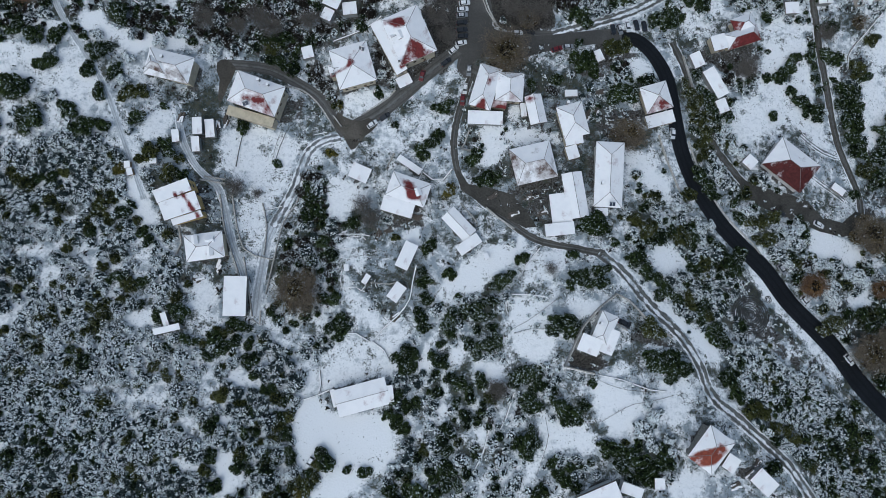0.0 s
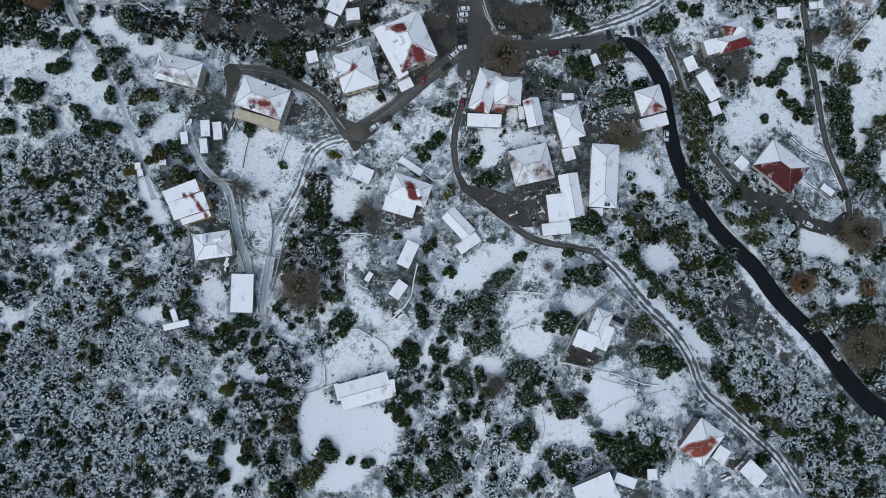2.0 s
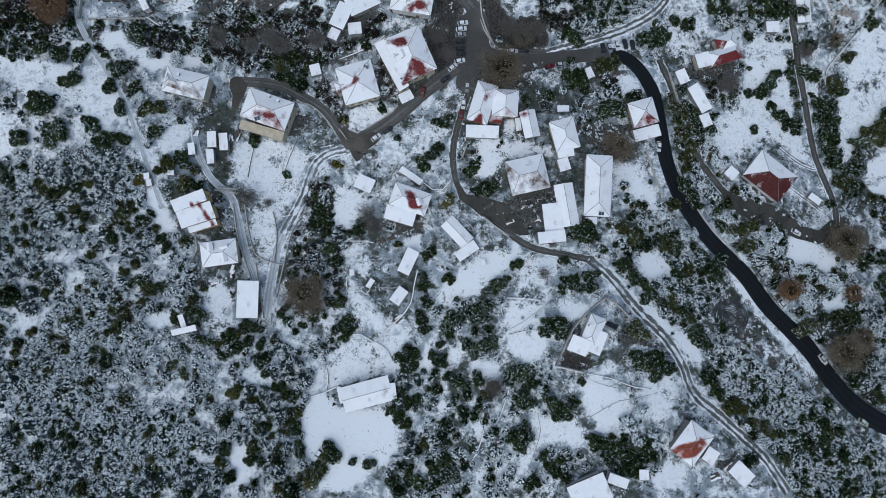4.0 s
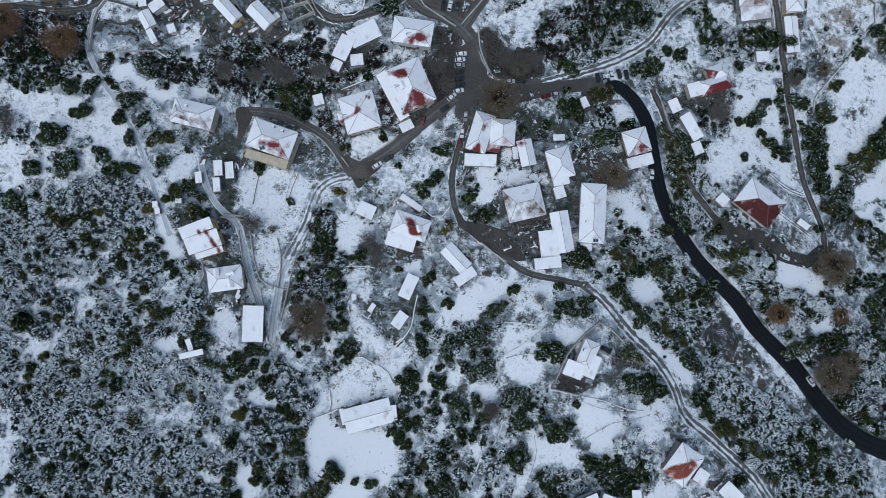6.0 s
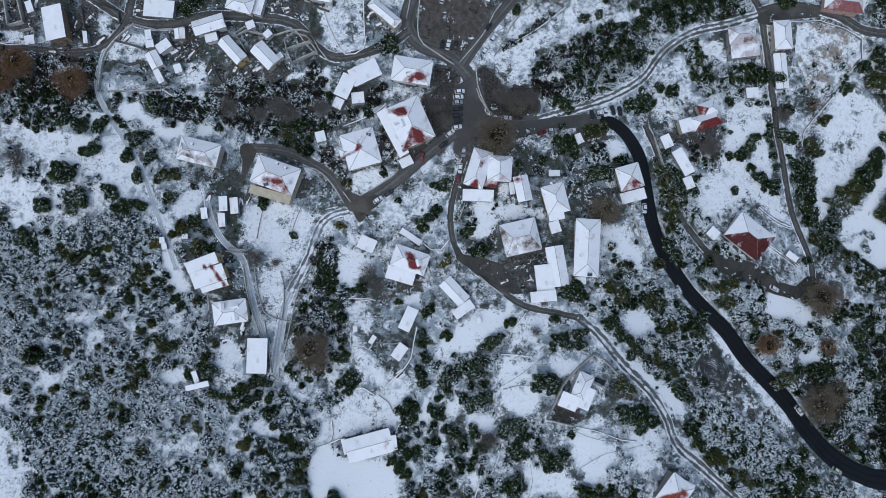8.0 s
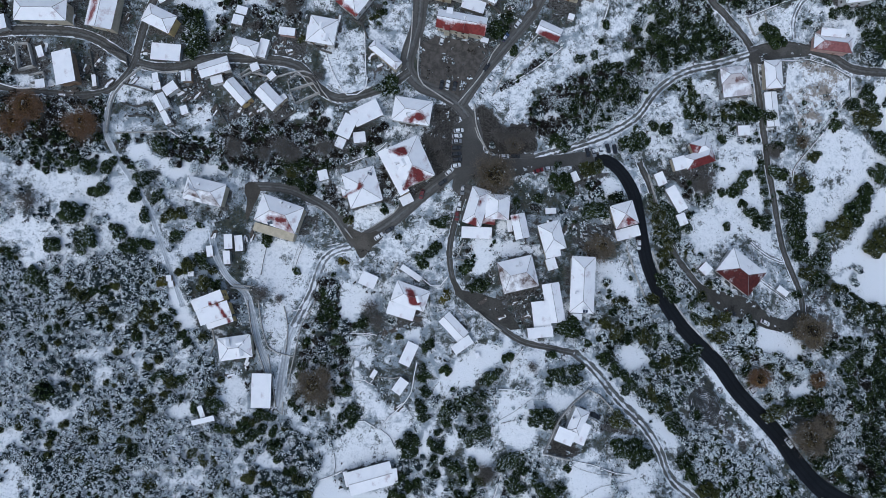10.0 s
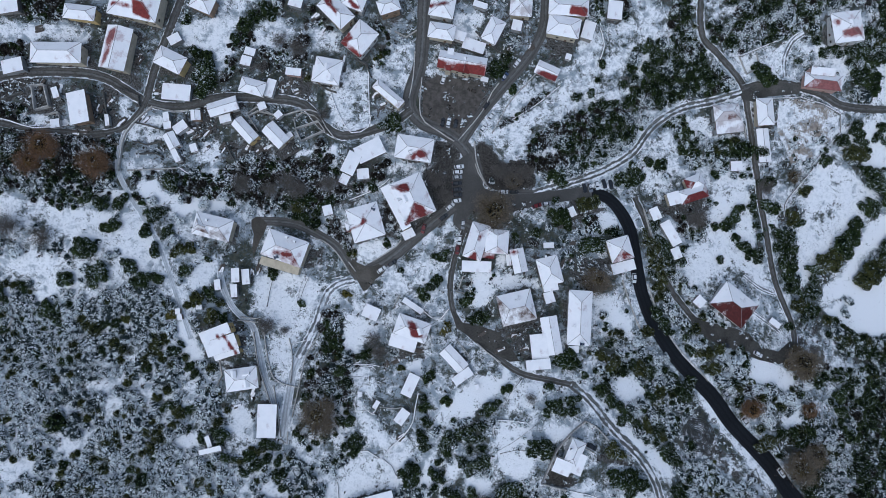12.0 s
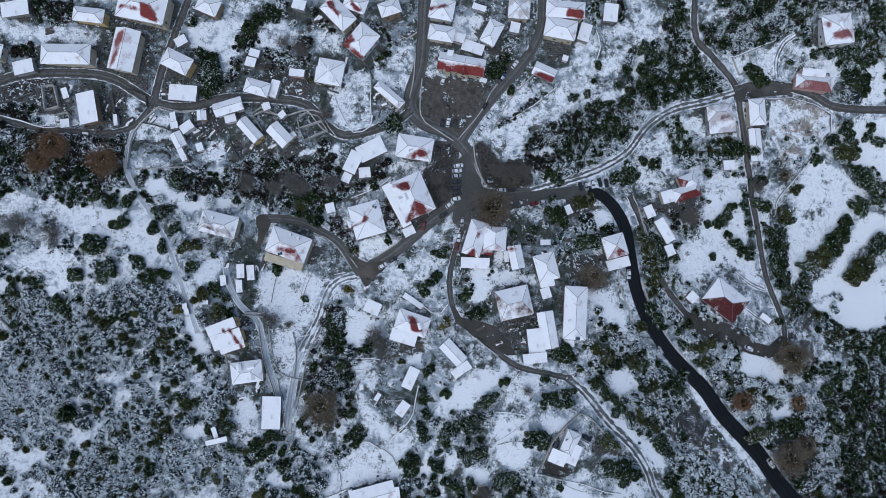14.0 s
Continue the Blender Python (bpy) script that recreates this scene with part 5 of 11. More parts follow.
patch("dirt", 0.4, [(-90.9, 159.6), (-85.5, 167.3), (-78.3, 175.2), (-68.5, 177.1), (-71, 169.5), (-80.7, 165.2), (-84.4, 156.2), (-89.2, 155.2)])
patch("thin", 0.85, [(-90.9, 159.6), (-85.5, 167.3), (-78.3, 175.2), (-68.5, 177.1), (-71, 169.5), (-80.7, 165.2), (-84.4, 156.2), (-89.2, 155.2)])
patch("dirt", 0.4, [(-78.3, 157.8), (-68.6, 163.3), (-59.9, 160), (-58.6, 149.8), (-71, 148.1), (-78.3, 152.8)])
patch("thin", 0.85, [(-78.3, 157.8), (-68.6, 163.3), (-59.9, 160), (-58.6, 149.8), (-71, 148.1), (-78.3, 152.8)])
patch("dirt", 0.4, [(-95.2, 102.1), (-83.2, 110), (-71, 105.3), (-61, 108), (-46, 102), (-23.2, 107.6), (-23.2, 103.8), (-35.9, 95.9), (-51.2, 90.6), (-71.1, 91.5), (-88, 92.3)])
patch("thin", 0.85, [(-95.2, 102.1), (-83.2, 110), (-71, 105.3), (-61, 108), (-46, 102), (-23.2, 107.6), (-23.2, 103.8), (-35.9, 95.9), (-51.2, 90.6), (-71.1, 91.5), (-88, 92.3)])
patch("dirt", 0.4, [(90.9, 85.4), (95.3, 83.3), (100, 69.9), (104.6, 56.6), (111.2, 41.4), (108.6, 38.1), (100.2, 45.4), (95.7, 58.5), (92.2, 71.8)])
patch("thin", 0.85, [(90.9, 85.4), (95.3, 83.3), (100, 69.9), (104.6, 56.6), (111.2, 41.4), (108.6, 38.1), (100.2, 45.4), (95.7, 58.5), (92.2, 71.8)])
patch("dirt", 0.4, [(191.7, 162), (203.8, 172.8), (212.9, 196.5), (233.8, 197.5), (238.7, 153.4), (214.6, 155.2), (197.8, 143.9)])
patch("thin", 0.85, [(191.7, 162), (203.8, 172.8), (212.9, 196.5), (233.8, 197.5), (238.7, 153.4), (214.6, 155.2), (197.8, 143.9)])
patch("dirt", 0.4, [(192.5, 118.1), (199.1, 117.5), (211.3, 109.5), (216.2, 102.2), (241.8, 101.3), (241.8, 95.7), (212.8, 95.1), (204.6, 101.9), (195.6, 109.9)])
patch("thin", 0.85, [(192.5, 118.1), (199.1, 117.5), (211.3, 109.5), (216.2, 102.2), (241.8, 101.3), (241.8, 95.7), (212.8, 95.1), (204.6, 101.9), (195.6, 109.9)])
patch("dirt", 0.4, [(179.6, 38.5), (186.2, 31.9), (199.4, 29.1), (236.6, 31.5), (234.6, 19.4), (198.4, 22.5), (183.5, 24)])
patch("thin", 0.85, [(179.6, 38.5), (186.2, 31.9), (199.4, 29.1), (236.6, 31.5), (234.6, 19.4), (198.4, 22.5), (183.5, 24)])
patch("dirt", 0.4, [(153.8, 82.8), (168.5, 83.1), (167.5, 66.7), (177.7, 47.9), (176.4, 37.2), (164.2, 34.6), (161.3, 47.8), (154, 63.8)])
patch("thin", 0.85, [(153.8, 82.8), (168.5, 83.1), (167.5, 66.7), (177.7, 47.9), (176.4, 37.2), (164.2, 34.6), (161.3, 47.8), (154, 63.8)])
patch("dirt", 0.4, [(146.3, 196.8), (184.8, 197.8), (179.9, 184.7), (172.1, 176.8), (167.1, 169), (153.4, 166.1), (150, 176.4)])
patch("thin", 0.85, [(146.3, 196.8), (184.8, 197.8), (179.9, 184.7), (172.1, 176.8), (167.1, 169), (153.4, 166.1), (150, 176.4)])
patch("dirt", 0.4, [(190, 164.5), (204.9, 162.5), (212.7, 173.3), (234.7, 189.8), (239.9, 140), (215.9, 140.6), (198, 141.3), (192.7, 151.6)])
patch("thin", 0.85, [(190, 164.5), (204.9, 162.5), (212.7, 173.3), (234.7, 189.8), (239.9, 140), (215.9, 140.6), (198, 141.3), (192.7, 151.6)])
patch("dirt", 0.4, [(104.2, 133.1), (112.5, 132), (118, 120), (123.4, 110.7), (119.1, 106.5), (112.2, 110.4), (109.7, 122.5)])
patch("thin", 0.85, [(104.2, 133.1), (112.5, 132), (118, 120), (123.4, 110.7), (119.1, 106.5), (112.2, 110.4), (109.7, 122.5)])
patch("dirt", 0.4, [(135.3, 89.8), (141.3, 90.1), (138.3, 80.7), (132.2, 79.3)])
patch("thin", 0.85, [(135.3, 89.8), (141.3, 90.1), (138.3, 80.7), (132.2, 79.3)])
patch("dirt", 0.4, [(155.5, 83.9), (170.8, 89.3), (170.2, 63.9), (158.4, 58.8), (155.7, 70.1)])
patch("thin", 0.85, [(155.5, 83.9), (170.8, 89.3), (170.2, 63.9), (158.4, 58.8), (155.7, 70.1)])
patch("dirt", 0.4, [(166.1, 61.4), (176.3, 61.8), (192.3, 46.2), (190.9, 37), (170.1, 34.2), (164.2, 45.3)])
patch("thin", 0.85, [(166.1, 61.4), (176.3, 61.8), (192.3, 46.2), (190.9, 37), (170.1, 34.2), (164.2, 45.3)])
patch("dirt", 0.4, [(141.7, 99.3), (146.6, 100.7), (148, 81.2), (148.8, 66.4), (144.1, 63.9), (136.2, 69.2), (138, 76.1), (145.4, 78.8)])
patch("thin", 0.85, [(141.7, 99.3), (146.6, 100.7), (148, 81.2), (148.8, 66.4), (144.1, 63.9), (136.2, 69.2), (138, 76.1), (145.4, 78.8)])
patch("dirt", 0.4, [(157.7, 86.3), (168.3, 89.7), (168.3, 70.7), (169.1, 54.6), (167, 38.6), (161.4, 42.9), (158.4, 58.8), (155.9, 72.4)])
patch("thin", 0.85, [(157.7, 86.3), (168.3, 89.7), (168.3, 70.7), (169.1, 54.6), (167, 38.6), (161.4, 42.9), (158.4, 58.8), (155.9, 72.4)])
patch("dirt", 0.4, [(-46.9, 43.1), (-40.5, 36.7), (-37.9, 21.8), (-39.8, 17.7), (-45.3, 26.1), (-47.8, 36.7)])
patch("thin", 0.85, [(-46.9, 43.1), (-40.5, 36.7), (-37.9, 21.8), (-39.8, 17.7), (-45.3, 26.1), (-47.8, 36.7)])
patch("dirt", 0.4, [(176.6, 38.5), (215.3, 37.1), (237.5, 37), (233.9, 15.5), (197.3, 16), (183.2, 21.4)])
patch("thin", 0.85, [(176.6, 38.5), (215.3, 37.1), (237.5, 37), (233.9, 15.5), (197.3, 16), (183.2, 21.4)])
patch("dirt", 0.4, [(166.4, 179.3), (180, 182.2), (182.2, 171.9), (181.9, 158.6), (173.2, 161.4), (166.3, 171.6)])
patch("thin", 0.85, [(166.4, 179.3), (180, 182.2), (182.2, 171.9), (181.9, 158.6), (173.2, 161.4), (166.3, 171.6)])
patch("dirt", 0.4, [(196.2, 160.9), (208.8, 167.9), (217, 155.3), (205.9, 134.9), (195.3, 137.2)])
patch("thin", 0.85, [(196.2, 160.9), (208.8, 167.9), (217, 155.3), (205.9, 134.9), (195.3, 137.2)])
patch("dirt", 0.4, [(97.4, 184.7), (112.4, 185.3), (117.7, 170.2), (121.6, 160), (109, 165.2), (100.6, 171.6)])
patch("thin", 0.85, [(97.4, 184.7), (112.4, 185.3), (117.7, 170.2), (121.6, 160), (109, 165.2), (100.6, 171.6)])
patch("dirt", 0.4, [(118.3, -48.7), (136.8, -42), (153.1, -57.3), (165.2, -75.9), (125.4, -78.5)])
patch("thin", 0.85, [(118.3, -48.7), (136.8, -42), (153.1, -57.3), (165.2, -75.9), (125.4, -78.5)])
patch("dirt", 0.4, [(191.3, 16.1), (211.9, 15.8), (233.4, 12.8), (230.8, -0.1), (193.7, -4.2)])
patch("thin", 0.85, [(191.3, 16.1), (211.9, 15.8), (233.4, 12.8), (230.8, -0.1), (193.7, -4.2)])
patch("dirt", 0.4, [(162.9, 194.7), (212.9, 196.5), (214, 183.7), (197, 182.2), (182.7, 183.5), (166.3, 180.6)])
patch("thin", 0.85, [(162.9, 194.7), (212.9, 196.5), (214, 183.7), (197, 182.2), (182.7, 183.5), (166.3, 180.6)])
patch("dirt", 0.4, [(77.2, 183.9), (86.6, 184.3), (84.2, 172.8), (74, 171.1)])
patch("thin", 0.85, [(77.2, 183.9), (86.6, 184.3), (84.2, 172.8), (74, 171.1)])
patch("dirt", 0.4, [(67.8, 182.3), (74.5, 183.8), (73.9, 173.6), (69.4, 171.4)])
patch("thin", 0.85, [(67.8, 182.3), (74.5, 183.8), (73.9, 173.6), (69.4, 171.4)])
patch("dirt", 0.4, [(-186.7, 124.7), (-172.8, 126.3), (-169.1, 121.8), (-171.7, 115.9), (-186.6, 114.8)])
patch("thin", 0.85, [(-186.7, 124.7), (-172.8, 126.3), (-169.1, 121.8), (-171.7, 115.9), (-186.6, 114.8)])
patch("dirt", 0.4, [(-132.1, 147), (-127.1, 157), (-125.8, 151.1), (-129.9, 142.3)])
patch("thin", 0.85, [(-132.1, 147), (-127.1, 157), (-125.8, 151.1), (-129.9, 142.3)])
patch("dirt", 0.4, [(-110.2, 170.4), (-106.8, 170.7), (-108, 163.8), (-111.5, 164.3)])
patch("thin", 0.85, [(-110.2, 170.4), (-106.8, 170.7), (-108, 163.8), (-111.5, 164.3)])
patch("dirt", 0.4, [(-107.4, 151.1), (-98.7, 151.7), (-97.1, 135.7), (-104.7, 132.8), (-107, 141.3)])
patch("thin", 0.85, [(-107.4, 151.1), (-98.7, 151.7), (-97.1, 135.7), (-104.7, 132.8), (-107, 141.3)])
patch("dirt", 0.4, [(-58.7, 173.9), (-52.5, 164.1), (-46.2, 163.9), (-46.7, 168.2), (-53.7, 176.7)])
patch("thin", 0.85, [(-58.7, 173.9), (-52.5, 164.1), (-46.2, 163.9), (-46.7, 168.2), (-53.7, 176.7)])
patch("dirt", 0.4, [(-29.8, 157.4), (-23.4, 160.3), (-24.6, 152.5), (-28.9, 148.5)])
patch("thin", 0.85, [(-29.8, 157.4), (-23.4, 160.3), (-24.6, 152.5), (-28.9, 148.5)])
patch("dirt", 0.4, [(25.8, 157.8), (31, 158), (32.4, 143.8), (27.2, 143.6)])
patch("thin", 0.85, [(25.8, 157.8), (31, 158), (32.4, 143.8), (27.2, 143.6)])
patch("dirt", 0.4, [(28.3, 168.2), (34.9, 164.5), (35, 159.4), (27.9, 160.5)])
patch("thin", 0.85, [(28.3, 168.2), (34.9, 164.5), (35, 159.4), (27.9, 160.5)])
patch("dirt", 0.4, [(-95.2, 153.1), (-89.2, 149.8), (-90.4, 143.5), (-95.2, 139.5)])
patch("thin", 0.85, [(-95.2, 153.1), (-89.2, 149.8), (-90.4, 143.5), (-95.2, 139.5)])

patch("dirt", 0.95, [(-10.3, 81.7), (0.2, 88.8), (3.4, 85.6), (-8.2, 74.9), (-14.5, 72.8)])
patch("dirt", 0.7, [(-26.1, 90.7), (-23.6, 89.7), (-19.8, 79.2), (-17.7, 73.9), (-19.8, 72.8), (-24.4, 74.9), (-24.4, 81.3)])
patch("dirt", 0.6, [(-53.3, 84), (-47.1, 83.1), (-43, 77), (-38.8, 70.8), (-37.7, 63.4), (-40.9, 64.4), (-45.1, 71.8), (-50.3, 76.9)])
patch("dirt", 0.5, [(-59.6, 70), (-51.4, 70.2), (-51.8, 62.2), (-58.6, 58.9), (-60.6, 64.1)])
patch("dirt", 0.45, [(-43.8, 93.4), (-30.3, 95.8), (-30.3, 92.1), (-40.8, 87.3), (-43.9, 88.3)])

# clean open snow between the bushes
clearing(0.05, [(-152.2, 84.5), (-139.5, 81.6), (-132.2, 79.9), (-127.6, 78.8), (-120.9, 73), (-117, 68.1), (-117.4, 60.9), (-125.4, 60.5), (-132.9, 63.3), (-138.7, 69.1), (-151.8, 73.7)])
clearing(0.10, [(-151.5, 62.9), (-146.8, 62), (-147.9, 56.1), (-147.1, 52.2), (-151.3, 51.3)])
clearing(0.05, [(-127.6, 94.6), (-123.2, 96.2), (-119.5, 94.9), (-118.5, 91.9), (-112.1, 89.3), (-105.6, 86.7), (-105.1, 84.7), (-109, 82.3), (-113.7, 86), (-121.2, 90.6), (-126.6, 91.8)])
clearing(0.20, [(-105.9, 59.7), (-98.3, 63.4), (-96.3, 58.4), (-97.9, 53.2), (-104.7, 51.6)])
clearing(0.15, [(-106, 101.8), (-96.6, 102.6), (-94.7, 100.1), (-100.3, 99.6)])
clearing(0.22, [(-80, 57.8), (-71.5, 55.2), (-59.6, 57.8), (-47.2, 63.4), (-44.7, 59.1), (-51.3, 52.7), (-56.2, 43), (-58.9, 33.4), (-63, 27.6), (-69.8, 34.2), (-74.9, 41.3), (-79.6, 42.1)])
clearing(0.25, [(-37.7, 70.8), (-26.1, 72.8), (-17.7, 71.7), (-19.8, 67.5), (-30.3, 64.4), (-36.7, 63.4)])
clearing(0.35, [(-17.6, 61), (-9.2, 66.3), (-4, 63), (-2.9, 58.7), (-8.1, 53.4), (-13.4, 50.9), (-17.5, 49.3), (-24.9, 51.1), (-23.9, 55.8)])
clearing(0.10, [(70.8, 86.7), (76.2, 84.7), (80.3, 79.2), (71.4, 77.6), (69, 82.1)])
clearing(0.15, [(12.7, 60.7), (21, 58.4), (21.9, 50.8), (14.6, 42.4), (10.6, 44.6), (15.8, 49.9)])
clearing(0.30, [(24.2, 65.9), (29.4, 65.9), (29.3, 60.4), (24.1, 57.3)])
clearing(0.25, [(93.2, 108.3), (100, 107.5), (104.8, 100.9), (103, 97.4), (93.9, 98.1)])
clearing(0.30, [(125.3, 101.9), (141.9, 103.8), (144, 94.8), (139, 91.1), (130.7, 93), (126.2, 96.2)])
clearing(0.08, [(113.5, 65.9), (124.5, 72.1), (127.8, 68.8), (128.6, 64.3), (122.1, 58.4), (114.6, 52.1), (110.2, 54.6), (110.7, 60.2)])
clearing(0.25, [(121.9, 84.5), (127.4, 77.9), (134.3, 76), (136.3, 70.4), (131.2, 66.7), (126.7, 69.9), (122.4, 74.3)])
clearing(0.10, [(136.1, 84.1), (142.2, 85.5), (146.3, 74.3), (144.9, 71.9), (139.1, 75.1)])
clearing(0.20, [(-72.6, 32), (-64.8, 30.1), (-62.9, 13.4), (-67.7, 10.3), (-71.4, 15.4), (-74.1, 21.6)])
clearing(0.15, [(-41.6, 41), (-34.2, 38.8), (-25.7, 30.2), (-32.9, 28.1), (-35.9, 21.8), (-42.1, 22.9), (-43.5, 34.6)])
clearing(0.30, [(-39.8, 15.6), (-29.5, 17.6), (-27.3, 11.4), (-29.2, 5.3), (-37.4, 7.3)])
clearing(0.30, [(-37.4, 5.3), (-29, -2.8), (-20.8, -10.7), (-12.7, -12.7), (-16.6, -18.6), (-30.8, -12.8), (-36.1, -4.8)])
clearing(0.10, [(-15.1, 19.6), (-8, 21.6), (-7.9, 15.4), (-13, 13.4)])
clearing(0.10, [(-111.4, 36.4), (-106.2, 38.6), (-102.6, 30.8), (-99.8, 21), (-105.1, 18.9), (-107.9, 30.6)])
clearing(0.20, [(-109.8, -10.4), (-100.1, -7.6), (-98, -12.4), (-107.6, -15.2)])
clearing(0.20, [(-87.3, 5.2), (-81.4, 1.2), (-78.2, -4.7), (-84.4, -9.6), (-86.8, -2.7)])
clearing(0.05, [(14.2, 10.2), (21.3, 15.2), (30.3, 19.2), (27.1, 11.1), (23, 5.2), (19.1, 6.2), (13.1, 1.2), (3.2, -4.7), (-0.8, -7.7), (1.2, -0.8), (9.2, 6.2)])
clearing(0.20, [(30, 12.1), (42.7, 12.1), (42.4, 7.1), (34.3, -0.8), (27.7, 0.2)])
clearing(0.10, [(23.7, -3.7), (36.1, -3.7), (34, -10.4), (27.2, -16.1), (22.5, -12.4)])
clearing(0.15, [(41.8, -4.6), (53.2, -5.6), (59.4, -1.7), (53, -8.4), (45.2, -12.2)])
clearing(0.10, [(73.2, 13.2), (79.9, 15.3), (84.1, 13.3), (90, 6.3), (81.9, 2.2), (75.8, 6.2)])
clearing(0.08, [(59.9, 15.1), (62.4, 9.1), (71.7, -2.7), (81.7, -9.6), (89.9, -14.5), (96.5, -22.3), (95.4, -29.9), (92.3, -26), (85.1, -18.3), (69.4, -4.6), (62.1, 6.1)])
clearing(0.10, [(136.4, 20.3), (141.4, 22.5), (152.4, 16.2), (158.9, 11.9), (152.9, 5.5), (144.2, 9.7), (135.3, 11.7)])
clearing(0.20, [(149, -2.9), (158.9, -0.8), (157.6, -7.1), (150.2, -9.1)])
clearing(0.20, [(123.1, 24.4), (134.4, 22.4), (129.5, 20.6)])
clearing(0.10, [(79.5, 42.6), (83.7, 34.2), (81.2, 29.9), (75, 34), (71.2, 42.3)])
clearing(0.10, [(-76.1, -45.5), (-73.8, -41), (-71.7, -44.7), (-73.2, -49.2)])
clearing(0.15, [(-89.7, -57.8), (-82.7, -54.4), (-81.3, -62.5), (-86.8, -60.5)])
clearing(0.08, [(-77.3, -55.4), (-69.1, -55.7), (-68.6, -64.7), (-71.9, -70.3), (-74.9, -64.5)])
clearing(0.10, [(-74.5, -30.8), (-72.2, -25.2), (-69.9, -30.9), (-68.4, -33.7), (-71.4, -35.5), (-74.3, -33.6)])
clearing(0.22, [(-42.5, -23.6), (-36.6, -20.7), (-20.6, -17.6), (-16.6, -20.5), (-15.5, -28.2), (-18.4, -31.1), (-42, -36.1), (-44.2, -32.3)])
clearing(0.15, [(-51.8, -34.1), (-44.2, -30.4), (-44, -37), (-49.6, -40.7), (-52, -37.9)])
clearing(0.02, [(-51.4, -41.6), (-43.9, -38), (-37.7, -45.4), (-18.2, -44.2), (-17, -52.4), (-17.9, -59.6), (-27.3, -65.2), (-42.8, -60.3), (-46.5, -63.5), (-49.4, -61.7), (-50.9, -50.8)])
clearing(0.02, [(-43.4, -68.8), (-35.1, -61.7), (-25.4, -65.1), (-32.9, -70.9), (-45.2, -70.9)])
clearing(0.10, [(-8.6, -29), (-6.3, -21.3), (-3.1, -19.4), (-4.7, -29.9)])
clearing(0.12, [(-2.7, -37.3), (1.2, -35.4), (1.2, -44.6), (-1.7, -44.7)])
clearing(0.15, [(-17.6, -16.6), (-10.7, -15), (-16.6, -22.4)])
clearing(0.10, [(1.2, -23.1), (5.1, -19.3), (9, -20.2), (7, -25.9), (4.1, -28.8), (1.2, -37.2), (-0.8, -35.4)])
clearing(0.10, [(10.8, -24.9), (19.4, -25.7), (20.3, -30.3), (12.7, -31.4), (9.8, -28.7)])
clearing(0.10, [(24.3, -18.1), (31.9, -16.1), (32.7, -21.7), (27.9, -24.6), (24.2, -21.8)])
clearing(0.12, [(49.2, -32.7), (57.9, -27.2), (61.9, -25.4), (62.7, -29.1), (55.8, -30.9), (65.2, -36.5), (73.1, -36.6), (65, -40.1), (67.7, -43.8), (60.7, -49.1), (56, -49.9), (51.6, -43.7), (49.9, -38.2)])
clearing(0.15, [(33.2, -40.2), (37.7, -44.7), (47.8, -45.5), (51.4, -49), (51.2, -52.6), (45.6, -54.4), (40.2, -52.7), (32.7, -56.4), (32.9, -49.3), (32.1, -43.9)])
clearing(0.15, [(10.6, -48), (15.3, -48.8), (14.3, -53.3), (11.5, -52.4)])
clearing(0.20, [(17.9, -60.3), (21.6, -61), (20.5, -67.2), (17.8, -65.5)])
clearing(0.20, [(26.1, -61.8), (32.7, -56.4), (30.8, -59.9), (27, -65.3), (25.1, -69.1), (22.3, -69.2)])
clearing(0.25, [(72.9, -33), (82.6, -31.4), (86.1, -37), (81.3, -44.1), (76.1, -47.5), (72.4, -40.3)])
clearing(0.15, [(72.7, -64.9), (79.7, -60.7), (85.4, -60.8), (86.1, -63.4), (81.7, -68.4), (74.2, -68.6)])
clearing(0.24, [(169.2, 99.6), (181.2, 108.2), (196.2, 108.6), (208.2, 95), (198.7, 83.7), (189.1, 75.2), (182.5, 66.9), (174.1, 57.3), (166.1, 51.8), (164.9, 61.2), (166.9, 80.3), (171.8, 88.7)])
clearing(0.03, [(204.8, 83.8), (214.1, 88.2), (219.5, 85.5), (219.1, 75.7), (207.3, 72.7), (197.7, 67.1), (195.7, 61.6), (196.4, 53.3), (186.7, 47.9), (177.4, 45.2), (174.6, 42.5), (178.2, 53.2), (187.8, 58.7), (194.6, 67), (201.5, 78.2)])
clearing(0.03, [(210.8, 58.9), (218.1, 61.8), (214.5, 31.7), (193.4, 29.2), (185, 34.5), (179.7, 39.8), (177, 42.5), (196.1, 50.6), (205.6, 53.4)])
clearing(0.49, [(-184.3, 162.3), (-171.5, 160.9), (-169.4, 152.8), (-178, 149.9), (-184.4, 150.6)])
clearing(0.34, [(-168.2, 159.9), (-156.3, 160.8), (-145.4, 156.9), (-147.6, 153.1), (-168.3, 152.9)])
clearing(0.34, [(-108, 167), (-97.5, 166.5), (-98.7, 156.6), (-108.1, 156)])
clearing(0.49, [(-130, 124.1), (-119.8, 124.6), (-118.6, 113.6), (-127.6, 111.9)])
clearing(0.44, [(-135.6, 132.3), (-130, 131.4), (-132.2, 123.9), (-134.9, 123.8)])
clearing(0.44, [(-173.9, 123), (-156.6, 120.3), (-157.7, 118.5), (-171.7, 120.7)])
clearing(0.35, [(-102.4, 114.3), (-95.3, 114.6), (-95.2, 104.6), (-108.1, 105.3)])
clearing(0.39, [(-96.2, 175.2), (-83.1, 177.4), (-85.5, 169.8), (-88, 162.2), (-92.8, 154.5), (-92.8, 144.6), (-96.4, 137)])
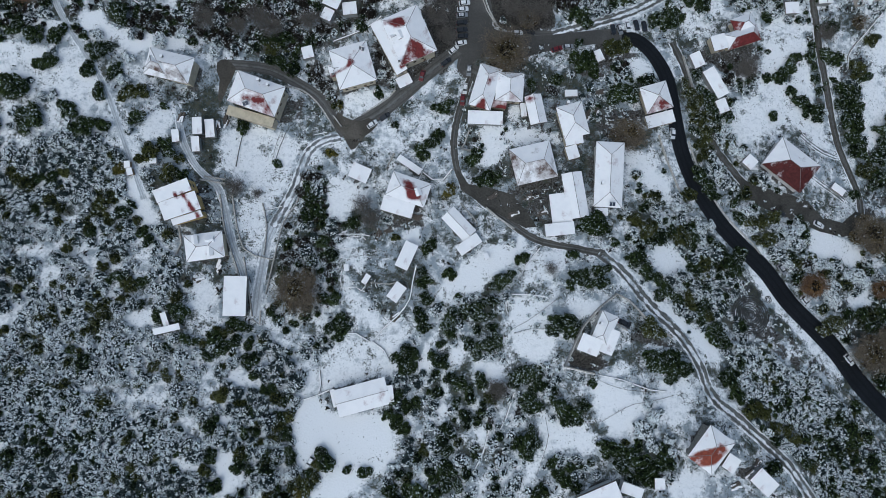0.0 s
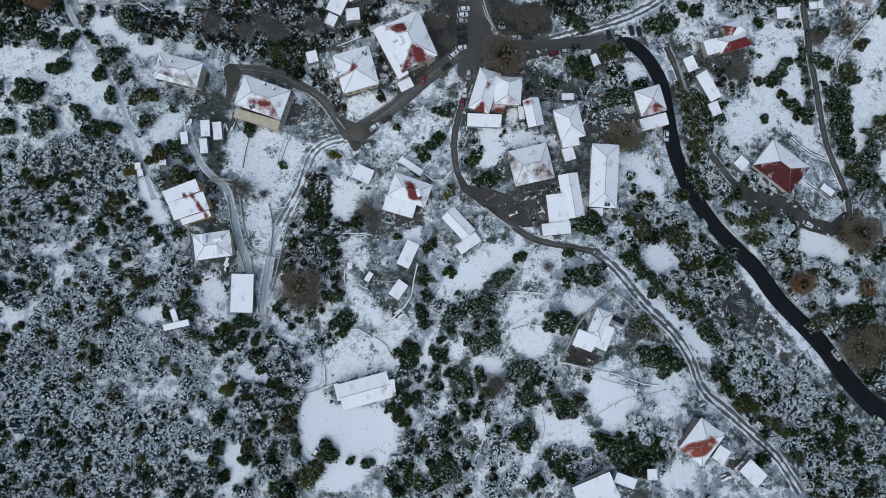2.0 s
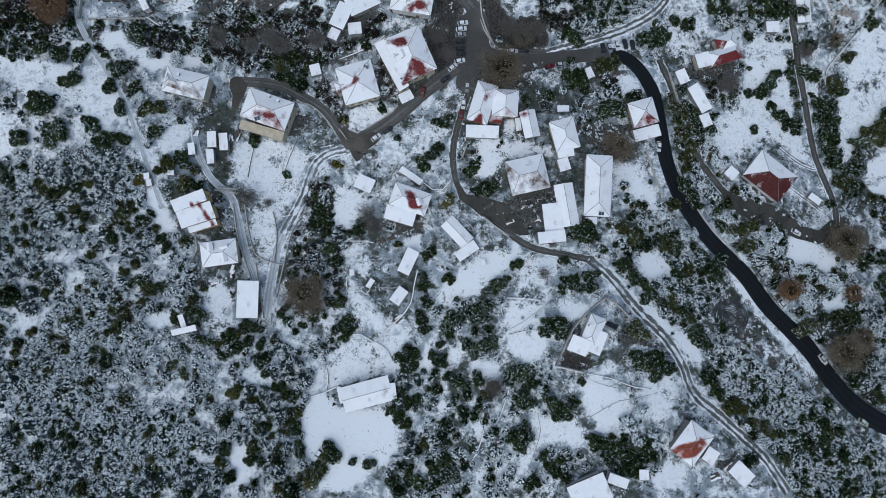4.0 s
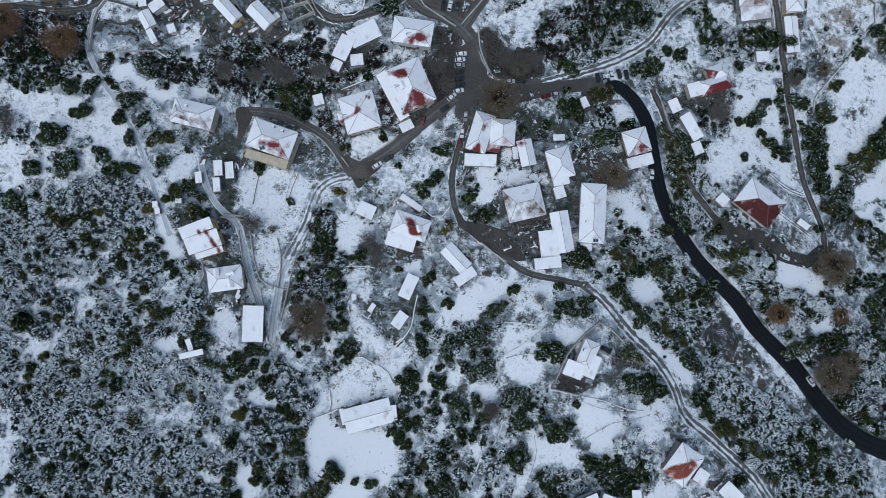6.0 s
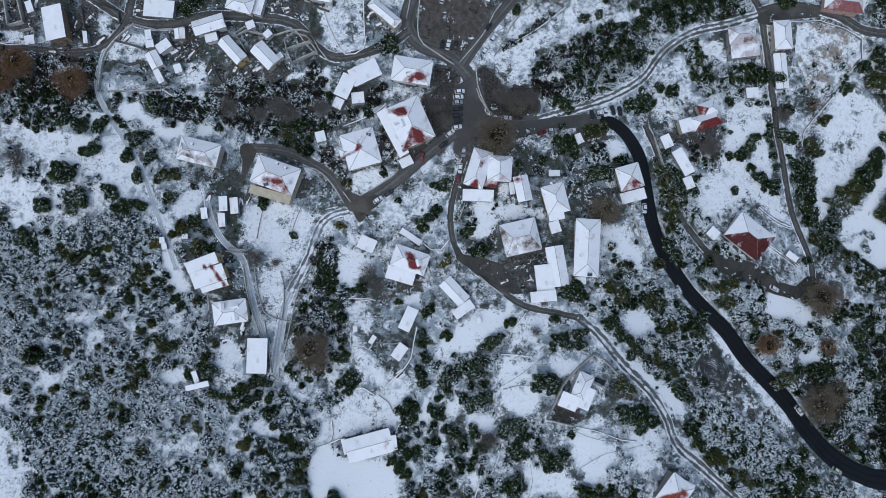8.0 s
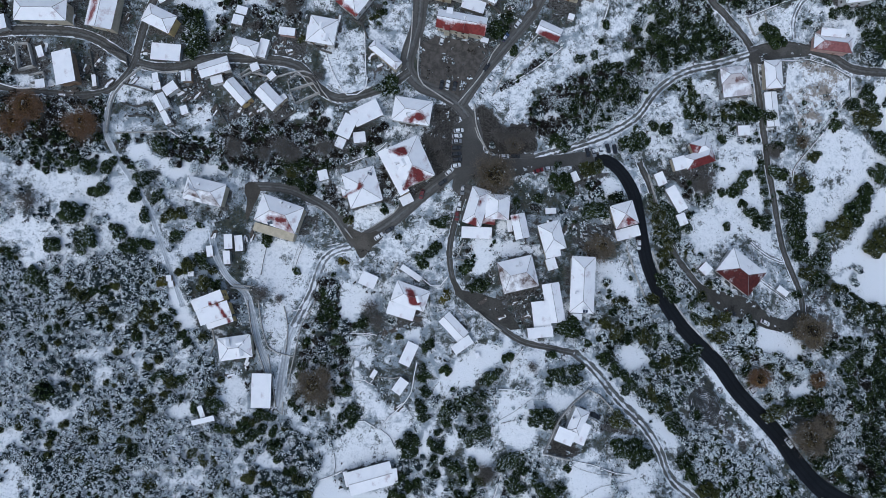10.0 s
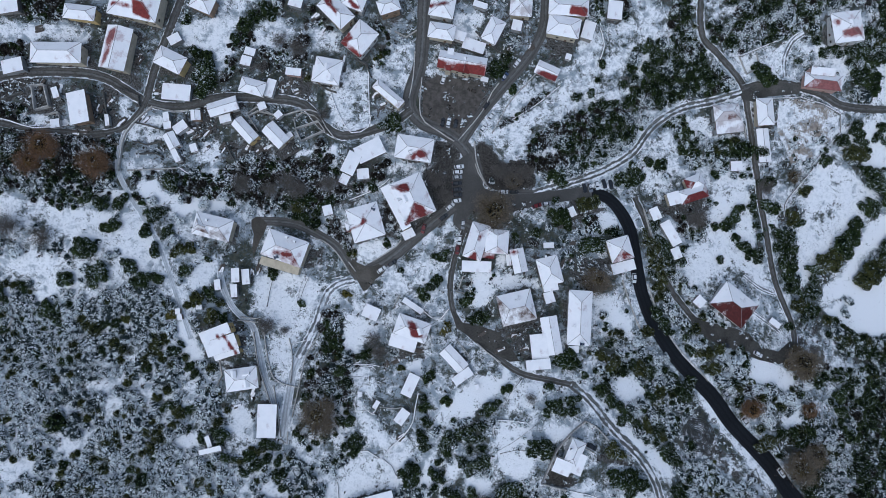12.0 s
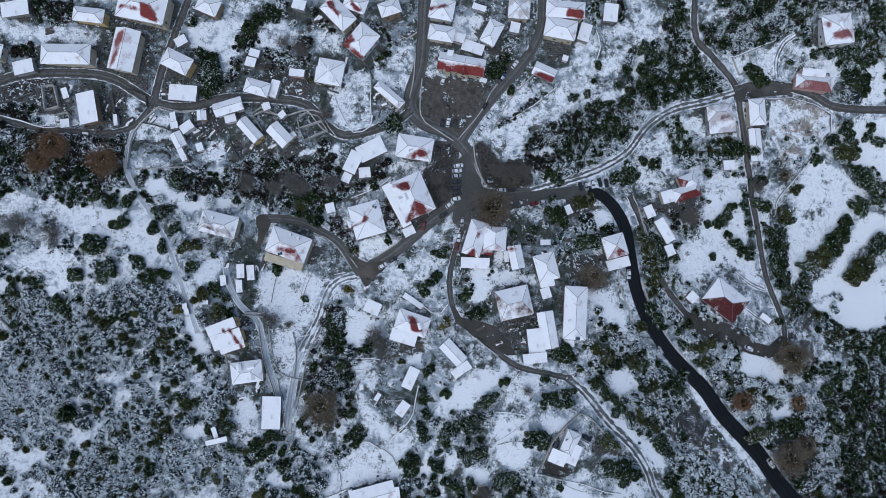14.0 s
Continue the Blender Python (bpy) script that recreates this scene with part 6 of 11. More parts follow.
clearing(0.39, [(-82, 165.1), (-71, 169.5), (-63.6, 163.6), (-71, 155.7), (-80.8, 156.4)])
clearing(0.49, [(-57.4, 163.9), (-48.7, 163), (-46.1, 154.2), (-56.2, 155)])
clearing(0.49, [(-23.4, 160.3), (-11.9, 159.4), (-11.8, 145.2), (-15.6, 137.4), (-20.8, 142.3), (-29.7, 145.8), (-25.9, 149.9)])
clearing(0.39, [(-42.3, 149.2), (-32.2, 147), (-30.9, 134.2), (-32.1, 123.9), (-38.4, 119.8), (-45.9, 122.1), (-48.4, 128.4), (-46, 138.7)])
clearing(0.49, [(4.9, 173.9), (17.9, 171.7), (14, 163.9), (6.2, 167.6)])
clearing(0.54, [(7.5, 161.2), (25.8, 157.8), (23.2, 153.9), (8.8, 157.4)])
clearing(0.44, [(31.1, 143.7), (39, 146.6), (46.9, 142.9), (41.7, 137.5), (31.1, 128.1), (25.9, 124.1), (28.5, 133.3)])
clearing(0.36, [(49.6, 139.1), (60.4, 136.8), (47, 128.5), (39, 120.4), (36.4, 113.8), (28.5, 109.7), (23.3, 113.5), (25.9, 121.4), (36.4, 129.5)])
clearing(0.44, [(62.8, 165.5), (72.1, 168.4), (73.7, 158.2), (71.1, 145.1), (65.8, 138.4), (59, 142), (56.3, 144.6), (60.2, 155.1)])
clearing(0.44, [(76.2, 168.6), (92.2, 179.4), (104.3, 181.2), (104.8, 167.1), (92.6, 164.1), (87.2, 160), (84.7, 152.2), (73.8, 147.8), (75, 158.3)])
clearing(0.34, [(91.3, 160.2), (99.5, 160.5), (95.6, 155.2), (91.6, 147.2), (88.8, 148.4)])
clearing(0.39, [(73.9, 141.3), (87.5, 144.4), (87.6, 140.5), (75.3, 136.1)])
clearing(0.44, [(41.6, 112.5), (53.6, 116.8), (52.2, 112.8), (42.9, 109.9)])
clearing(0.39, [(100, 123.6), (106.9, 125.1), (109.3, 106.3), (98.3, 108.7), (95.7, 114)])
clearing(0.34, [(102.5, 178.6), (107.5, 169.8), (104.9, 165.9), (102.9, 165.8)])
clearing(0.39, [(126.2, 183.3), (137.2, 185), (138.8, 179.9), (130.6, 177.1), (123.8, 175.5)])
clearing(0.34, [(136.9, 159.1), (148, 160.8), (149.7, 154.3), (141.4, 151.4)])
clearing(0.36, [(150.8, 160.9), (156.3, 163.6), (163.1, 166.4), (160.9, 155.9), (158.3, 150.6), (152.6, 151.7)])
clearing(0.22, [(168.7, 165.2), (181.2, 166.8), (180.2, 161.6), (168.9, 162.6)])
clearing(0.25, [(169.2, 158.7), (187.5, 160.5), (193.9, 154.3), (191.4, 149), (188.8, 144.9), (188.1, 154.1)])
clearing(0.20, [(206.8, 158.7), (216.5, 160.5), (218.2, 142), (204.1, 138.8), (204.5, 152.1)])
clearing(0.34, [(112.5, 130.7), (123.6, 132.3), (125, 121.6), (113.9, 124)])
clearing(0.20, [(133.2, 109.6), (143.2, 112.5), (141.7, 107.1), (134.6, 106.9)])
clearing(0.15, [(192.7, 130.4), (218.8, 133.9), (219.8, 109.2), (205.2, 108.8), (196.1, 118.2)])
clearing(0.30, [(-184.2, 84.6), (-181, 89.4), (-176.8, 90.7), (-171.3, 86.1), (-171.3, 80.2), (-164.8, 88.7), (-158.1, 85.2), (-155.8, 80.5), (-149, 80.6), (-139.9, 79.5), (-126.6, 83.5), (-121.7, 76.2), (-129.4, 73.6), (-118.8, 66.5), (-122.9, 61.5), (-134.6, 66.2), (-141.6, 68.6), (-144.1, 73.4), (-160.1, 75.6), (-171.3, 77.8), (-184.2, 79.9)])
clearing(0.30, [(-177.9, 58.8), (-174.6, 65.9), (-166.8, 66), (-160.4, 61.8), (-150.6, 62.5), (-143.6, 60.9), (-145.7, 55.4), (-152.7, 49.4), (-154.9, 44.6), (-166.6, 47), (-165.6, 54.1), (-175.7, 54.1)])
clearing(0.05, [(-128.4, 95.8), (-120.5, 97.4), (-118.1, 92.5), (-107.5, 84.1), (-108.4, 80.3), (-117.9, 88.8), (-126, 92.2)])
clearing(0.34, [(-97.5, 65.6), (-80.2, 65.1), (-80.2, 42.1), (-83.8, 39.4), (-88.7, 41.6), (-93, 47.8), (-95.2, 53.4), (-97.5, 58.3)])
clearing(0.22, [(109.7, 7.8), (112.7, 6.6), (125.4, -10.1), (133.9, -21.3), (136.4, -26.8), (131.6, -24.4), (123.1, -13.9), (112, 0.2)])
clearing(0.22, [(105.2, 67.6), (120.7, 73), (128.9, 63.5), (122.1, 58.4), (112, 52.1), (108.3, 59.2)])
clearing(0.22, [(132.3, 96.9), (143.9, 97.4), (144.5, 82.5), (142.4, 70.1), (148.1, 60.4), (152.5, 50.7), (146.1, 53), (132.6, 62.4), (128.4, 74.5), (139.2, 81.1)])
clearing(0.22, [(151.3, 85.3), (157.9, 85.6), (156.2, 79.3), (152.8, 79.1)])
clearing(0.22, [(141.9, 82.4), (146.2, 75.2), (143.7, 69.6), (138.8, 75.4)])
patch("thin", 0.72, [(-90.7, 80.8), (-82, 81.1), (-80.8, 67.1), (-79.8, 56.7), (-84, 35.7), (-93, 35.3), (-96.9, 49.2), (-95.6, 63.7), (-89.5, 70.5)])
patch("thin", 0.70, [(-59.6, 72.5), (-47.2, 70.7), (-40.9, 59.1), (-47.1, 51.7), (-59.5, 55.7)])
patch("dirt", 0.6, [(-58.2, 70.9), (-52.4, 69.4), (-50.3, 65.6), (-54.5, 64.3), (-58.6, 66.3)])

# damp trodden ground at the foot of the buildings
patch("dirt", 0.62, [(95.2, -60.2), (106.4, -58), (103.8, -62.2), (97.6, -63.7)])
patch("dirt", 0.62, [(-105.8, 74), (-89, 70), (-86.5, 80.3), (-103.3, 84.4)])
patch("dirt", 0.62, [(-77.9, 65.8), (-59.8, 59.5), (-55.6, 71.4), (-73.8, 77.8)])
patch("dirt", 0.62, [(-37.9, 70.3), (-23.3, 74.5), (-27.7, 90), (-42.3, 85.9)])
patch("dirt", 0.62, [(-41.3, 75.2), (-32.3, 77.6), (-33.8, 83.1), (-42.8, 80.7)])
patch("dirt", 0.62, [(-15.3, 78.6), (-1.3, 84.8), (-9.3, 102.7), (-23.2, 96.5)])
patch("dirt", 0.62, [(-16.9, 75.8), (-12.2, 78.3), (-22.5, 97.8), (-27.2, 95.3)])
patch("dirt", 0.62, [(-18, 86.8), (-10.9, 90.1), (-12.8, 94.1), (-19.9, 90.8)])
patch("dirt", 0.62, [(-16.1, 71.8), (-10.4, 74.7), (-12.6, 79.1), (-18.3, 76.2)])
patch("dirt", 0.62, [(-51.5, 82.4), (-46.5, 83.7), (-47.9, 89.1), (-52.9, 87.8)])
patch("dirt", 0.62, [(8.4, 65.3), (17.3, 62.6), (22.3, 78.7), (13.4, 81.4)])
patch("dirt", 0.62, [(19.5, 66.4), (29, 65.8), (29.8, 77.4), (20.3, 78)])
patch("dirt", 0.62, [(17.3, 64.5), (23.4, 63.7), (24, 67.6), (17.8, 68.4)])
patch("dirt", 0.62, [(8.5, 58.4), (22.2, 57.9), (22.4, 63.7), (8.7, 64.2)])
patch("dirt", 0.62, [(31.2, 57.3), (38.2, 58.7), (35.8, 70), (28.9, 68.6)])
patch("dirt", 0.62, [(28.2, 60.9), (31.2, 61.2), (30.5, 67.2), (27.5, 66.9)])
patch("dirt", 0.62, [(43.1, 51.5), (53.3, 54.1), (50, 67), (39.9, 64.4)])
patch("dirt", 0.62, [(43.7, 49.3), (51, 50.8), (50.1, 55.4), (42.7, 54)])
patch("dirt", 0.62, [(44.7, 44.2), (49.8, 45.7), (48.1, 51.3), (43, 49.8)])
patch("dirt", 0.62, [(26, 34.8), (41.5, 38.4), (38.3, 52.3), (22.8, 48.7)])
patch("dirt", 0.62, [(43.9, 22.7), (52, 24), (49.2, 41), (41.1, 39.7)])
patch("dirt", 0.62, [(37.9, 21.2), (45.9, 22), (44.7, 33.4), (36.7, 32.5)])
patch("dirt", 0.62, [(35.4, 16.6), (46.7, 17.7), (46.1, 23.1), (34.8, 21.9)])
patch("dirt", 0.62, [(52.4, 27.4), (63.4, 26.8), (64.8, 51.1), (53.8, 51.7)])
patch("dirt", 0.62, [(74.4, 62), (85.1, 64.9), (82, 75.8), (71.3, 72.9)])
patch("dirt", 0.62, [(75.1, 57), (86.2, 59.9), (84.7, 65.5), (73.6, 62.5)])
patch("dirt", 0.62, [(108.3, 88.8), (121.9, 93.3), (119.6, 100.3), (106, 95.8)])
patch("dirt", 0.62, [(112, 94.4), (120.7, 98), (117.8, 105.1), (109.1, 101.6)])
patch("dirt", 0.62, [(102.8, 88.3), (109.2, 90.1), (107.4, 96.7), (100.9, 94.9)])
patch("dirt", 0.62, [(95.1, 81.4), (99.8, 83.4), (97.2, 89.5), (92.5, 87.5)])
patch("dirt", 0.62, [(103.6, 69.7), (108.5, 72.5), (102.4, 83.6), (97.5, 80.8)])
patch("dirt", 0.62, [(103.9, 63.8), (108.6, 65.6), (106.4, 71.4), (101.6, 69.6)])
patch("dirt", 0.62, [(117.7, 45.1), (132.3, 33.5), (141, 44.4), (126.5, 56.1)])
patch("dirt", 0.62, [(110.5, 46), (114.4, 42.3), (118.3, 46.3), (114.3, 50)])
patch("dirt", 0.62, [(146.3, 36.9), (151.3, 33.1), (153.5, 36.1), (148.5, 39.9)])
patch("dirt", 0.62, [(-98.9, 21.8), (-82.8, 26.1), (-86, 37.9), (-102, 33.6)])
patch("dirt", 0.62, [(-95.1, 20.2), (-83, 23.6), (-83.9, 26.8), (-96, 23.4)])
patch("dirt", 0.62, [(-89.5, 7.6), (-75.1, 9.5), (-76.5, 19.8), (-90.9, 17.8)])
patch("dirt", 0.62, [(-76.8, -11.1), (-67.3, -11), (-67.5, 3.9), (-76.9, 3.8)])
patch("dirt", 0.62, [(-98.7, -17.4), (-88.7, -15.1), (-89.4, -12), (-99.4, -14.2)])
patch("dirt", 0.62, [(-95.6, -14.5), (-92.8, -13.5), (-94.6, -8.1), (-97.5, -9.1)])
patch("dirt", 0.62, [(-35.4, 39.8), (-27.9, 36.5), (-25.2, 42.7), (-32.7, 45.9)])
patch("dirt", 0.62, [(-17.8, 45.8), (-8.7, 39.6), (-6.7, 42.5), (-15.8, 48.7)])
patch("dirt", 0.62, [(-21.4, 32.4), (-6.6, 27.2), (-3.3, 36.7), (-18.1, 41.8)])
patch("dirt", 0.62, [(-23.2, 27), (-11, 23.3), (-9.2, 29.6), (-21.4, 33.2)])
patch("dirt", 0.62, [(-17.8, 7.1), (-12.4, 4.7), (-8, 14.4), (-13.4, 16.8)])
patch("dirt", 0.62, [(-20.6, -3.6), (-16.3, -6.7), (-11.9, -0.7), (-16.2, 2.4)])
patch("dirt", 0.62, [(-29.9, 1.2), (-27.3, -0.3), (-24.8, 3.6), (-27.4, 5.2)])
patch("dirt", 0.62, [(7.4, 14.7), (12.6, 19.6), (3.8, 28.9), (-1.4, 24)])
patch("dirt", 0.62, [(6.5, 9.7), (14.5, 15.4), (11.7, 19.5), (3.6, 13.9)])
patch("dirt", 0.62, [(48, -17.9), (54.3, -20.7), (59, -10.2), (52.7, -7.4)])
patch("dirt", 0.62, [(43.3, -21.1), (50.9, -24.1), (53.4, -17.7), (45.9, -14.7)])
patch("dirt", 0.62, [(50.6, -21.7), (55.7, -23.7), (59.2, -14.9), (54.2, -12.9)])
patch("dirt", 0.62, [(-35.5, -45.4), (-16.9, -40.4), (-19.6, -30.4), (-38.2, -35.3)])
patch("dirt", 0.62, [(-37.8, -42.3), (-35.3, -41.7), (-37, -34.7), (-39.5, -35.3)])
patch("dirt", 0.62, [(-19.6, -40.3), (-15.9, -39.8), (-16.7, -33.1), (-20.4, -33.6)])
patch("dirt", 0.62, [(78.2, -55.1), (86.7, -61.7), (95.2, -50.7), (86.6, -44.1)])
patch("dirt", 0.62, [(89.9, -58.7), (94.5, -61.7), (97.9, -56.6), (93.4, -53.6)])
patch("dirt", 0.62, [(89.8, -51.4), (94.3, -54.1), (96.4, -50.5), (91.9, -47.9)])
patch("dirt", 0.62, [(99.1, -63.1), (105.4, -69.4), (110.2, -64.6), (103.9, -58.3)])
patch("dirt", 0.62, [(46.6, -76.2), (58.3, -71.3), (54.1, -61.4), (42.5, -66.3)])
patch("dirt", 0.62, [(67.6, -65.8), (71.9, -65.8), (71.8, -61.2), (67.5, -61.2)])
patch("dirt", 0.62, [(-168, 142.2), (-146.2, 141.9), (-146.1, 151.6), (-167.9, 151.8)])
patch("dirt", 0.62, [(-155.6, 160.9), (-141.5, 159.3), (-140.7, 166.6), (-154.8, 168.2)])
patch("dirt", 0.62, [(-177.7, 136.8), (-168.7, 139), (-170.3, 145.7), (-179.4, 143.4)])
patch("dirt", 0.62, [(-141.9, 141.8), (-130.2, 139.6), (-126.6, 158.4), (-138.3, 160.6)])
patch("dirt", 0.62, [(-139.1, 164.1), (-117.6, 159.7), (-114.8, 173.8), (-136.2, 178.1)])
patch("dirt", 0.62, [(-121.7, 145.6), (-109.5, 139.6), (-105.5, 147.6), (-117.8, 153.7)])
patch("dirt", 0.62, [(-118.9, 130.6), (-105.9, 129.6), (-105.3, 137.6), (-118.3, 138.6)])
patch("dirt", 0.62, [(-152.1, 117.2), (-143.2, 118.9), (-145.9, 133.2), (-154.9, 131.5)])
patch("dirt", 0.62, [(-107.6, 169.8), (-97.4, 165.5), (-94, 173.6), (-104.1, 177.9)])
patch("dirt", 0.62, [(-87.8, 135.6), (-76.2, 132.4), (-74.2, 139.8), (-85.9, 142.9)])
patch("dirt", 0.62, [(-77.4, 134.1), (-72.7, 132.8), (-70.3, 141.4), (-75.1, 142.7)])
patch("dirt", 0.62, [(-68.2, 143.4), (-60.4, 142.5), (-59.9, 146.8), (-67.7, 147.8)])
patch("dirt", 0.62, [(-56.7, 140.4), (-44, 138.1), (-41.8, 150.2), (-54.5, 152.5)])
patch("dirt", 0.62, [(-56.9, 140.4), (-51.4, 139.8), (-50.4, 148), (-55.9, 148.6)])
patch("dirt", 0.62, [(-44.5, 157.6), (-35.2, 150.3), (-26.2, 161.7), (-35.5, 169.1)])
patch("dirt", 0.62, [(-43.4, 162), (-36.5, 168.8), (-47.9, 180.4), (-54.8, 173.6)])
patch("dirt", 0.62, [(-44.9, 173.9), (-34.1, 170), (-31.3, 177.6), (-42.2, 181.5)])
patch("dirt", 0.62, [(-26.8, 168.8), (-16.7, 172.2), (-19.2, 179.5), (-29.3, 176.1)])
patch("dirt", 0.62, [(-67.3, 173.5), (-60.6, 171.7), (-59.1, 177), (-65.9, 178.8)])
patch("dirt", 0.62, [(-31.2, 139.7), (-18.8, 129.1), (-15.2, 133.4), (-27.7, 143.9)])
patch("dirt", 0.62, [(-6.8, 161.4), (5.7, 159.3), (7.1, 167.5), (-5.5, 169.6)])
patch("dirt", 0.62, [(-6.6, 171), (5.3, 168.8), (7.3, 179.2), (-4.6, 181.5)])
patch("dirt", 0.62, [(-2.6, 148), (19.3, 143.9), (21, 152.9), (-1, 157)])
patch("dirt", 0.62, [(6.5, 146), (12.6, 144.7), (14.2, 152.1), (8.1, 153.5)])
patch("dirt", 0.62, [(0.7, 146.6), (4.5, 146), (6.2, 156.8), (2.4, 157.4)])
patch("dirt", 0.62, [(16.5, 161.8), (23.8, 158), (29.5, 169.1), (22.2, 172.9)])
patch("dirt", 0.62, [(13, 176.5), (20.1, 174.2), (21.3, 177.9), (14.2, 180.2)])
patch("dirt", 0.62, [(29.4, 171.7), (40.2, 170.8), (41.1, 181.8), (30.3, 182.7)])
patch("dirt", 0.62, [(30.3, 166.4), (35.7, 165.2), (37, 170.9), (31.6, 172.2)])
patch("dirt", 0.62, [(46.8, 172.7), (65.5, 171.4), (66.2, 180.3), (47.4, 181.7)])
patch("dirt", 0.62, [(45.6, 164.2), (61, 161.3), (62.9, 171.5), (47.6, 174.4)])
patch("dirt", 0.62, [(40.5, 148), (51, 143.1), (54.1, 149.8), (43.6, 154.7)])
patch("dirt", 0.62, [(179.9, 163.4), (194.7, 165.2), (192.9, 180.5), (178.1, 178.8)])
patch("dirt", 0.62, [(181.1, 164.2), (187.1, 165.6), (185.5, 172.7), (179.5, 171.4)])
patch("dirt", 0.62, [(167.5, 144.9), (185.9, 142.7), (186.9, 150.9), (168.5, 153.1)])
patch("dirt", 0.62, [(170.4, 150.6), (182.6, 149.4), (183.1, 153.9), (170.9, 155.1)])
patch("dirt", 0.62, [(124.8, 127.6), (137.8, 128.8), (137, 137.3), (124, 136.2)])
patch("dirt", 0.62, [(126.1, 122.1), (139.7, 123.8), (138.9, 130.7), (125.3, 129)])
patch("dirt", 0.62, [(145.4, 126.4), (154.1, 126.9), (153.4, 140.6), (144.7, 140.2)])
patch("dirt", 0.62, [(146.9, 109.8), (153.6, 110.3), (152.4, 127.1), (145.8, 126.6)])
patch("dirt", 0.62, [(-35.4, 104.8), (-23.2, 110.6), (-26.9, 118.5), (-39.2, 112.6)])
patch("dirt", 0.62, [(-44.7, 102.5), (-38.2, 99.5), (-33.6, 109.4), (-40.1, 112.4)])
patch("dirt", 0.62, [(-45.6, 97.7), (-41, 95.6), (-38.8, 100.6), (-43.3, 102.7)])
patch("dirt", 0.62, [(-21.2, 108.3), (-4.1, 105.6), (-2.3, 117), (-19.4, 119.8)])
patch("dirt", 0.62, [(-98.6, 123.2), (-85.4, 127.4), (-87.5, 134.1), (-100.7, 129.9)])
patch("dirt", 0.62, [(-94.9, 121), (-89.1, 122.5), (-90.2, 126.8), (-96, 125.4)])
patch("dirt", 0.62, [(-82.1, 112), (-77.1, 116.4), (-85.7, 125.9), (-90.6, 121.4)])
patch("dirt", 0.62, [(-69.6, 110.1), (-64.1, 115.5), (-72.3, 124), (-77.9, 118.7)])
patch("dirt", 0.62, [(-114.6, 108.7), (-109.3, 111.5), (-113, 118.5), (-118.3, 115.7)])
patch("dirt", 0.62, [(-111.8, 115.3), (-106.3, 119.3), (-109.3, 123.4), (-114.8, 119.4)])
patch("dirt", 0.62, [(-112.3, 103.5), (-109.1, 105.1), (-112.3, 111.4), (-115.5, 109.8)])
patch("dirt", 0.62, [(-106.8, 121.9), (-101.6, 122.2), (-102, 127.5), (-107.2, 127.1)])
patch("dirt", 0.62, [(-117.4, 120.8), (-114, 121.3), (-114.8, 126.3), (-118.2, 125.7)])
patch("dirt", 0.62, [(-117.4, 117.6), (-113.3, 118.2), (-113.8, 122.4), (-118, 121.8)])
patch("dirt", 0.62, [(-89.6, 53.3), (-85.2, 53.6), (-85.6, 60.7), (-90, 60.5)])
patch("dirt", 0.62, [(-85.4, 52.5), (-81.1, 52.9), (-81.9, 60.4), (-86.1, 60)])
patch("dirt", 0.62, [(-89.6, 47), (-85.8, 47.3), (-86.4, 53.8), (-90.2, 53.5)])
patch("dirt", 0.62, [(-95.7, 50), (-92.1, 50.4), (-92.8, 55.9), (-96.4, 55.4)])
patch("dirt", 0.62, [(-110.3, 40.1), (-107.2, 40.2), (-107.4, 43.6), (-110.5, 43.4)])
patch("dirt", 0.62, [(-109.1, 37.3), (-106.2, 38), (-107, 41.5), (-109.9, 40.9)])
patch("dirt", 0.62, [(-102.7, 42), (-99.3, 42), (-99.3, 45), (-102.7, 44.9)])
patch("dirt", 0.62, [(-35.8, 4.7), (-33, 4.8), (-33.2, 8.3), (-36, 8.1)])
patch("dirt", 0.62, [(14.4, 8.4), (17, 9.2), (16, 12.3), (13.4, 11.5)])
patch("dirt", 0.62, [(44.3, 68.6), (49.9, 68.8), (49.8, 72.3), (44.2, 72.2)])
patch("dirt", 0.62, [(53.4, 24.1), (58.5, 24.1), (58.5, 27.9), (53.4, 27.9)])
patch("dirt", 0.62, [(57.5, 82.5), (61, 84), (58.8, 89), (55.3, 87.4)])
patch("dirt", 0.62, [(-36.9, 98.4), (-30.8, 99.1), (-31.4, 104.8), (-37.6, 104.1)])
patch("dirt", 0.62, [(55.9, -66), (63.4, -68.8), (65, -64.5), (57.4, -61.7)])
patch("dirt", 0.62, [(-160.6, 116), (-155.8, 116.7), (-156.5, 121.4), (-161.3, 120.7)])
patch("dirt", 0.62, [(-159.4, 128.1), (-155.9, 129.3), (-157.8, 134.7), (-161.2, 133.5)])
patch("dirt", 0.62, [(-140, 118), (-137.3, 118.4), (-138.1, 124.3), (-140.8, 123.9)])
patch("dirt", 0.62, [(-85.9, 151.9), (-80.4, 150.3), (-79.2, 154.6), (-84.7, 156.1)])
patch("dirt", 0.62, [(-87.5, 147.3), (-82, 146), (-80.7, 151), (-86.2, 152.4)])
patch("dirt", 0.62, [(-114.3, 152.7), (-108.8, 155.7), (-111.4, 160.2), (-116.8, 157.1)])
patch("dirt", 0.62, [(3.7, 162), (10.3, 159.9), (11.9, 165.1), (5.3, 167.1)])
patch("dirt", 0.62, [(8.2, 158.1), (18.8, 154.7), (20.7, 160.6), (10.1, 164)])
patch("dirt", 0.62, [(16.6, 143.7), (20.9, 142.5), (21.7, 145.6), (17.5, 146.9)])
patch("dirt", 0.62, [(54.9, 154.6), (58.5, 153.5), (59.6, 157.2), (56, 158.2)])
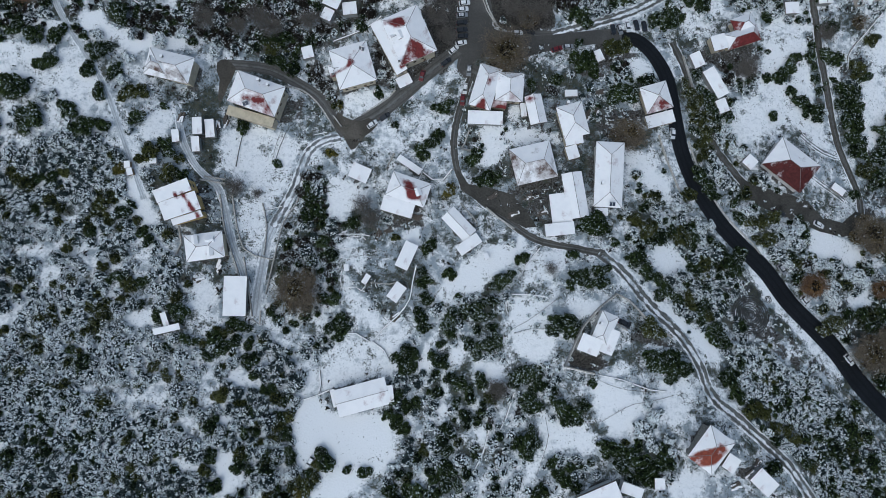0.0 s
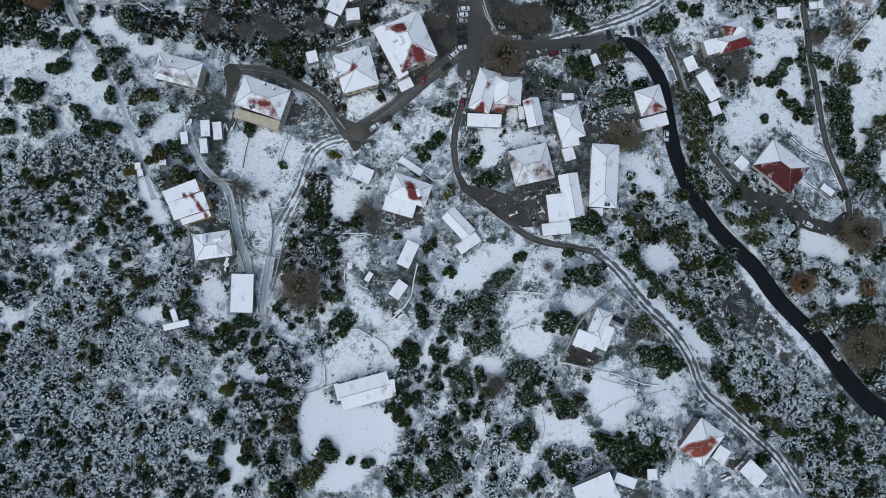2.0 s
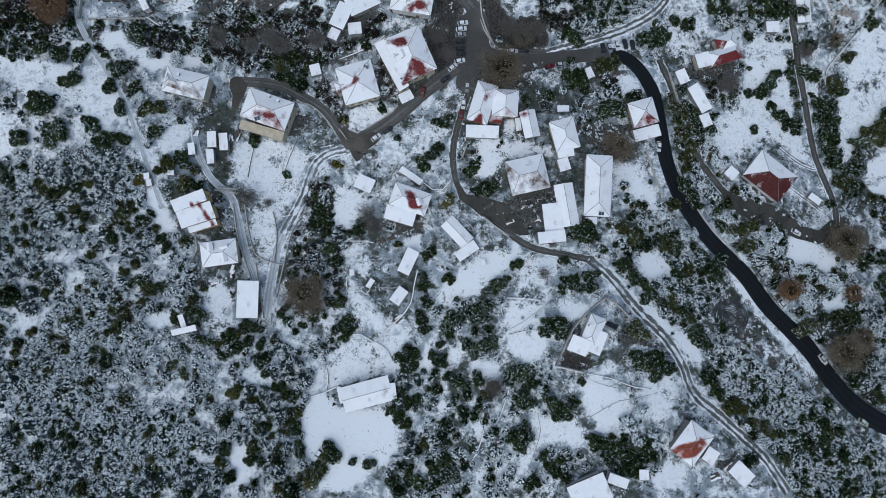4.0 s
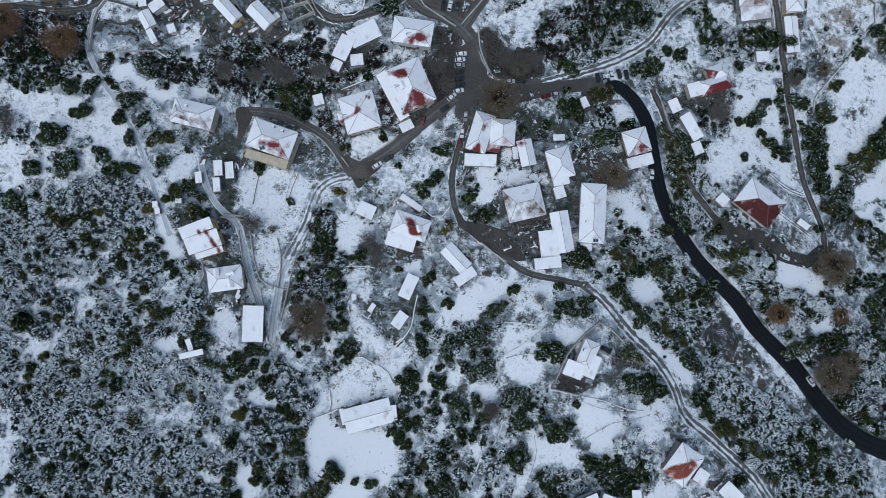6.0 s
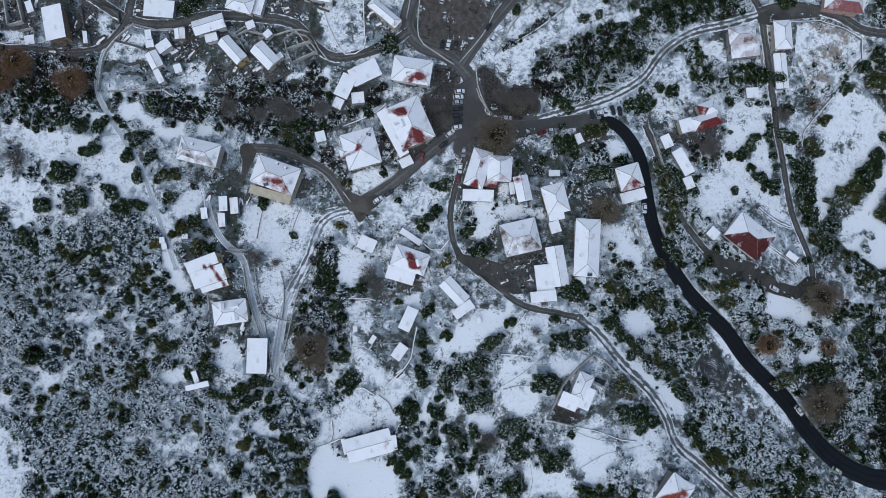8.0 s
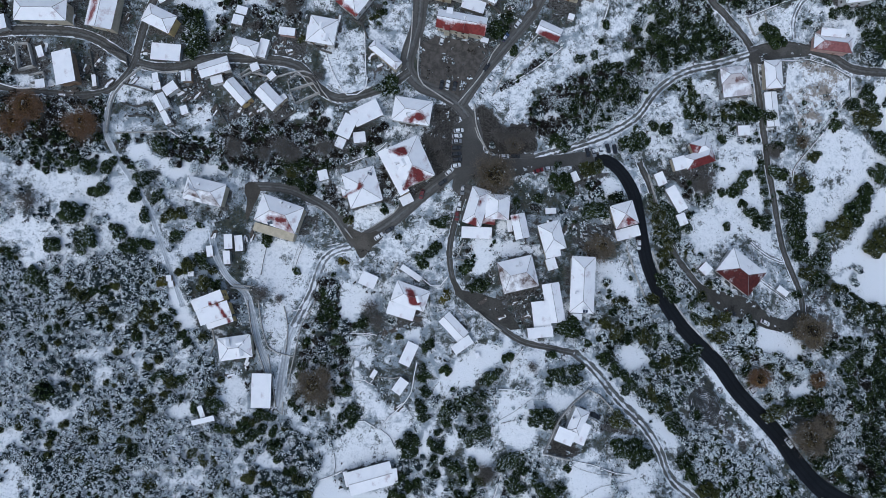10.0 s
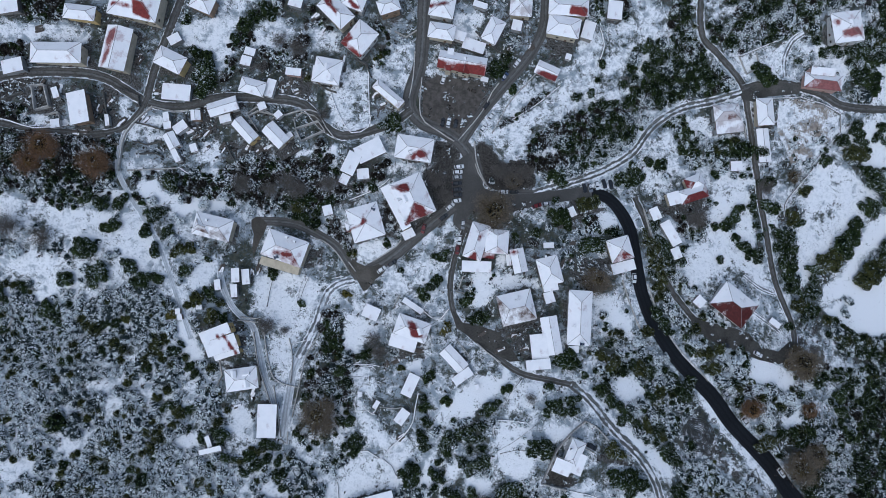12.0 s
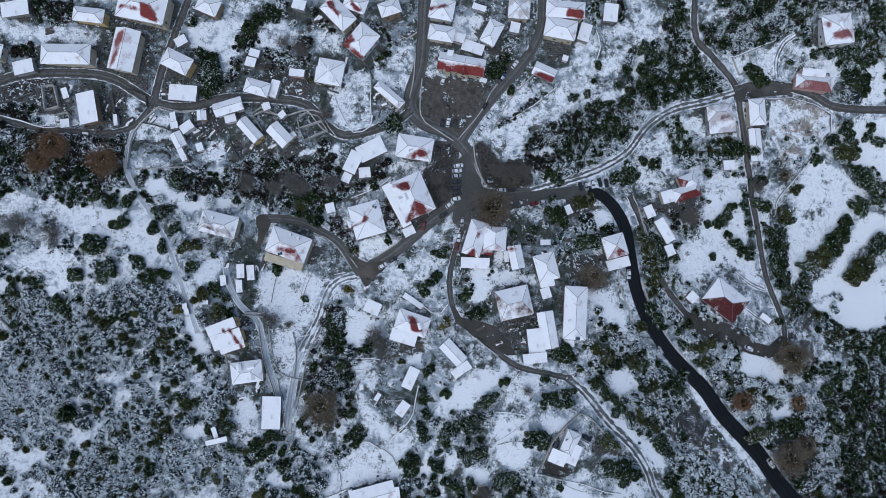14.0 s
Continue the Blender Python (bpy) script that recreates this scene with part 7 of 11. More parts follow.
patch("dirt", 0.62, [(61.7, 164.1), (67.8, 162.2), (70.5, 171.3), (64.4, 173.1)])
patch("dirt", 0.62, [(146.8, 126.8), (152.4, 127.5), (151.8, 131.8), (146.2, 131.1)])
patch("dirt", 0.62, [(-106.5, 108.2), (-102.7, 109.4), (-104.2, 113.9), (-108, 112.7)])
patch("dirt", 0.62, [(-78.7, 127.1), (-74.5, 128.8), (-76.2, 132.8), (-80.3, 131.1)])
patch("dirt", 0.62, [(133.4, 105.6), (139.8, 105.9), (139.5, 111.5), (133.1, 111.2)])
patch("dirt", 0.62, [(-70.7, 123.5), (-67.6, 126.3), (-70.2, 129.2), (-73.3, 126.4)])
patch("dirt", 0.62, [(-66.8, 114.5), (-63.1, 117.1), (-65.2, 120), (-68.9, 117.3)])
patch("dirt", 0.62, [(-191.7, 143.8), (-181.2, 141.7), (-179.7, 149.8), (-190.2, 151.8)])
patch("dirt", 0.62, [(-182.4, 160.3), (-170.2, 162.3), (-171.5, 169.8), (-183.6, 167.8)])
patch("dirt", 0.62, [(-55.6, 180.8), (-47.4, 177.2), (-45.1, 182.3), (-53.3, 185.9)])
patch("dirt", 0.62, [(73.9, 172.7), (81.4, 171.8), (82.5, 181.4), (74.9, 182.2)])
build_ground(PATCHES)

# ---- roads and lanes ----
road("road", [(67.8, 94.3), (73.1, 93.6), (77.4, 90.7), (81.4, 85.6), (84.8, 78.2), (86.4, 69.3), (87.3, 58.1), (89.2, 47.2), (93.8, 35.5), (100.5, 24), (108.6, 14.7), (117.6, 5.4), (125.9, -6.9), (138.7, -21), (147.1, -33.9), (154.8, -42.9), (162.7, -48.5), (172.3, -52.8), (179.5, -54.1), (191.5, -55.1), (209.5, -58.1)], (6.0, 9.2), ASPHALT, 0.14, "wet black asphalt road cleared of snow")
road("street", [(14.1, 78.2), (8.2, 82.1), (14.2, 92.5), (15.5, 104.3), (10.3, 114.7), (2.5, 121), (-9.2, 125.9), (-14.3, 134.8), (-9.3, 153), (-7.5, 181.2), (-7.5, 191.3)], 7, STREET, 0.1, "wet muddy village street")
road("street", [(9, 117.2), (18, 130.4), (31.1, 146.3), (41.6, 159.6), (46.7, 172.6), (46.5, 190.4)], 5.5, STREET, 0.12, "wet grey village street between walls")
road("street", [(71.4, 94.9), (61.2, 94), (50.3, 93.2), (35.2, 93.5), (20.3, 92.2), (11.9, 91.5), (6.4, 88.5), (0.2, 83.8), (-7.3, 77.6), (-15, 71), (-24, 64.1), (-32.4, 59.4)], 5.8, STREET, 0.12, "slushy grey village street")
road("lane", [(-36.6, 55.9), (-40.9, 62.3), (-46.1, 69.7), (-53.4, 74.8), (-63.6, 79.6), (-74, 80.8), (-80.6, 80.4)], 4.5, STREET, 0.14, "muddy lane beside the houses")
road("track", [(-38.1, 55.3), (-44.6, 53.8), (-49.6, 49.9), (-52.1, 44.1), (-54, 37.7), (-56.4, 31.9), (-59.2, 26.4), (-61.5, 21.3)], 4.6, PATHWAY, 0.1, "snowy track with two wheel ruts")
road("path", [(-61.5, 21.3), (-63.6, 15.1), (-64.6, 7.3), (-65.5, -0.8), (-66.1, -10.7)], 4.4, FOOTWAY, 0.08, "trodden snow on a paved terrace path")
road("path", [(-94.4, 60.7), (-93.1, 52.5), (-89.3, 44), (-85.2, 39.3), (-81.9, 36.6), (-79.9, 32.8), (-77.6, 24.6), (-75.3, 15.4), (-71.7, 6.3), (-68.9, -1.8)], 3.0, FOOTWAY, 0.08, "trodden snow on a walled garden path")
road("lane", [(10.8, 79.1), (6.5, 66.1), (4, 53.3), (5.8, 40.4), (11.5, 32.9), (21.5, 24.5), (33.1, 16.2), (46.7, 13.1), (56.5, 11.1)], 3.3, LANE, 0.12, "narrow muddy lane edged with slush")
road("track", [(54.5, 11.5), (62, 5.1), (71.3, -6.6), (81, -16.3), (87.5, -25.9), (91.3, -37.1), (100.3, -45.5), (109.2, -53.7), (116.1, -60.9), (122.5, -71.6)], 4.6, TRACK, 0.12, "snowy farm track with dark wheel ruts")
road("track", [(87.9, 93.2), (92.3, 82), (95.7, 67.4), (100, 55.3), (107, 44.6), (115.2, 36.1), (130.7, 29.9), (144, 23.6), (153.2, 21.6), (159.3, 26.1), (159.8, 35), (156.7, 45), (153.5, 55.1), (151.8, 67.6), (150.8, 79.1), (148.7, 92.8), (147.5, 106.4)], 4.0, GRAVEL, 0.12, "muddy access lane through the snow")
road("track", [(41.4, 94.1), (60, 100.2), (73.6, 105.3), (87.4, 113.8), (97.3, 126.2), (109.7, 134.6), (126.3, 139), (140.2, 143.4)], 4.6, TRACK, 0.16, "snowy lane with wheel ruts")
road("lane", [(119.4, 195.8), (119.9, 170.2), (128.5, 160.2), (140.1, 147.4), (143.3, 134.2), (145.6, 120.2), (147.4, 105.6)], 4.4, GRAVEL, 0.12, "muddy lane through the village")
road("lane", [(140.2, 144.8), (157, 147.9), (177.2, 144.6), (192.3, 138.4), (218.5, 138), (239.9, 140)], 5, LANE, 0.14, "muddy lane with slush")
road("lane", [(-197.3, 128.9), (-178.1, 138.1), (-156.5, 140.6), (-141.1, 139.2), (-125.4, 130.4), (-111.7, 128.7), (-95.2, 133.3), (-78.3, 134), (-60.9, 131.9), (-50.9, 122), (-40.9, 118.5), (-23.2, 124.2), (-13.1, 131)], 5, LANE, 0.14, "village lane of wet gravel and slush")
road("lane", [(-124.3, 132.5), (-128.2, 124.7), (-134.9, 118.2), (-145.5, 115.7), (-158.7, 116.1), (-173.9, 117.3), (-186.7, 120.5)], 3.2, LANE, 0.16, "narrow muddy lane above the gully")
road("path", [(-132.6, 118.3), (-135.2, 109.9), (-135.5, 100.5), (-130.3, 89.6), (-120.4, 73.8), (-113.9, 59.2), (-104.4, 30.2)], 2.4, FOOTWAY, 0.14, "narrow footpath trodden in the snow")
road("track", [(160.9, 151.2), (160.4, 159.8), (163.8, 167.4), (169.1, 171.1)], 3.4, PATHWAY, 0.14, "short drive with two wheel ruts")
road("lane", [(-107.8, 182.7), (-116.1, 160.3), (-122, 142.8), (-125, 130.5)], 4.0, LANE, 0.14, "narrow lane between houses")

road("track", [(138, 58.1), (141.8, 54.8), (146.8, 51.5), (152.4, 49.5)], 2.6, PATHWAY, 0.1, "pair of wheel ruts across the snow")
road("track", [(139.5, 42.6), (144.6, 38.9), (150.2, 35.1), (153.5, 32.3)], 2.6, PATHWAY, 0.1, "pair of wheel ruts across the snow")
yard("street", [(5.2, 107.2), (11.9, 111.9), (14.9, 112), (16, 102.7), (19.4, 96.2), (27.9, 93), (40.5, 94.2), (66.3, 97.8), (67.3, 92.6), (45, 89), (34.6, 86.5), (27.8, 84.1), (19.8, 85.9), (12.5, 84.5), (8.9, 80.3), (5.2, 79.4), (7.3, 86.4), (3.9, 88.7), (5.2, 97.9)], STREET, 0.17, "wet grey village square with slush at its edges")
yard("street", [(-39.2, 64.9), (-36.9, 63), (-33.7, 61.6), (-30.4, 61.3), (-27.7, 62.3), (-25.3, 61.5), (-24.4, 59.7), (-26.2, 57.6), (-29, 55.5), (-30.8, 53.2), (-32.6, 50.9), (-34.2, 50.4), (-35.4, 52.3), (-36.8, 55.1), (-38.5, 57.4), (-40.1, 59.3), (-40.8, 61.6)], MUD, 0.17, "muddy junction of two village lanes")
yard("lane", [(-82.4, 81.1), (-80.9, 82.4), (-78.9, 82.6), (-77.4, 81.4), (-75.8, 79.5), (-77, 76.1), (-78.5, 73.1), (-79.8, 69.7), (-80.8, 66.7), (-81.5, 66.2), (-81.9, 68.7), (-81.6, 72), (-81.4, 75.3), (-82.4, 78.2)], MUD, 0.16, "rounded muddy yard at the end of the lane")

yard("lane", [(108.9, 41.3), (117.7, 37.2), (131.2, 34.3), (138, 31.6), (142.4, 26.2), (151.2, 23.8), (157.5, 28.3), (161.5, 27.3), (159.6, 20.2), (150.3, 18.3), (141.1, 20.3), (130.1, 24.9), (119.1, 29), (112.3, 33.8)], GRAVEL, 0.17, "broad muddy turning place beside the lane")

yard("ground", [(158.7, 140.5), (168.8, 141.4), (180.5, 138.6), (188.9, 134.3), (188.7, 126.2), (181.1, 118.6), (173.8, 110.7), (169.3, 107.8), (164.9, 110.4), (162, 118.5), (157.6, 126.5)], PADDOCK, 0.07, "tan thawing field with patches of snow")
yard("pavement", [(-8.2, 142.8), (-1.5, 146.8), (16.7, 143.9), (20.6, 140.9), (15.4, 130.4), (6.6, 118.2), (-0.7, 120.7), (-8.4, 128.3)], CAR_PARK, 0.07, "brown gravel car park free of snow")
yard("lane", [(139.4, 142.6), (146.3, 147.3), (159.9, 148.3), (169, 147.2), (168.1, 143.5), (153, 141.9), (146.6, 139.1), (140.3, 140)], LANE, 0.17, "muddy junction of three lanes")

yard("lane", [(5, 42.6), (9.1, 37), (17.6, 35.2), (24.7, 33), (29.2, 27.5), (33.3, 20.9), (29.3, 20.5), (21.5, 24.7), (13.5, 29.8), (6.4, 34.9)], GRAVEL, 0.17, "trampled earth yard beside the lane")

# ---- houses ----
house([(-96.2, 77.2, 16.3, 9.7, -13.4, 5.2, "hip", 2.6), (-99.9, 77.3, 7.2, 4.6, -20.3, 5.3, "hip", 2.2)], "cream", "cream house with a snow-covered hipped roof", chimneys=[(-98, 79.8, 2.6)], slides=[(0, "S", 0.24, None), (1, "S", 0.34, None), (1, "W", 0.3, None)], skin=BROWN_ROOF)
house([(-66.8, 68.6, 18.2, 11.7, -19.3, 8, "hip", 3),], "cream", "three-storey cream house with partly bare red roof", chimneys=[(-65.6, 73.1, 2.6), (-62.2, 71.3, 2.6)], slides=[(0, "S", 0.29, None), (0, "S", 0.47, [(-72.6, 68.9), (-63.7, 67.3), (-62.5, 64.7), (-67, 64.7), (-71.9, 65.8)])])
house([(-32.8, 80.2, 14.1, 15.2, 15.8, 6, "hip", 2.6), (-37.6, 79.2, 8.3, 4.7, 15.2, 5, "hip", 1.6)], "cream", "two-storey house with snow sliding off red tiles", chimneys=[(-39.9, 76.8, 2.6)], worn=[[(-33.9, 82.9), (-31.5, 80.5), (-33.9, 78.4), (-38, 76.8), (-41.3, 74.3), (-41.7, 77.2), (-37.6, 78.4), (-35.2, 79.6)]])
house([(-12.3, 90.7, 14.3, 18.6, 23.8, 7.5, "hip", 3.4), (-19.7, 86.8, 4.4, 21, 27.9, 5.5, "shed", 1), (-15.4, 90.4, 6.8, 3.4, 25.2, 8, "gable", 1.5)], "cream", "large guesthouse with bare red roof slopes", chimneys=[(-11.9, 91.2, 2.6), (-15.8, 81, 2.6)], worn=[[(-22.7, 94.9), (-19.1, 96.6), (-14.6, 97.1), (-13.4, 93), (-17.1, 92.6), (-20.1, 94.1)], [(-12, 89), (-3.2, 84.1), (-16.2, 78.5), (-13.4, 84.4)]])
house([(-14.3, 75.4, 5.4, 4, 26.7, 3, "flat", 0),], "grey", "flat-roofed annex under snow", "annex", "annex")
house([(-49.7, 85.7, 4.1, 4.5, 14.4, 2.6, "flat", 0),], "grey", "small shed with a flat snowy roof", "shed", "shed")
house([(15.4, 72, 8.3, 15.9, -17, 6, "hip", 3), (24.2, 71.9, 10.0, 10.6, -3.9, 6, "pyramid", 2.6), (20.6, 66.1, 5.2, 2.9, -7.5, 3.5, "shed", .8)], "cream", "old stone house with two hipped snowy roofs", slides=[(0, "E", 0.46, [(15.9, 75.1), (18.2, 74.2), (17.5, 71.7), (14.9, 72.1)]), (0, "S", 0.62, [(9.8, 64.1), (14.5, 67.9), (16.2, 62.8)]), (1, "S", 0.25, None), (2, "S", 0.5, None)])
house([(15.4, 61.1, 12.8, 4.8, -2.1, 3.2, "shed", .8),], "grey", "long low outbuilding with a snowy roof", "outbuilding", "outbuilding")
house([(33.5, 63.6, 6.1, 10.5, 11.8, 5, "gable", 1.8), (29.3, 64, 2.1, 5, 6.4, 3, "flat", 0)], "stone", "narrow house with a snowy gabled roof", bare=[(31, 67.1, 1.4)])
house([(46.6, 59.2, 9.5, 12.2, 14.3, 5.5, "hip", 2.4), (46.9, 52.4, 6.5, 3.7, 11.3, 4, "shed", .8), (46.4, 47.8, 4.3, 4.8, 16.5, 3, "flat", 0)], "cream", "stepped house with snowy roofs", chimneys=[(44.5, 65.2, 2.6)])
house([(32.1, 43.5, 14.9, 13.3, 13, 5.5, "pyramid", 3.2),], "cream", "square house with a frosted pyramid roof", chimneys=[(30.8, 39.7, 2.6)], skin=BROWN_ROOF, slides=[(0, "W", 0.4, None), (0, "S", 0.32, None)])
house([(46.5, 31.8, 7.2, 16.2, 9.3, 4.5, "gable", 1.6), (41.3, 27.3, 7, 10.4, 6.2, 3.6, "shed", .8), (40.8, 19.8, 10.3, 4.4, 6, 3, "flat", 0)], "grey", "cluster of joined low buildings with white snowy roofs")
house([(58.6, 39.2, 10, 23.3, -3.4, 5.5, "hip", 2.4),], "white", "long white house with an even snowy hipped roof", chimneys=[(55.8, 35.9, 2.6)])
house([(78.2, 68.9, 10.1, 10.3, 15.5, 5.5, "hip", 2.6), (79.9, 61.2, 10.5, 4.7, 14.9, 3, "flat", 0)], "cream", "house by the road with half-bare red roof", chimneys=[(79.3, 69.4, 2.6)], slides=[(0, "S", 0.4, None)])
house([(114, 94.6, 13.3, 6.4, 18.2, 5, "hip", 2.6), (114.9, 99.8, 8.4, 6.7, 22.2, 5, "hip", 2.6), (105.1, 92.5, 5.7, 5.9, 15.7, 4, "flat", 0)], "cream", "cream house with red tiles mostly bare", slides=[(0, "S", 0.66, None), (1, "W", 0.62, None), (0, "E", 0.25, None)])
house([(96.2, 85.4, 4, 5.7, 22.9, 3, "shed", .6), (103, 76.6, 4.6, 11.7, 28.9, 3, "shed", .6), (105.1, 67.6, 4, 5.2, 21, 2.8, "flat", 0)], "grey", "row of stepped sheds under snow", "shed", "shed")
house([(129.4, 44.8, 17.6, 13, -38.6, 5.5, "hip", 3),], "white", "square house with bare dark red roof slopes", skin=DARK_ROOF, slides=[(0, "S", 0.66, None), (0, "E", 0.56, None)])
house([(114.4, 46.1, 4.4, 4.5, -43.8, 2.6, "flat", 0),], "grey", "small shed with a snowy roof", "shed", "shed")
house([(149.9, 36.5, 5.3, 2.7, -37.2, 2.4, "flat", 0),], "grey", "small shed with a snowy roof", "shed", "shed")
house([(-91.3, 27.7, 13.3, 6.5, 18.6, 5, "shed_x", 0.9), (-93.6, 32.9, 12.7, 4.5, 21.2, 5.6, "shed_x", 0.6), (-89.4, 23.7, 10.9, 2.3, 17.9, 3.6, "shed_x", 0.5)], "yellow", "yellow house with a snowy sheet roof", worn=[[(-91.1, 32.1), (-89.8, 32.6), (-84.5, 24.2), (-85.5, 23)], [(-93.4, 32), (-92.4, 32.3), (-91.6, 30.1), (-92.3, 29.9)]])
house([(-83, 13.7, 13.5, 9.3, 7.9, 5, "hip", 2.2),], "cream", "house with a white hipped roof and dark ridge lines")
house([(-72.1, -3.5, 8.0, 13.8, -1.1, 4.5, "flat", 0)], "grey", "plain block with a smooth snowy roof")
house([(-94.1, -14.7, 9.2, 2.2, 12.9, 2.6, "shed", .4), (-95.1, -11.3, 2, 4.7, 19.3, 2.4, "flat", 0)], "grey", "small hut in the scrub with snowy roofs", "hut", "hut")
house([(-30.3, 41.2, 7.2, 5.7, -23.5, 3, "flat", 0),], "grey", "square shed with a flat snowy roof", "shed", "shed")
house([(-12.2, 44.1, 10, 2.5, -34.3, 2.6, "flat", 0),], "grey", "long narrow shed under snow", "shed", "shed")
house([(-12.3, 34.5, 14.6, 9, -19.1, 5.5, "hip", 2.2), (-16.2, 28.3, 11.7, 5.5, -16.5, 4, "shed", .9)], "cream", "sprawling house with partly bare red roof", worn=[[(-14.9, 37.5), (-12.5, 38.1), (-7.6, 33.7), (-8.2, 30.8), (-12, 30.7), (-13.7, 34.4)]])
house([(-12.9, 10.7, 4.9, 9.7, -24.4, 3, "flat", 0),], "grey", "shed with a clean white roof", "shed", "shed")
house([(-16.3, -2.2, 4.3, 6.5, -35.9, 2.6, "flat", 0),], "grey", "small shed with a clean white roof", "shed", "shed")
house([(-27.3, 2.4, 2, 3.7, -31.8, 2.2, "flat", 0),], "grey", "tiny garden hut under snow", "hut", "hut")
house([(5.6, 21.8, 6.1, 11.8, 43.1, 3.6, "gable", 1), (9.1, 14.6, 8.9, 4, 34.9, 3, "flat", 0)], "white", "low cottage with a snowy roof")
house([(53.5, -14, 5.9, 10.5, -23.9, 5, "hip", 1.7), (48.4, -19.4, 7.1, 5.9, -21.4, 4.4, "shed", .9), (54.9, -18.3, 4.5, 8.5, -21.6, 4.4, "shed_y", .7)], "white", "walled villa with white hipped roofs", chimneys=[(52, -12.3, 2.6)])
house([(-27.6, -37.9, 18.2, 9.4, 15, 3.4, "gable", .9), (-37.4, -38.5, 1.6, 6.2, 13.5, 2.6, "flat", 0), (-18.2, -36.7, 2.7, 5.7, 6.7, 2.8, "flat", 0)], "grey", "long low building with footprints on its snowy roof")
house([(86.7, -52.9, 9.8, 12.9, -37.6, 5.5, "hip", 2.2), (93.9, -57.7, 4.5, 5.2, -34.1, 3.2, "flat", 0), (93.1, -51, 4.3, 3.1, -30.3, 3.4, "flat", 0)], "stone", "house with bare orange-red tiles and snow", skin=ORANGE_ROOF, worn=[[(77.1, -56.7), (82.6, -52.6), (89.4, -50.9), (92.4, -53.3), (87.7, -56.9), (81.5, -59.1)]])
house([(104.7, -63.9, 7.9, 5.7, -44.6, 2.8, "flat", 0),], "grey", "shed with a white roof beside the track", "shed", "shed")
house([(50.4, -68.8, 13.5, 9.8, 22.8, 4, "shed_x", .9),], "white", "low house with a snowy hipped roof")
house([(69.7, -63.5, 3.3, 3.6, 0.9, 2.6, "flat", 0),], "grey", "small shed with a white roof", "shed", "shed")
house([(-157, 146.9, 20.8, 8.7, -0.6, 5, "hip", 2.4),], "cream", "wide house with a snowy hipped roof")
house([(-148.1, 163.8, 13.2, 6.3, -6.3, 5, "hip", 2),], "yellow", "ochre house with a white hipped roof")
house([(-174, 141.2, 8.3, 5.8, 13.8, 3, "flat", 0),], "grey", "garage with a flat snowy roof", "garage", "garage")
house([(-134.3, 150.1, 10.9, 18.1, -10.7, 5.5, "gable", 2.2),], "cream", "long house with a frosted gabled roof", worn=[[(-137.1, 157.6), (-133.2, 158.4), (-134.6, 152.8), (-137.3, 144), (-139.4, 141.5), (-140.3, 141.9), (-138.1, 151.4)]], skin=PINK_ROOF)
house([(-126.9, 168.9, 20.9, 13.3, -11.5, 6, "hip", 3),], "cream", "large house with red tiles showing", worn=[[(-126.7, 169.5), (-121.9, 168), (-119.3, 161.1), (-126.8, 163.8)], [(-135.9, 169.6), (-127.6, 167.5), (-127.6, 165.9), (-136.3, 167.5)]], skin=RED_ROOF)
house([(-113.6, 146.6, 12.7, 8, -26.2, 5.5, "hip", 2),], "yellow", "yellow house with a clean snowy hipped roof")
house([(-112.1, 134.1, 12.1, 7, -4.5, 3, "flat", 0),], "grey", "flat-roofed low building under snow", "outbuilding", "outbuilding")
house([(-149, 125.2, 8.1, 13.5, 11, 4.5, "shed", .8),], "brown", "house with a smooth white shed roof")
house([(-100.8, 171.7, 10, 7.8, -23, 5, "hip", 2),], "brown", "house with a snowy hipped roof")
house([(-81, 137.7, 11.1, 6.6, -15.1, 4, "hip", 1.6), (-73.9, 137.7, 3.9, 7.9, -15.2, 3, "flat", 0)], "white", "low house with a snowy hipped roof")
house([(-64.1, 145.1, 6.8, 3.4, -6.7, 2.8, "flat", 0),], "pink", "small pink-walled shed with a snowy roof", "shed", "shed")
house([(-49.2, 145.3, 11.9, 11.3, -10.2, 5, "hip", 2), (-53.7, 144.2, 4.6, 7.2, -6.8, 3.6, "flat", 0)], "white", "house with a many-sided snowy roof")
house([(-35.4, 159.7, 10.9, 13.5, -38.2, 6, "hip", 2.4),], "white", "house with dark red bare roof edges", worn=[[(-45.1, 157.7), (-42.2, 159.4), (-35.2, 152.6), (-33.2, 151.2), (-35.7, 150.1), (-43.9, 155.3)], [(-42.7, 163.8), (-39.7, 162.5), (-37.7, 159.6), (-41.2, 156.4), (-44.1, 158.8)]], skin=RED_ROOF)
house([(-45.7, 171.2, 8.7, 15.3, 44.4, 6, "hip", 2.6),], "cream", "house with red tiles along the eaves", worn=[[(-51.5, 176.3), (-48.6, 176.4), (-45.6, 171.1), (-43.7, 171.7), (-45.1, 168.2), (-48.1, 171.5)]])
house([(-38.1, 175.8, 10.5, 7.1, -20, 6, "hip", 2),], "white", "house with a snowy roof and red patches", worn=[[(-39.7, 177.4), (-37.3, 174), (-34.8, 172.1), (-37.3, 172), (-40.7, 175.3)]])
house([(-23, 174.1, 9.6, 6.7, 18.6, 7, "hip", 2),], "brown", "tall brown house with a snowy roof")
house([(-63.2, 175.3, 6, 4.5, -14.9, 3, "flat", 0),], "grey", "small shed with a snowy roof", "shed", "shed")
house([(-23.2, 136.5, 15.3, 4.5, -40.2, 4, "hip", 1.4),], "cream", "long narrow building with a snowy hipped roof")
house([(0.1, 164.5, 11.8, 7.3, -9.3, 5, "hip", 2),], "cream", "house with a snowy hipped roof")
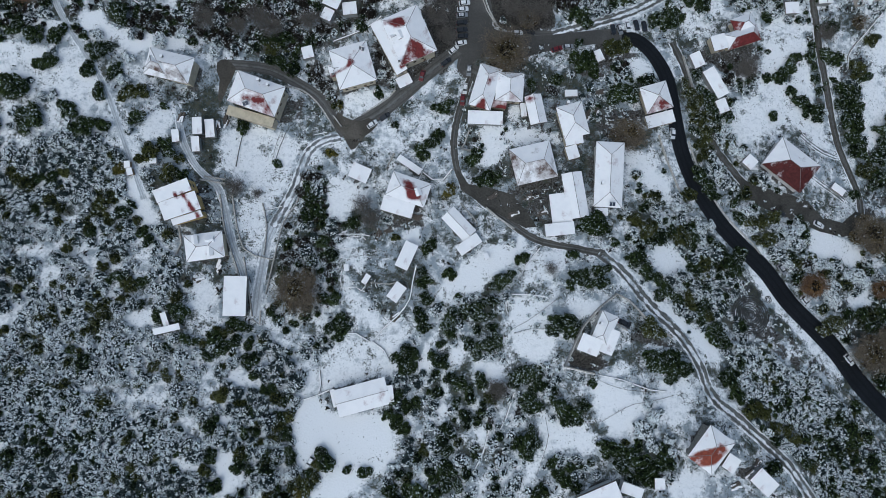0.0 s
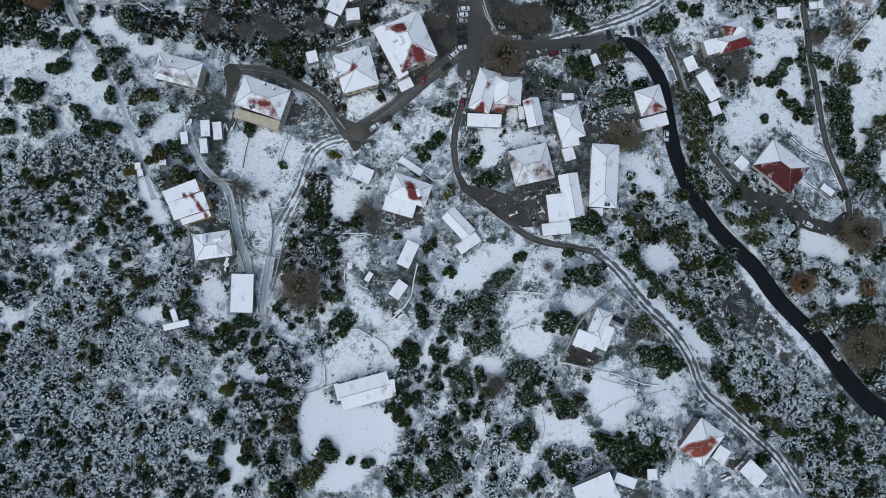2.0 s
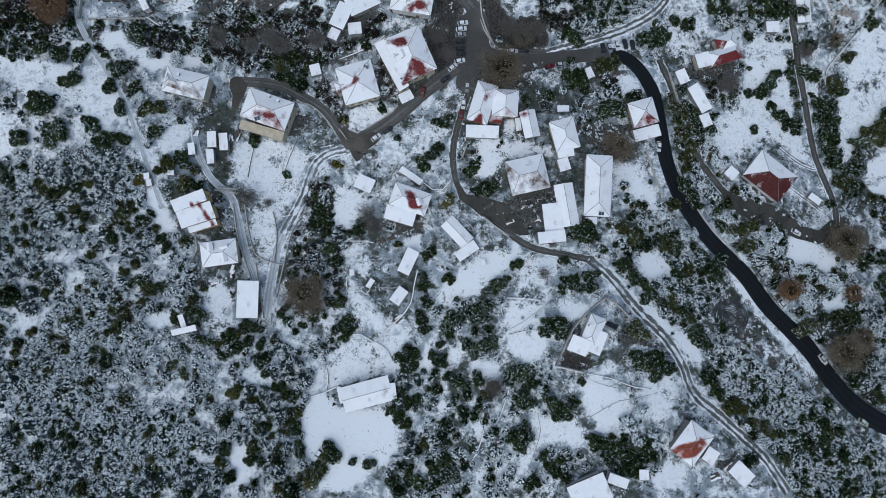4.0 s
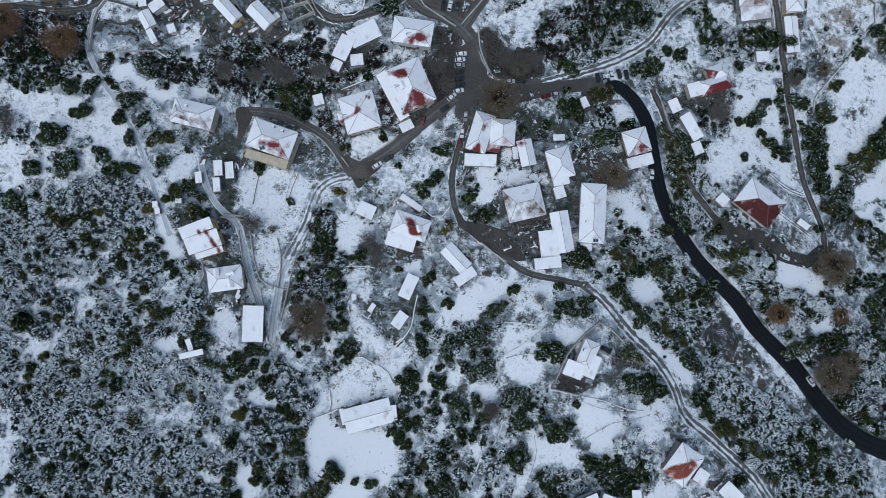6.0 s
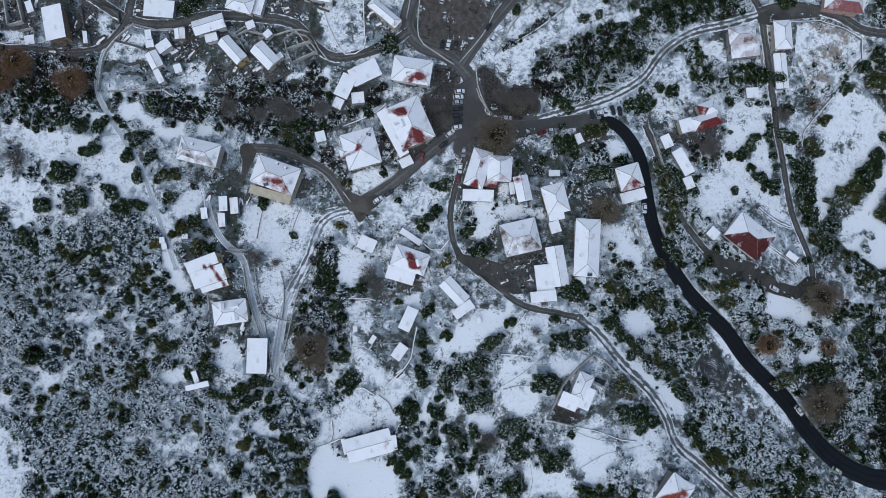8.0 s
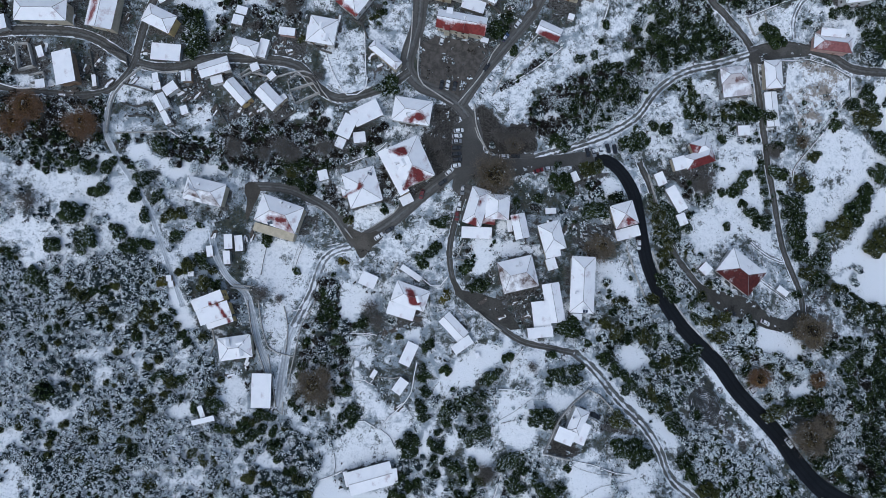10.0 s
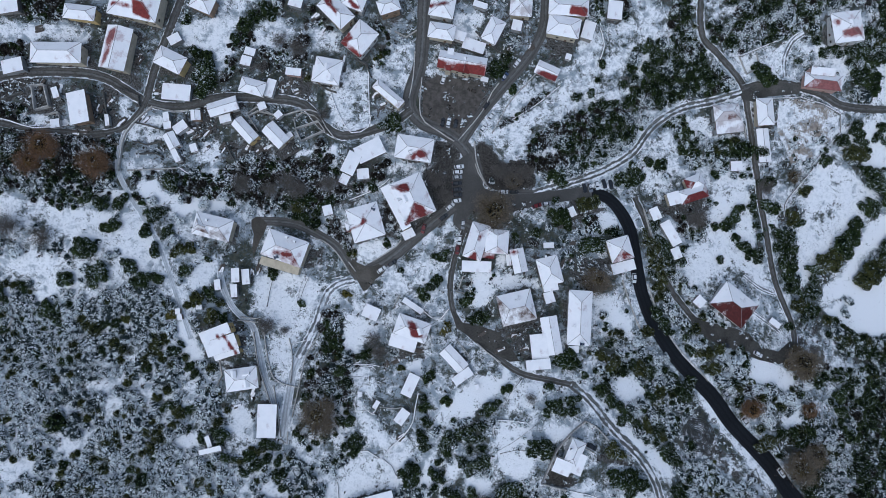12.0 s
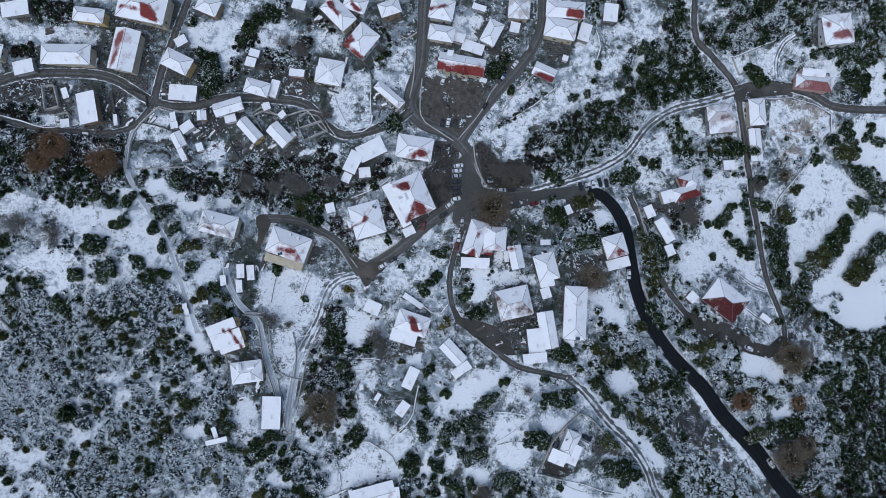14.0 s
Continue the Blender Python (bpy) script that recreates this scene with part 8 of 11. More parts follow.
house([(0.3, 175.1, 11.1, 9.6, -10.6, 5, "hip", 2),], "white", "house with a snowy roof and a red edge", worn=[[(-6.1, 176.1), (2.2, 177.1), (4.8, 175.4), (-5.3, 173.9)]])
house([(9.2, 150.5, 21.3, 8.1, -10.5, 6, "gable", 2.4), (10.3, 149.1, 5.2, 6.6, -12.4, 6.4, "gable_y", 1.9), (3.5, 151.7, 2.8, 10, -9, 6.3, "flat", 0)], "cream", "cream church with a bare red tiled roof", "church", "church", worn=[[(-2.2, 151.8), (19.6, 148.1), (19.1, 143.3), (-2.7, 146.3)]], skin=RED_ROOF)
house([(23, 165.4, 7.3, 11.5, -27.2, 5, "hip", 1.8),], "white", "house with a snowy roof")
house([(17.2, 177.2, 6.4, 2.8, -18, 3, "flat", 0),], "grey", "shed with a snowy roof", "shed", "shed")
house([(35.3, 176.7, 9.9, 10, -4.6, 5, "hip", 2),], "cream", "house with a frosted hipped roof", film=True)
house([(33.6, 168.7, 4.5, 4.9, -12.9, 3, "flat", 0),], "grey", "annex with a snowy roof", "annex", "annex")
house([(56.5, 176.5, 17.8, 8, -4.1, 5.5, "hip", 2),], "cream", "house with a snowy roof and a bare red corner", worn=[[(56.8, 176.8), (65.2, 175.2), (64.7, 171.9), (56.9, 173.1)]], skin=RED_ROOF)
house([(54.3, 167.8, 14.6, 9.4, -10.7, 6, "hip", 2.2),], "cream", "cream house with a white hipped roof")
house([(47.3, 148.9, 10.5, 6.4, -24.8, 3.6, "gable", 1.4),], "stone", "cottage with a snowy roof and bare tiles", worn=[[(43.1, 149.8), (52.8, 145.6), (51, 143.4), (42, 147.5)]])
house([(186.4, 172, 14, 14.4, 6.7, 6, "hip", 2.4), (183.3, 168.5, 5.1, 6.3, 12.6, 5, "hip", 1.4)], "white", "large house with a pinkish snow-dusted roof", worn=[[(179.7, 174.3), (182.3, 175.3), (182.1, 171.8)], [(182.8, 169.9), (190.4, 171.6), (193, 168.2), (184.2, 166.4)]], skin=PINK_ROOF)
house([(177.2, 147.9, 17.5, 7.2, -6.8, 5, "hip", 2.2), (176.7, 152.3, 11.3, 3.6, -5.6, 5, "shed", .6)], "pink", "pink-washed house with a snowy hipped roof", skin=PINK_ROOF, slides=[(0, "S", 0.62, None)])
house([(130.9, 132.5, 12, 7.6, 5, 5, "hip", 2), (132.5, 126.4, 12.7, 6, 7.1, 4, "shed", .8)], "grey", "grey house with a snowy roof and lean-to", skin=FILM_ROOF, slides=[(0, "S", 0.34, None)])
house([(149.4, 133.5, 7.8, 12.8, 2.7, 5, "hip", 2),], "cream", "narrow house with a snowy hipped roof")
house([(149.7, 118.4, 5.7, 15.8, 3.9, 3, "gable", .8),], "grey", "long shed with a snowy gabled roof", "shed", "shed")
house([(-31.2, 111.6, 12.5, 7.7, 25.7, 4, "flat", 0), (-39.2, 105.9, 6.1, 9.9, -24.9, 4, "flat", 0), (-42.2, 99.1, 4, 4.4, -24.6, 3.4, "flat", 0)], "grey", "L-shaped building with a plain white roof")
house([(-11.8, 112.7, 16.3, 10.6, -9.1, 5.5, "hip", 2.2),], "white", "white house with snowy roof and red streaks", bare=[(-8.9, 109.9, 2.2), (-13.2, 108.3, 2)], chimneys=[(-13.1, 110, 2.6)])
house([(-93, 128.6, 12.8, 6.1, 17.5, 4.5, "gable", 1.4), (-92.5, 123.9, 5, 3.5, 14.3, 3, "flat", 0)], "white", "house with a snowy roof and a terrace")
house([(-83.9, 118.9, 5.6, 11.8, 42.1, 4.5, "gable", 1.6),], "yellow", "house with a clean snowy gabled roof")
house([(-71, 117.1, 6.7, 10.9, 43.8, 4.8, "gable", 1.5),], "cream", "house with snowy roof and side wings")
house([(-113.8, 113.6, 5, 6.9, 28.1, 3.5, "gable", 1), (-110.5, 119.4, 5.8, 4.1, 35.8, 3.2, "flat", 0), (-112.3, 107.4, 2.5, 6, 26.8, 2.8, "flat", 0)], "white", "string of small houses with snowy roofs")
house([(-104.4, 124.7, 4.2, 4.3, 4.3, 3.2, "gable", .8),], "brown", "cottage with a snowy roof")
house([(-116.1, 123.5, 2.5, 4, 9.8, 3, "flat", 0), (-115.6, 120, 3.2, 3.2, 7.5, 3, "flat", 0)], "grey", "small sheds with snowy roofs", "shed", "shed")
house([(-87.6, 57, 3.4, 6.1, 3.2, 2.6, "flat", 0),], "grey", "small terrace shed under snow", "shed", "shed")
house([(-83.6, 56.4, 3.3, 6.6, 5.5, 2.6, "flat", 0),], "grey", "small terrace shed under snow", "shed", "shed")
house([(-88, 50.4, 2.8, 5.5, 5, 2.4, "flat", 0),], "grey", "low lean-to covered with snow", "shed", "shed")
house([(-94.3, 52.9, 2.6, 4.5, 7.3, 2.4, "flat", 0),], "grey", "small hut covered with snow", "hut", "hut")
house([(-108.9, 41.8, 2.1, 2.4, 3.3, 2, "flat", 0),], "brown", "tiny garden box covered with snow", "hut", "hut")
house([(-108.1, 39.4, 2, 2.6, 13.1, 2, "flat", 0),], "brown", "tiny garden box covered with snow", "hut", "hut")
house([(-101, 43.5, 2.4, 2, 0.6, 2, "flat", 0),], "grey", "tiny garden hut under snow", "hut", "hut")
house([(-34.5, 6.5, 1.8, 2.4, 3, 1.8, "flat", 0),], "grey", "tiny garden hut under snow", "hut", "hut")
house([(15.2, 10.3, 1.7, 2.3, 17.4, 1.8, "flat", 0),], "grey", "tiny garden hut under snow", "hut", "hut")
house([(47, 70.5, 4.6, 2.5, 1.5, 2.4, "flat", 0),], "grey", "small lean-to under snow", "shed", "shed")
house([(55.9, 26, 4.2, 2.8, -0.3, 3, "flat", 0),], "white", "small annex under snow", "annex", "annex")
house([(58.1, 85.7, 2.9, 4.4, 23.8, 2.2, "flat", 0),], "grey", "small shed by the street under snow", "shed", "shed")
house([(-34.2, 101.6, 5.2, 4.7, 6.3, 3, "flat", 0),], "grey", "flat snowy terrace building", "outbuilding", "outbuilding")
house([(60.4, -65.2, 7.1, 3.5, -20.2, 3.4, "flat", 0),], "white", "flat-roofed wing with a rooflight under snow", "outbuilding", "outbuilding")
house([(-158.6, 118.7, 3.8, 3.7, 8.6, 2.4, "flat", 0),], "white", "small white outhouse with snow on top", "outbuilding", "outbuilding")
house([(-158.6, 131.4, 2.6, 4.7, 18.8, 2.4, "flat", 0),], "grey", "small outhouse topped with snow", "outbuilding", "outbuilding")
house([(-139.1, 121.1, 1.7, 4.9, 7.8, 2.4, "flat", 0),], "grey", "narrow shed topped with snow", "shed", "shed")
house([(-82.5, 153.2, 4.7, 3.4, -15.6, 2.4, "flat", 0),], "grey", "small shed under snow", "shed", "shed")
house([(-84.1, 149.2, 4.6, 4.2, -14.1, 2.4, "flat", 0),], "stone", "stone shed with thin snow", "shed", "shed")
house([(-112.8, 156.4, 5.2, 4.1, 29.4, 2.8, "flat", 0),], "grey", "flat annex with thin snow", "annex", "annex")
house([(7.8, 163.5, 5.9, 4.4, -17.5, 3, "flat", 0),], "white", "small white annex under snow", "annex", "annex")
house([(14.4, 159.3, 10.1, 5.2, -17.8, 2.8, "flat", 0),], "stone", "low terrace roof with thin snow", "outbuilding", "outbuilding")
house([(19.2, 144.7, 3.4, 2.2, -15.9, 2.2, "flat", 0),], "grey", "small box hut under snow", "hut", "hut")
house([(57.2, 155.9, 2.7, 2.8, -16.9, 2.2, "flat", 0),], "white", "small white hut in a garden", "hut", "hut")
house([(66.1, 167.7, 5.4, 8.4, -16.9, 3, "flat", 0),], "stone", "narrow terrace roof under thin snow", "outbuilding", "outbuilding")
house([(149.3, 129.3, 4.6, 3.3, 7.3, 2, "flat", 0),], "pink", "small annex with a red edge", "annex", "annex")
house([(-105.4, 111, 3, 3.7, 18, 2.4, "flat", 0),], "white", "small garden house under snow", "hut", "hut")
house([(-77.4, 129.9, 3.5, 3.3, 22.5, 2.4, "flat", 0),], "white", "small white terrace roof", "annex", "annex")
house([(136.5, 108.5, 5.4, 4.6, 2.5, 2.2, "flat", 0),], "grey", "flat snowy shed among trees", "shed", "shed")
house([(-70.4, 126.3, 3.2, 2.9, 42.3, 3, "flat", 0),], "white", "small annex under snow", "annex", "annex")
house([(-66, 117.2, 3.6, 2.5, 35.6, 3, "flat", 0),], "cream", "small annex under snow", "annex", "annex")
house([(-185.7, 146.8, 9.7, 7.2, -10.9, 4, "hip", 1.6),], "cream", "house with a snowy hipped roof")
house([(-176.9, 165, 11.3, 6.6, 9.5, 3, "flat", 0),], "stone", "low stone building with thin snow", "outbuilding", "outbuilding")
house([(-50.4, 181.5, 8, 4.6, -23.6, 5, "hip", 1.6),], "cream", "house with a snowy roof")
house([(78.2, 177, 6.6, 8.6, -6.4, 3, "flat", 0),], "stone", "roofless stone ruin with thin snow", "ruin", "ruin")
frame_house(31, 33.9, 5.8, 4.5, 15.7, 2.6, "open metal pergola frame over a yard", 4)
frame_house(37.6, 164.2, 5.4, 8, 2.3, 2.8, "bare greenhouse frame with snow on its bars", 4)
frame_house(-9.4, 26.8, 3.2, 2.7, -20.3, 2.6, "small metal terrace frame", 2)
labyrinth(109.8, -10.3, 7.4)
solar_panel(-29.5, 85.9, -1.2, -15)
solar_panel(59, 28.5, 5.1, 0)
solar_panel(-70.1, 64.7, 2.7, 18)
solar_panel(-13.2, 110.8, -0.6, 10)
woodpile(35.5, 26.4, 4, 2.2, 20)
woodpile(40.4, 23.3, 4, 2.2, 70)
woodpile(30.7, 31.7, 4, 2.2, 10)
woodpile(-19.2, 19.7, 4, 2.2, 20)
woodpile(-23.4, 18.6, 4, 2.2, 60)
woodpile(17.6, 31.8, 4, 2.2, 40)
woodpile(-93.7, 59.7, 4, 2.2, 80)
woodpile(-81.9, 57.6, 4, 2.2, 85)
woodpile(-79.1, 59.9, 4, 2.2, 80)
woodpile(100.8, -62.1, 4, 2.2, 30)
woodpile(104.2, -59.6, 4, 2.2, 60)
woodpile(95.5, -65.4, 4, 2.2, 20)
woodpile(25.5, 25.5, 4, 2.2, 20)
woodpile(58, 71.5, 4, 2.2, 40)
woodpile(56.5, 63.7, 4, 2.2, 80)
woodpile(53.2, 62.5, 4, 2.2, 70)
woodpile(-9, 24.8, 4, 2.2, 10)
woodpile(-79.9, 7.2, 4, 2.2, 80)
woodpile(-86.2, 2.2, 4, 2.2, 10)
woodpile(-16.7, -10.7, 4, 2.2, 50)
woodpile(105.2, 76.9, 4, 2.2, 40)
woodpile(-152.2, 115.7, 4.5, 2.4, 5)
woodpile(-147.8, 117.1, 4.5, 2.4, 5)
woodpile(-138.9, 129.7, 4.5, 2.4, 70)
woodpile(-142.3, 127, 4.5, 2.4, 60)
woodpile(-66, 140.7, 4.5, 2.4, 80)
woodpile(-69.7, 139.3, 4.5, 2.4, 80)
woodpile(-63.5, 136.9, 4.5, 2.4, 10)
woodpile(-107, 119.1, 4.5, 2.4, 30)
woodpile(-100, 118.2, 4.5, 2.4, 60)
woodpile(-101.2, 111.9, 4.5, 2.4, 40)
woodpile(-94.1, 112.2, 4.5, 2.4, 60)
woodpile(-104.7, 116.7, 4.5, 2.4, 20)
woodpile(-83.2, 112.5, 4.5, 2.4, 60)
woodpile(-79.6, 110.1, 4.5, 2.4, 50)
woodpile(-75.9, 112.7, 4.5, 2.4, 30)
woodpile(-165, 157.8, 4.5, 2.4, 10)
woodpile(-171.7, 139.7, 4.5, 2.4, 10)
woodpile(-147.7, 146, 4.5, 2.4, 80)
woodpile(-127.6, 147.3, 4.5, 2.4, 60)
woodpile(-132.1, 149.4, 4.5, 2.4, 70)
woodpile(31, 160.5, 4.5, 2.4, 40)
woodpile(40.2, 159.5, 4.5, 2.4, 60)
woodpile(-25.8, 131.8, 4.5, 2.4, 40)
woodpile(-28.4, 136.9, 4.5, 2.4, 40)
woodpile(-125.4, 123.1, 4.5, 2.4, 40)
woodpile(-120.9, 134.4, 4.5, 2.4, 5)
woodpile(-56.2, 170.3, 4.5, 2.4, 40)
woodpile(-52.5, 164.1, 4.5, 2.4, 60)
woodpile(-43.6, 151.7, 4.5, 2.4, 70)
woodpile(-165.2, 135.3, 4.5, 2.4, 70)
woodpile(-157.7, 133.4, 4.5, 2.4, 70)
woodpile(-134.5, 121.4, 4.5, 2.4, 50)
dormer(-85.6, 15.8, 5.8, 190)
dormer(-80.7, 15.9, 4.8, 100)
dormer(-80.5, 11.9, 5, 8)
dormer(-8.8, 33.3, 0.1, 20)
dormer(-15.9, 35.4, -0.8, -70)
dormer(-15.6, 89.9, 0.8, 25)
dormer(-94, 76.5, 6.3, -14)
dormer(-49.3, 146.3, 4.4, -10)
dormer(-47.6, 141.9, 3.8, -10)
dormer(187.2, 173.1, -10.5, 10)
fence([(50.2, -30.5), (54.8, -32.7), (61.4, -34.6), (69.2, -35.3)])
fence([(52.5, -44.6), (57.3, -41.9), (63.1, -39.2), (69, -38.4), (77, -36.7)])
fence([(34, -43.8), (34.8, -49.2), (32.7, -56.4), (29.8, -63.4)])
fence([(20.5, -16.2), (28.2, -12.3), (35, -7.5), (38.9, -4.6)])
fence([(-59.6, 57.8), (-61.9, 51), (-62.9, 45)])
fence([(162.5, 93.9), (169.2, 102.3), (181.2, 115), (187.6, 122)])

house([(-69.7, 61.3, 17.5, 3.6, -16.1, 4.2, "flat", 0)], "cream", "cream-rendered terrace in front of the tall house", "terrace", "terrace", skin=WALLS["cream"], windows=False)

# ---- parked cars ----
car(8, 105.8, 6, "white")
car(7.4, 103.4, 6, "white")
car(7.2, 101.1, 6, "grey")
car(7, 98.3, 6, "dark")
car(7, 95.5, 6, "dark")
car(7.2, 93.1, 6, "dark")
car(6.8, 90.5, 11, "white")
car(4, 87.9, 41, "white")
car(1.1, 83.2, 37, "dark")
car(-7.8, 78, -106, "red", label="dark red car with a snowy roof")
car(9.7, 79.9, -95, "grey")
car(8.2, 73, -95, "white")
car(7.3, 68.7, -95, "red")
car(-26.2, 59.9, 33, "white")
car(-21.6, 62.7, 33, "dark")
car(64.4, 96.8, -81, "dark")
car(67, 97.1, -75, "grey")
car(70.2, 98.2, -81, "white")
car(73.6, 99, -75, "dark")
car(76.7, 98.7, -81, "dark")
car(79.6, 99.8, -86, "grey")
car(42.5, 88.4, 18, "red")
car(46.8, 89.4, 7, "grey")
car(27.7, 94.6, 0, "white")
car(32.4, 94.7, 0, "dark")
car(85.2, 56.3, -96, "white")
car(125.3, 26.9, -20, "dark")
car(61.4, -12.8, -26, "dark")
car(-45, -59.5, -122, "white", label="white van with snow on its roof")
car(3.2, 125.5, 78, "white")
car(0.6, 125.5, 78, "dark")
car(6.3, 125.1, -101, "dark")
car(18.8, 123.5, 58, "white")
car(22.4, 129, 53, "white")
car(20.1, 133.6, 56, "dark")
car(28.4, 146.8, 53, "blue")
car(33.9, 152.9, 53, "white")
car(0.8, 144.8, 73, "white")
car(140.7, 22.8, -28, "white")

car(131.2, -5.7, -57, "white")
car(123.7, 5.8, -56, "grey")
car(144.5, -26.4, -57, "white")
car(157.1, -49.3, -32, "green")

# ---- walls and terraces ----
garden_wall([(-63.4, 120.8), (-53.7, 124.2), (-50.9, 120.3), (-61, 115.5), (-63.4, 120.8)], 2.4, 0.5, KERB, "roofless white walls of an unfinished building", straight=True)
garden_wall([(-63.4, 120.8), (-64.2, 124.8), (-60.7, 128.1), (-55.4, 126.7), (-52.2, 123.8)], 1.2, 0.4, KERB, "", straight=True)
garden_wall([(-83.4, 125.8), (-79.5, 128.2), (-71.6, 126.4), (-73.9, 124.3)], 1.6, 0.45, KERB, "pale courtyard wall capped with snow", straight=True)
garden_wall([(-83.4, 125.8), (-79.3, 119.4)], 1.6, 0.45, KERB, "pale courtyard wall capped with snow", straight=True)
garden_wall([(-167.8, 134), (-163.3, 134.7), (-161.4, 126), (-166.6, 124.1), (-167.8, 134)], 2.2, 0.5, KERB, "low walls of a roofless outbuilding", straight=True)
garden_wall([(-163.5, 122.3), (-158.3, 123.8), (-157.4, 120.9), (-162.7, 119.2)], 1.5, 0.4, KERB, "low walls of a roofless outbuilding", straight=True)
garden_wall([(-180.8, 43.4), (-173.4, 38.7), (-176.9, 31), (-183.5, 37.1), (-180.8, 43.4)], 1.8, 0.5, KERB, "snow-topped walls of a roofless building", straight=True)
garden_wall([(138.3, 159.4), (142.2, 151.7), (148.3, 155), (146.6, 161.3)], 1, 0.4, KERB, "", straight=True)
garden_wall([(138.3, 159.4), (155.5, 166.7)], 1.6, 0.5, STONE, "mossy stone wall at the edge of the wood", straight=True)
garden_wall([(155, 140.9), (168.7, 141.9), (180.5, 139.1), (189.5, 134.8), (189.9, 126.2), (182.6, 118.6), (175.2, 110.2)], 0.8, 0.35, STONE, "", straight=True)
garden_wall([(-184.6, 126), (-177.1, 128.7), (-171.3, 131.4)], 1.5, 0.5, DRYSTONE, "dark stone wall below the forecourt", straight=True)
garden_wall([(-49.4, 43.1), (-53.7, 30.2), (-58, 23.2), (-60.7, 9.4), (-62.8, -2.8)], 0.9, 0.45, KERB)
garden_wall([(-65.7, 30.1), (-63.8, 21.7), (-64.2, 11)], 0.9, 0.4, KERB)
garden_wall([(-76.1, 32.9), (-74.1, 21.6), (-71.3, 13.4), (-67.7, 11), (-60.3, 9.2)], 1, 0.45, KERB)
garden_wall([(-80.2, 32.8), (-77.8, 19.4), (-72.1, 3.2)], 1, 0.45, KERB)
garden_wall([(-85.6, 39.3), (-78.6, 38.4)], 0.9, 0.5, KERB)
garden_wall([(-71.1, 10.3), (-67, -10.7)], 0.8, 0.4, KERB)
garden_wall([(-67, -11.7), (-64.4, -13.7), (-64.3, -8.7)], 0.8, 0.4, KERB)
garden_wall([(-73.4, 56.1), (-74.8, 48.7), (-75.4, 43.4)], 0.8, 0.35, STONE)
garden_wall([(-58.5, 56.8), (-60.5, 51.4), (-62.3, 45)], 0.7, 0.35, STONE)
garden_wall([(-48.2, 55.9), (-43, 57)], 0.8, 0.4, STONE)
garden_wall([(-64.6, 27.6), (-58.7, 28.9)], 0.7, 0.35, STONE)
garden_wall([(-44.1, 33.5), (-46.3, 25), (-43, 19.8)], 0.6, 0.3, STONE)
garden_wall([(-40.4, 16.6), (-29.5, 18.1), (-27.9, 16.6)], 0.6, 0.35, STONE)
garden_wall([(-39.7, 13.5), (-33.5, 13.5)], 0.5, 0.3, STONE)
garden_wall([(-58.9, 74), (-52.4, 72.7), (-47.2, 68.6), (-43.4, 63.4), (-40.4, 58.5)], 0.8, 0.6, KERB, "pale retaining wall along the lane capped with snow")
garden_wall([(-93, 20.7), (-92, 15.1), (-93.6, 10.7)], 1.0, 0.5, KERB)
garden_wall([(-86.8, 38), (-82.3, 37.4), (-78.5, 36.8)], 1.0, 0.6, KERB)
garden_wall([(15.5, 28.1), (19.5, 24.5), (25.4, 20.3)], 1.2, 0.6, KERB)
garden_wall([(6.4, 29.9), (12.4, 22.5), (11.8, 21.1)], 1, 0.5, KERB)
garden_wall([(59.3, -2.7), (63.2, -4.6), (70.8, -12.3), (78.3, -17.6)], 1.6, 0.5, KERB, "pale boundary wall round the villa")
garden_wall([(59.3, -2.9), (53.1, -7.5), (47, -14.1), (43.3, -21.6), (40.6, -26.8)], 2.0, 0.5, KERB, "tall pale boundary wall round the villa")
garden_wall([(40.6, -26.8), (45.6, -28.1), (50.6, -29.2)], 1.6, 0.5, KERB)
garden_wall([(40.6, -27.2), (50.2, -29.4), (59.7, -31.3), (69.2, -34.7), (75.1, -35.4)], 0.6, 0.4, STONE)
garden_wall([(62.4, -15.1), (57.6, -12.6)], 1.4, 0.4, KERB)
garden_wall([(23.7, -2.9), (30.4, -3.1), (35.2, -3.7), (36.5, -4.6)], 0.8, 0.5, STONE)
garden_wall([(22.8, -2.7), (21.7, -7.6), (22.6, -10.5)], 0.6, 0.4, STONE)
garden_wall([(24.3, -16.2), (30.1, -14.8), (34.2, -14.6)], 0.6, 0.4, STONE)
garden_wall([(-9.5, 7.3), (-10.8, 1.2), (-11.8, -4.8), (-15.7, -10.3), (-20.7, -14.7), (-24.6, -19.6)], 0.9, 0.5, STONE)
garden_wall([(-26.1, 1.2), (-18.9, 0.6), (-16.5, 1.2)], 0.7, 0.4, KERB)
garden_wall([(-36.4, 5.3), (-36.2, -0.8), (-31.1, -0.4), (-29, -1.8), (-27.5, 0.2)], 0.5, 0.4, STONE)
garden_wall([(-39.9, 18.7), (-29.6, 18.7), (-26.4, 18)], 0.7, 0.4, STONE)
garden_wall([(-35.7, -16.7), (-30.7, -16.7), (-25.6, -19.6)], 0.8, 0.5, STONE)
garden_wall([(-24.6, -19.6), (-20.6, -22.5), (-18.5, -26.3)], 0.7, 0.5, STONE)
garden_wall([(-50, -39.8), (-43.9, -38), (-39.5, -36.1)], 0.8, 0.5, STONE)
garden_wall([(-43.1, -29.4), (-42.5, -34.2), (-43, -37.4)], 0.8, 0.5, STONE)
garden_wall([(15.3, -47.9), (13.3, -55.1), (10.5, -60.5)], 0.8, 0.5, STONE)
garden_wall([(23.9, -35.8), (21, -44.1), (19, -47.8)], 0.8, 0.5, STONE)
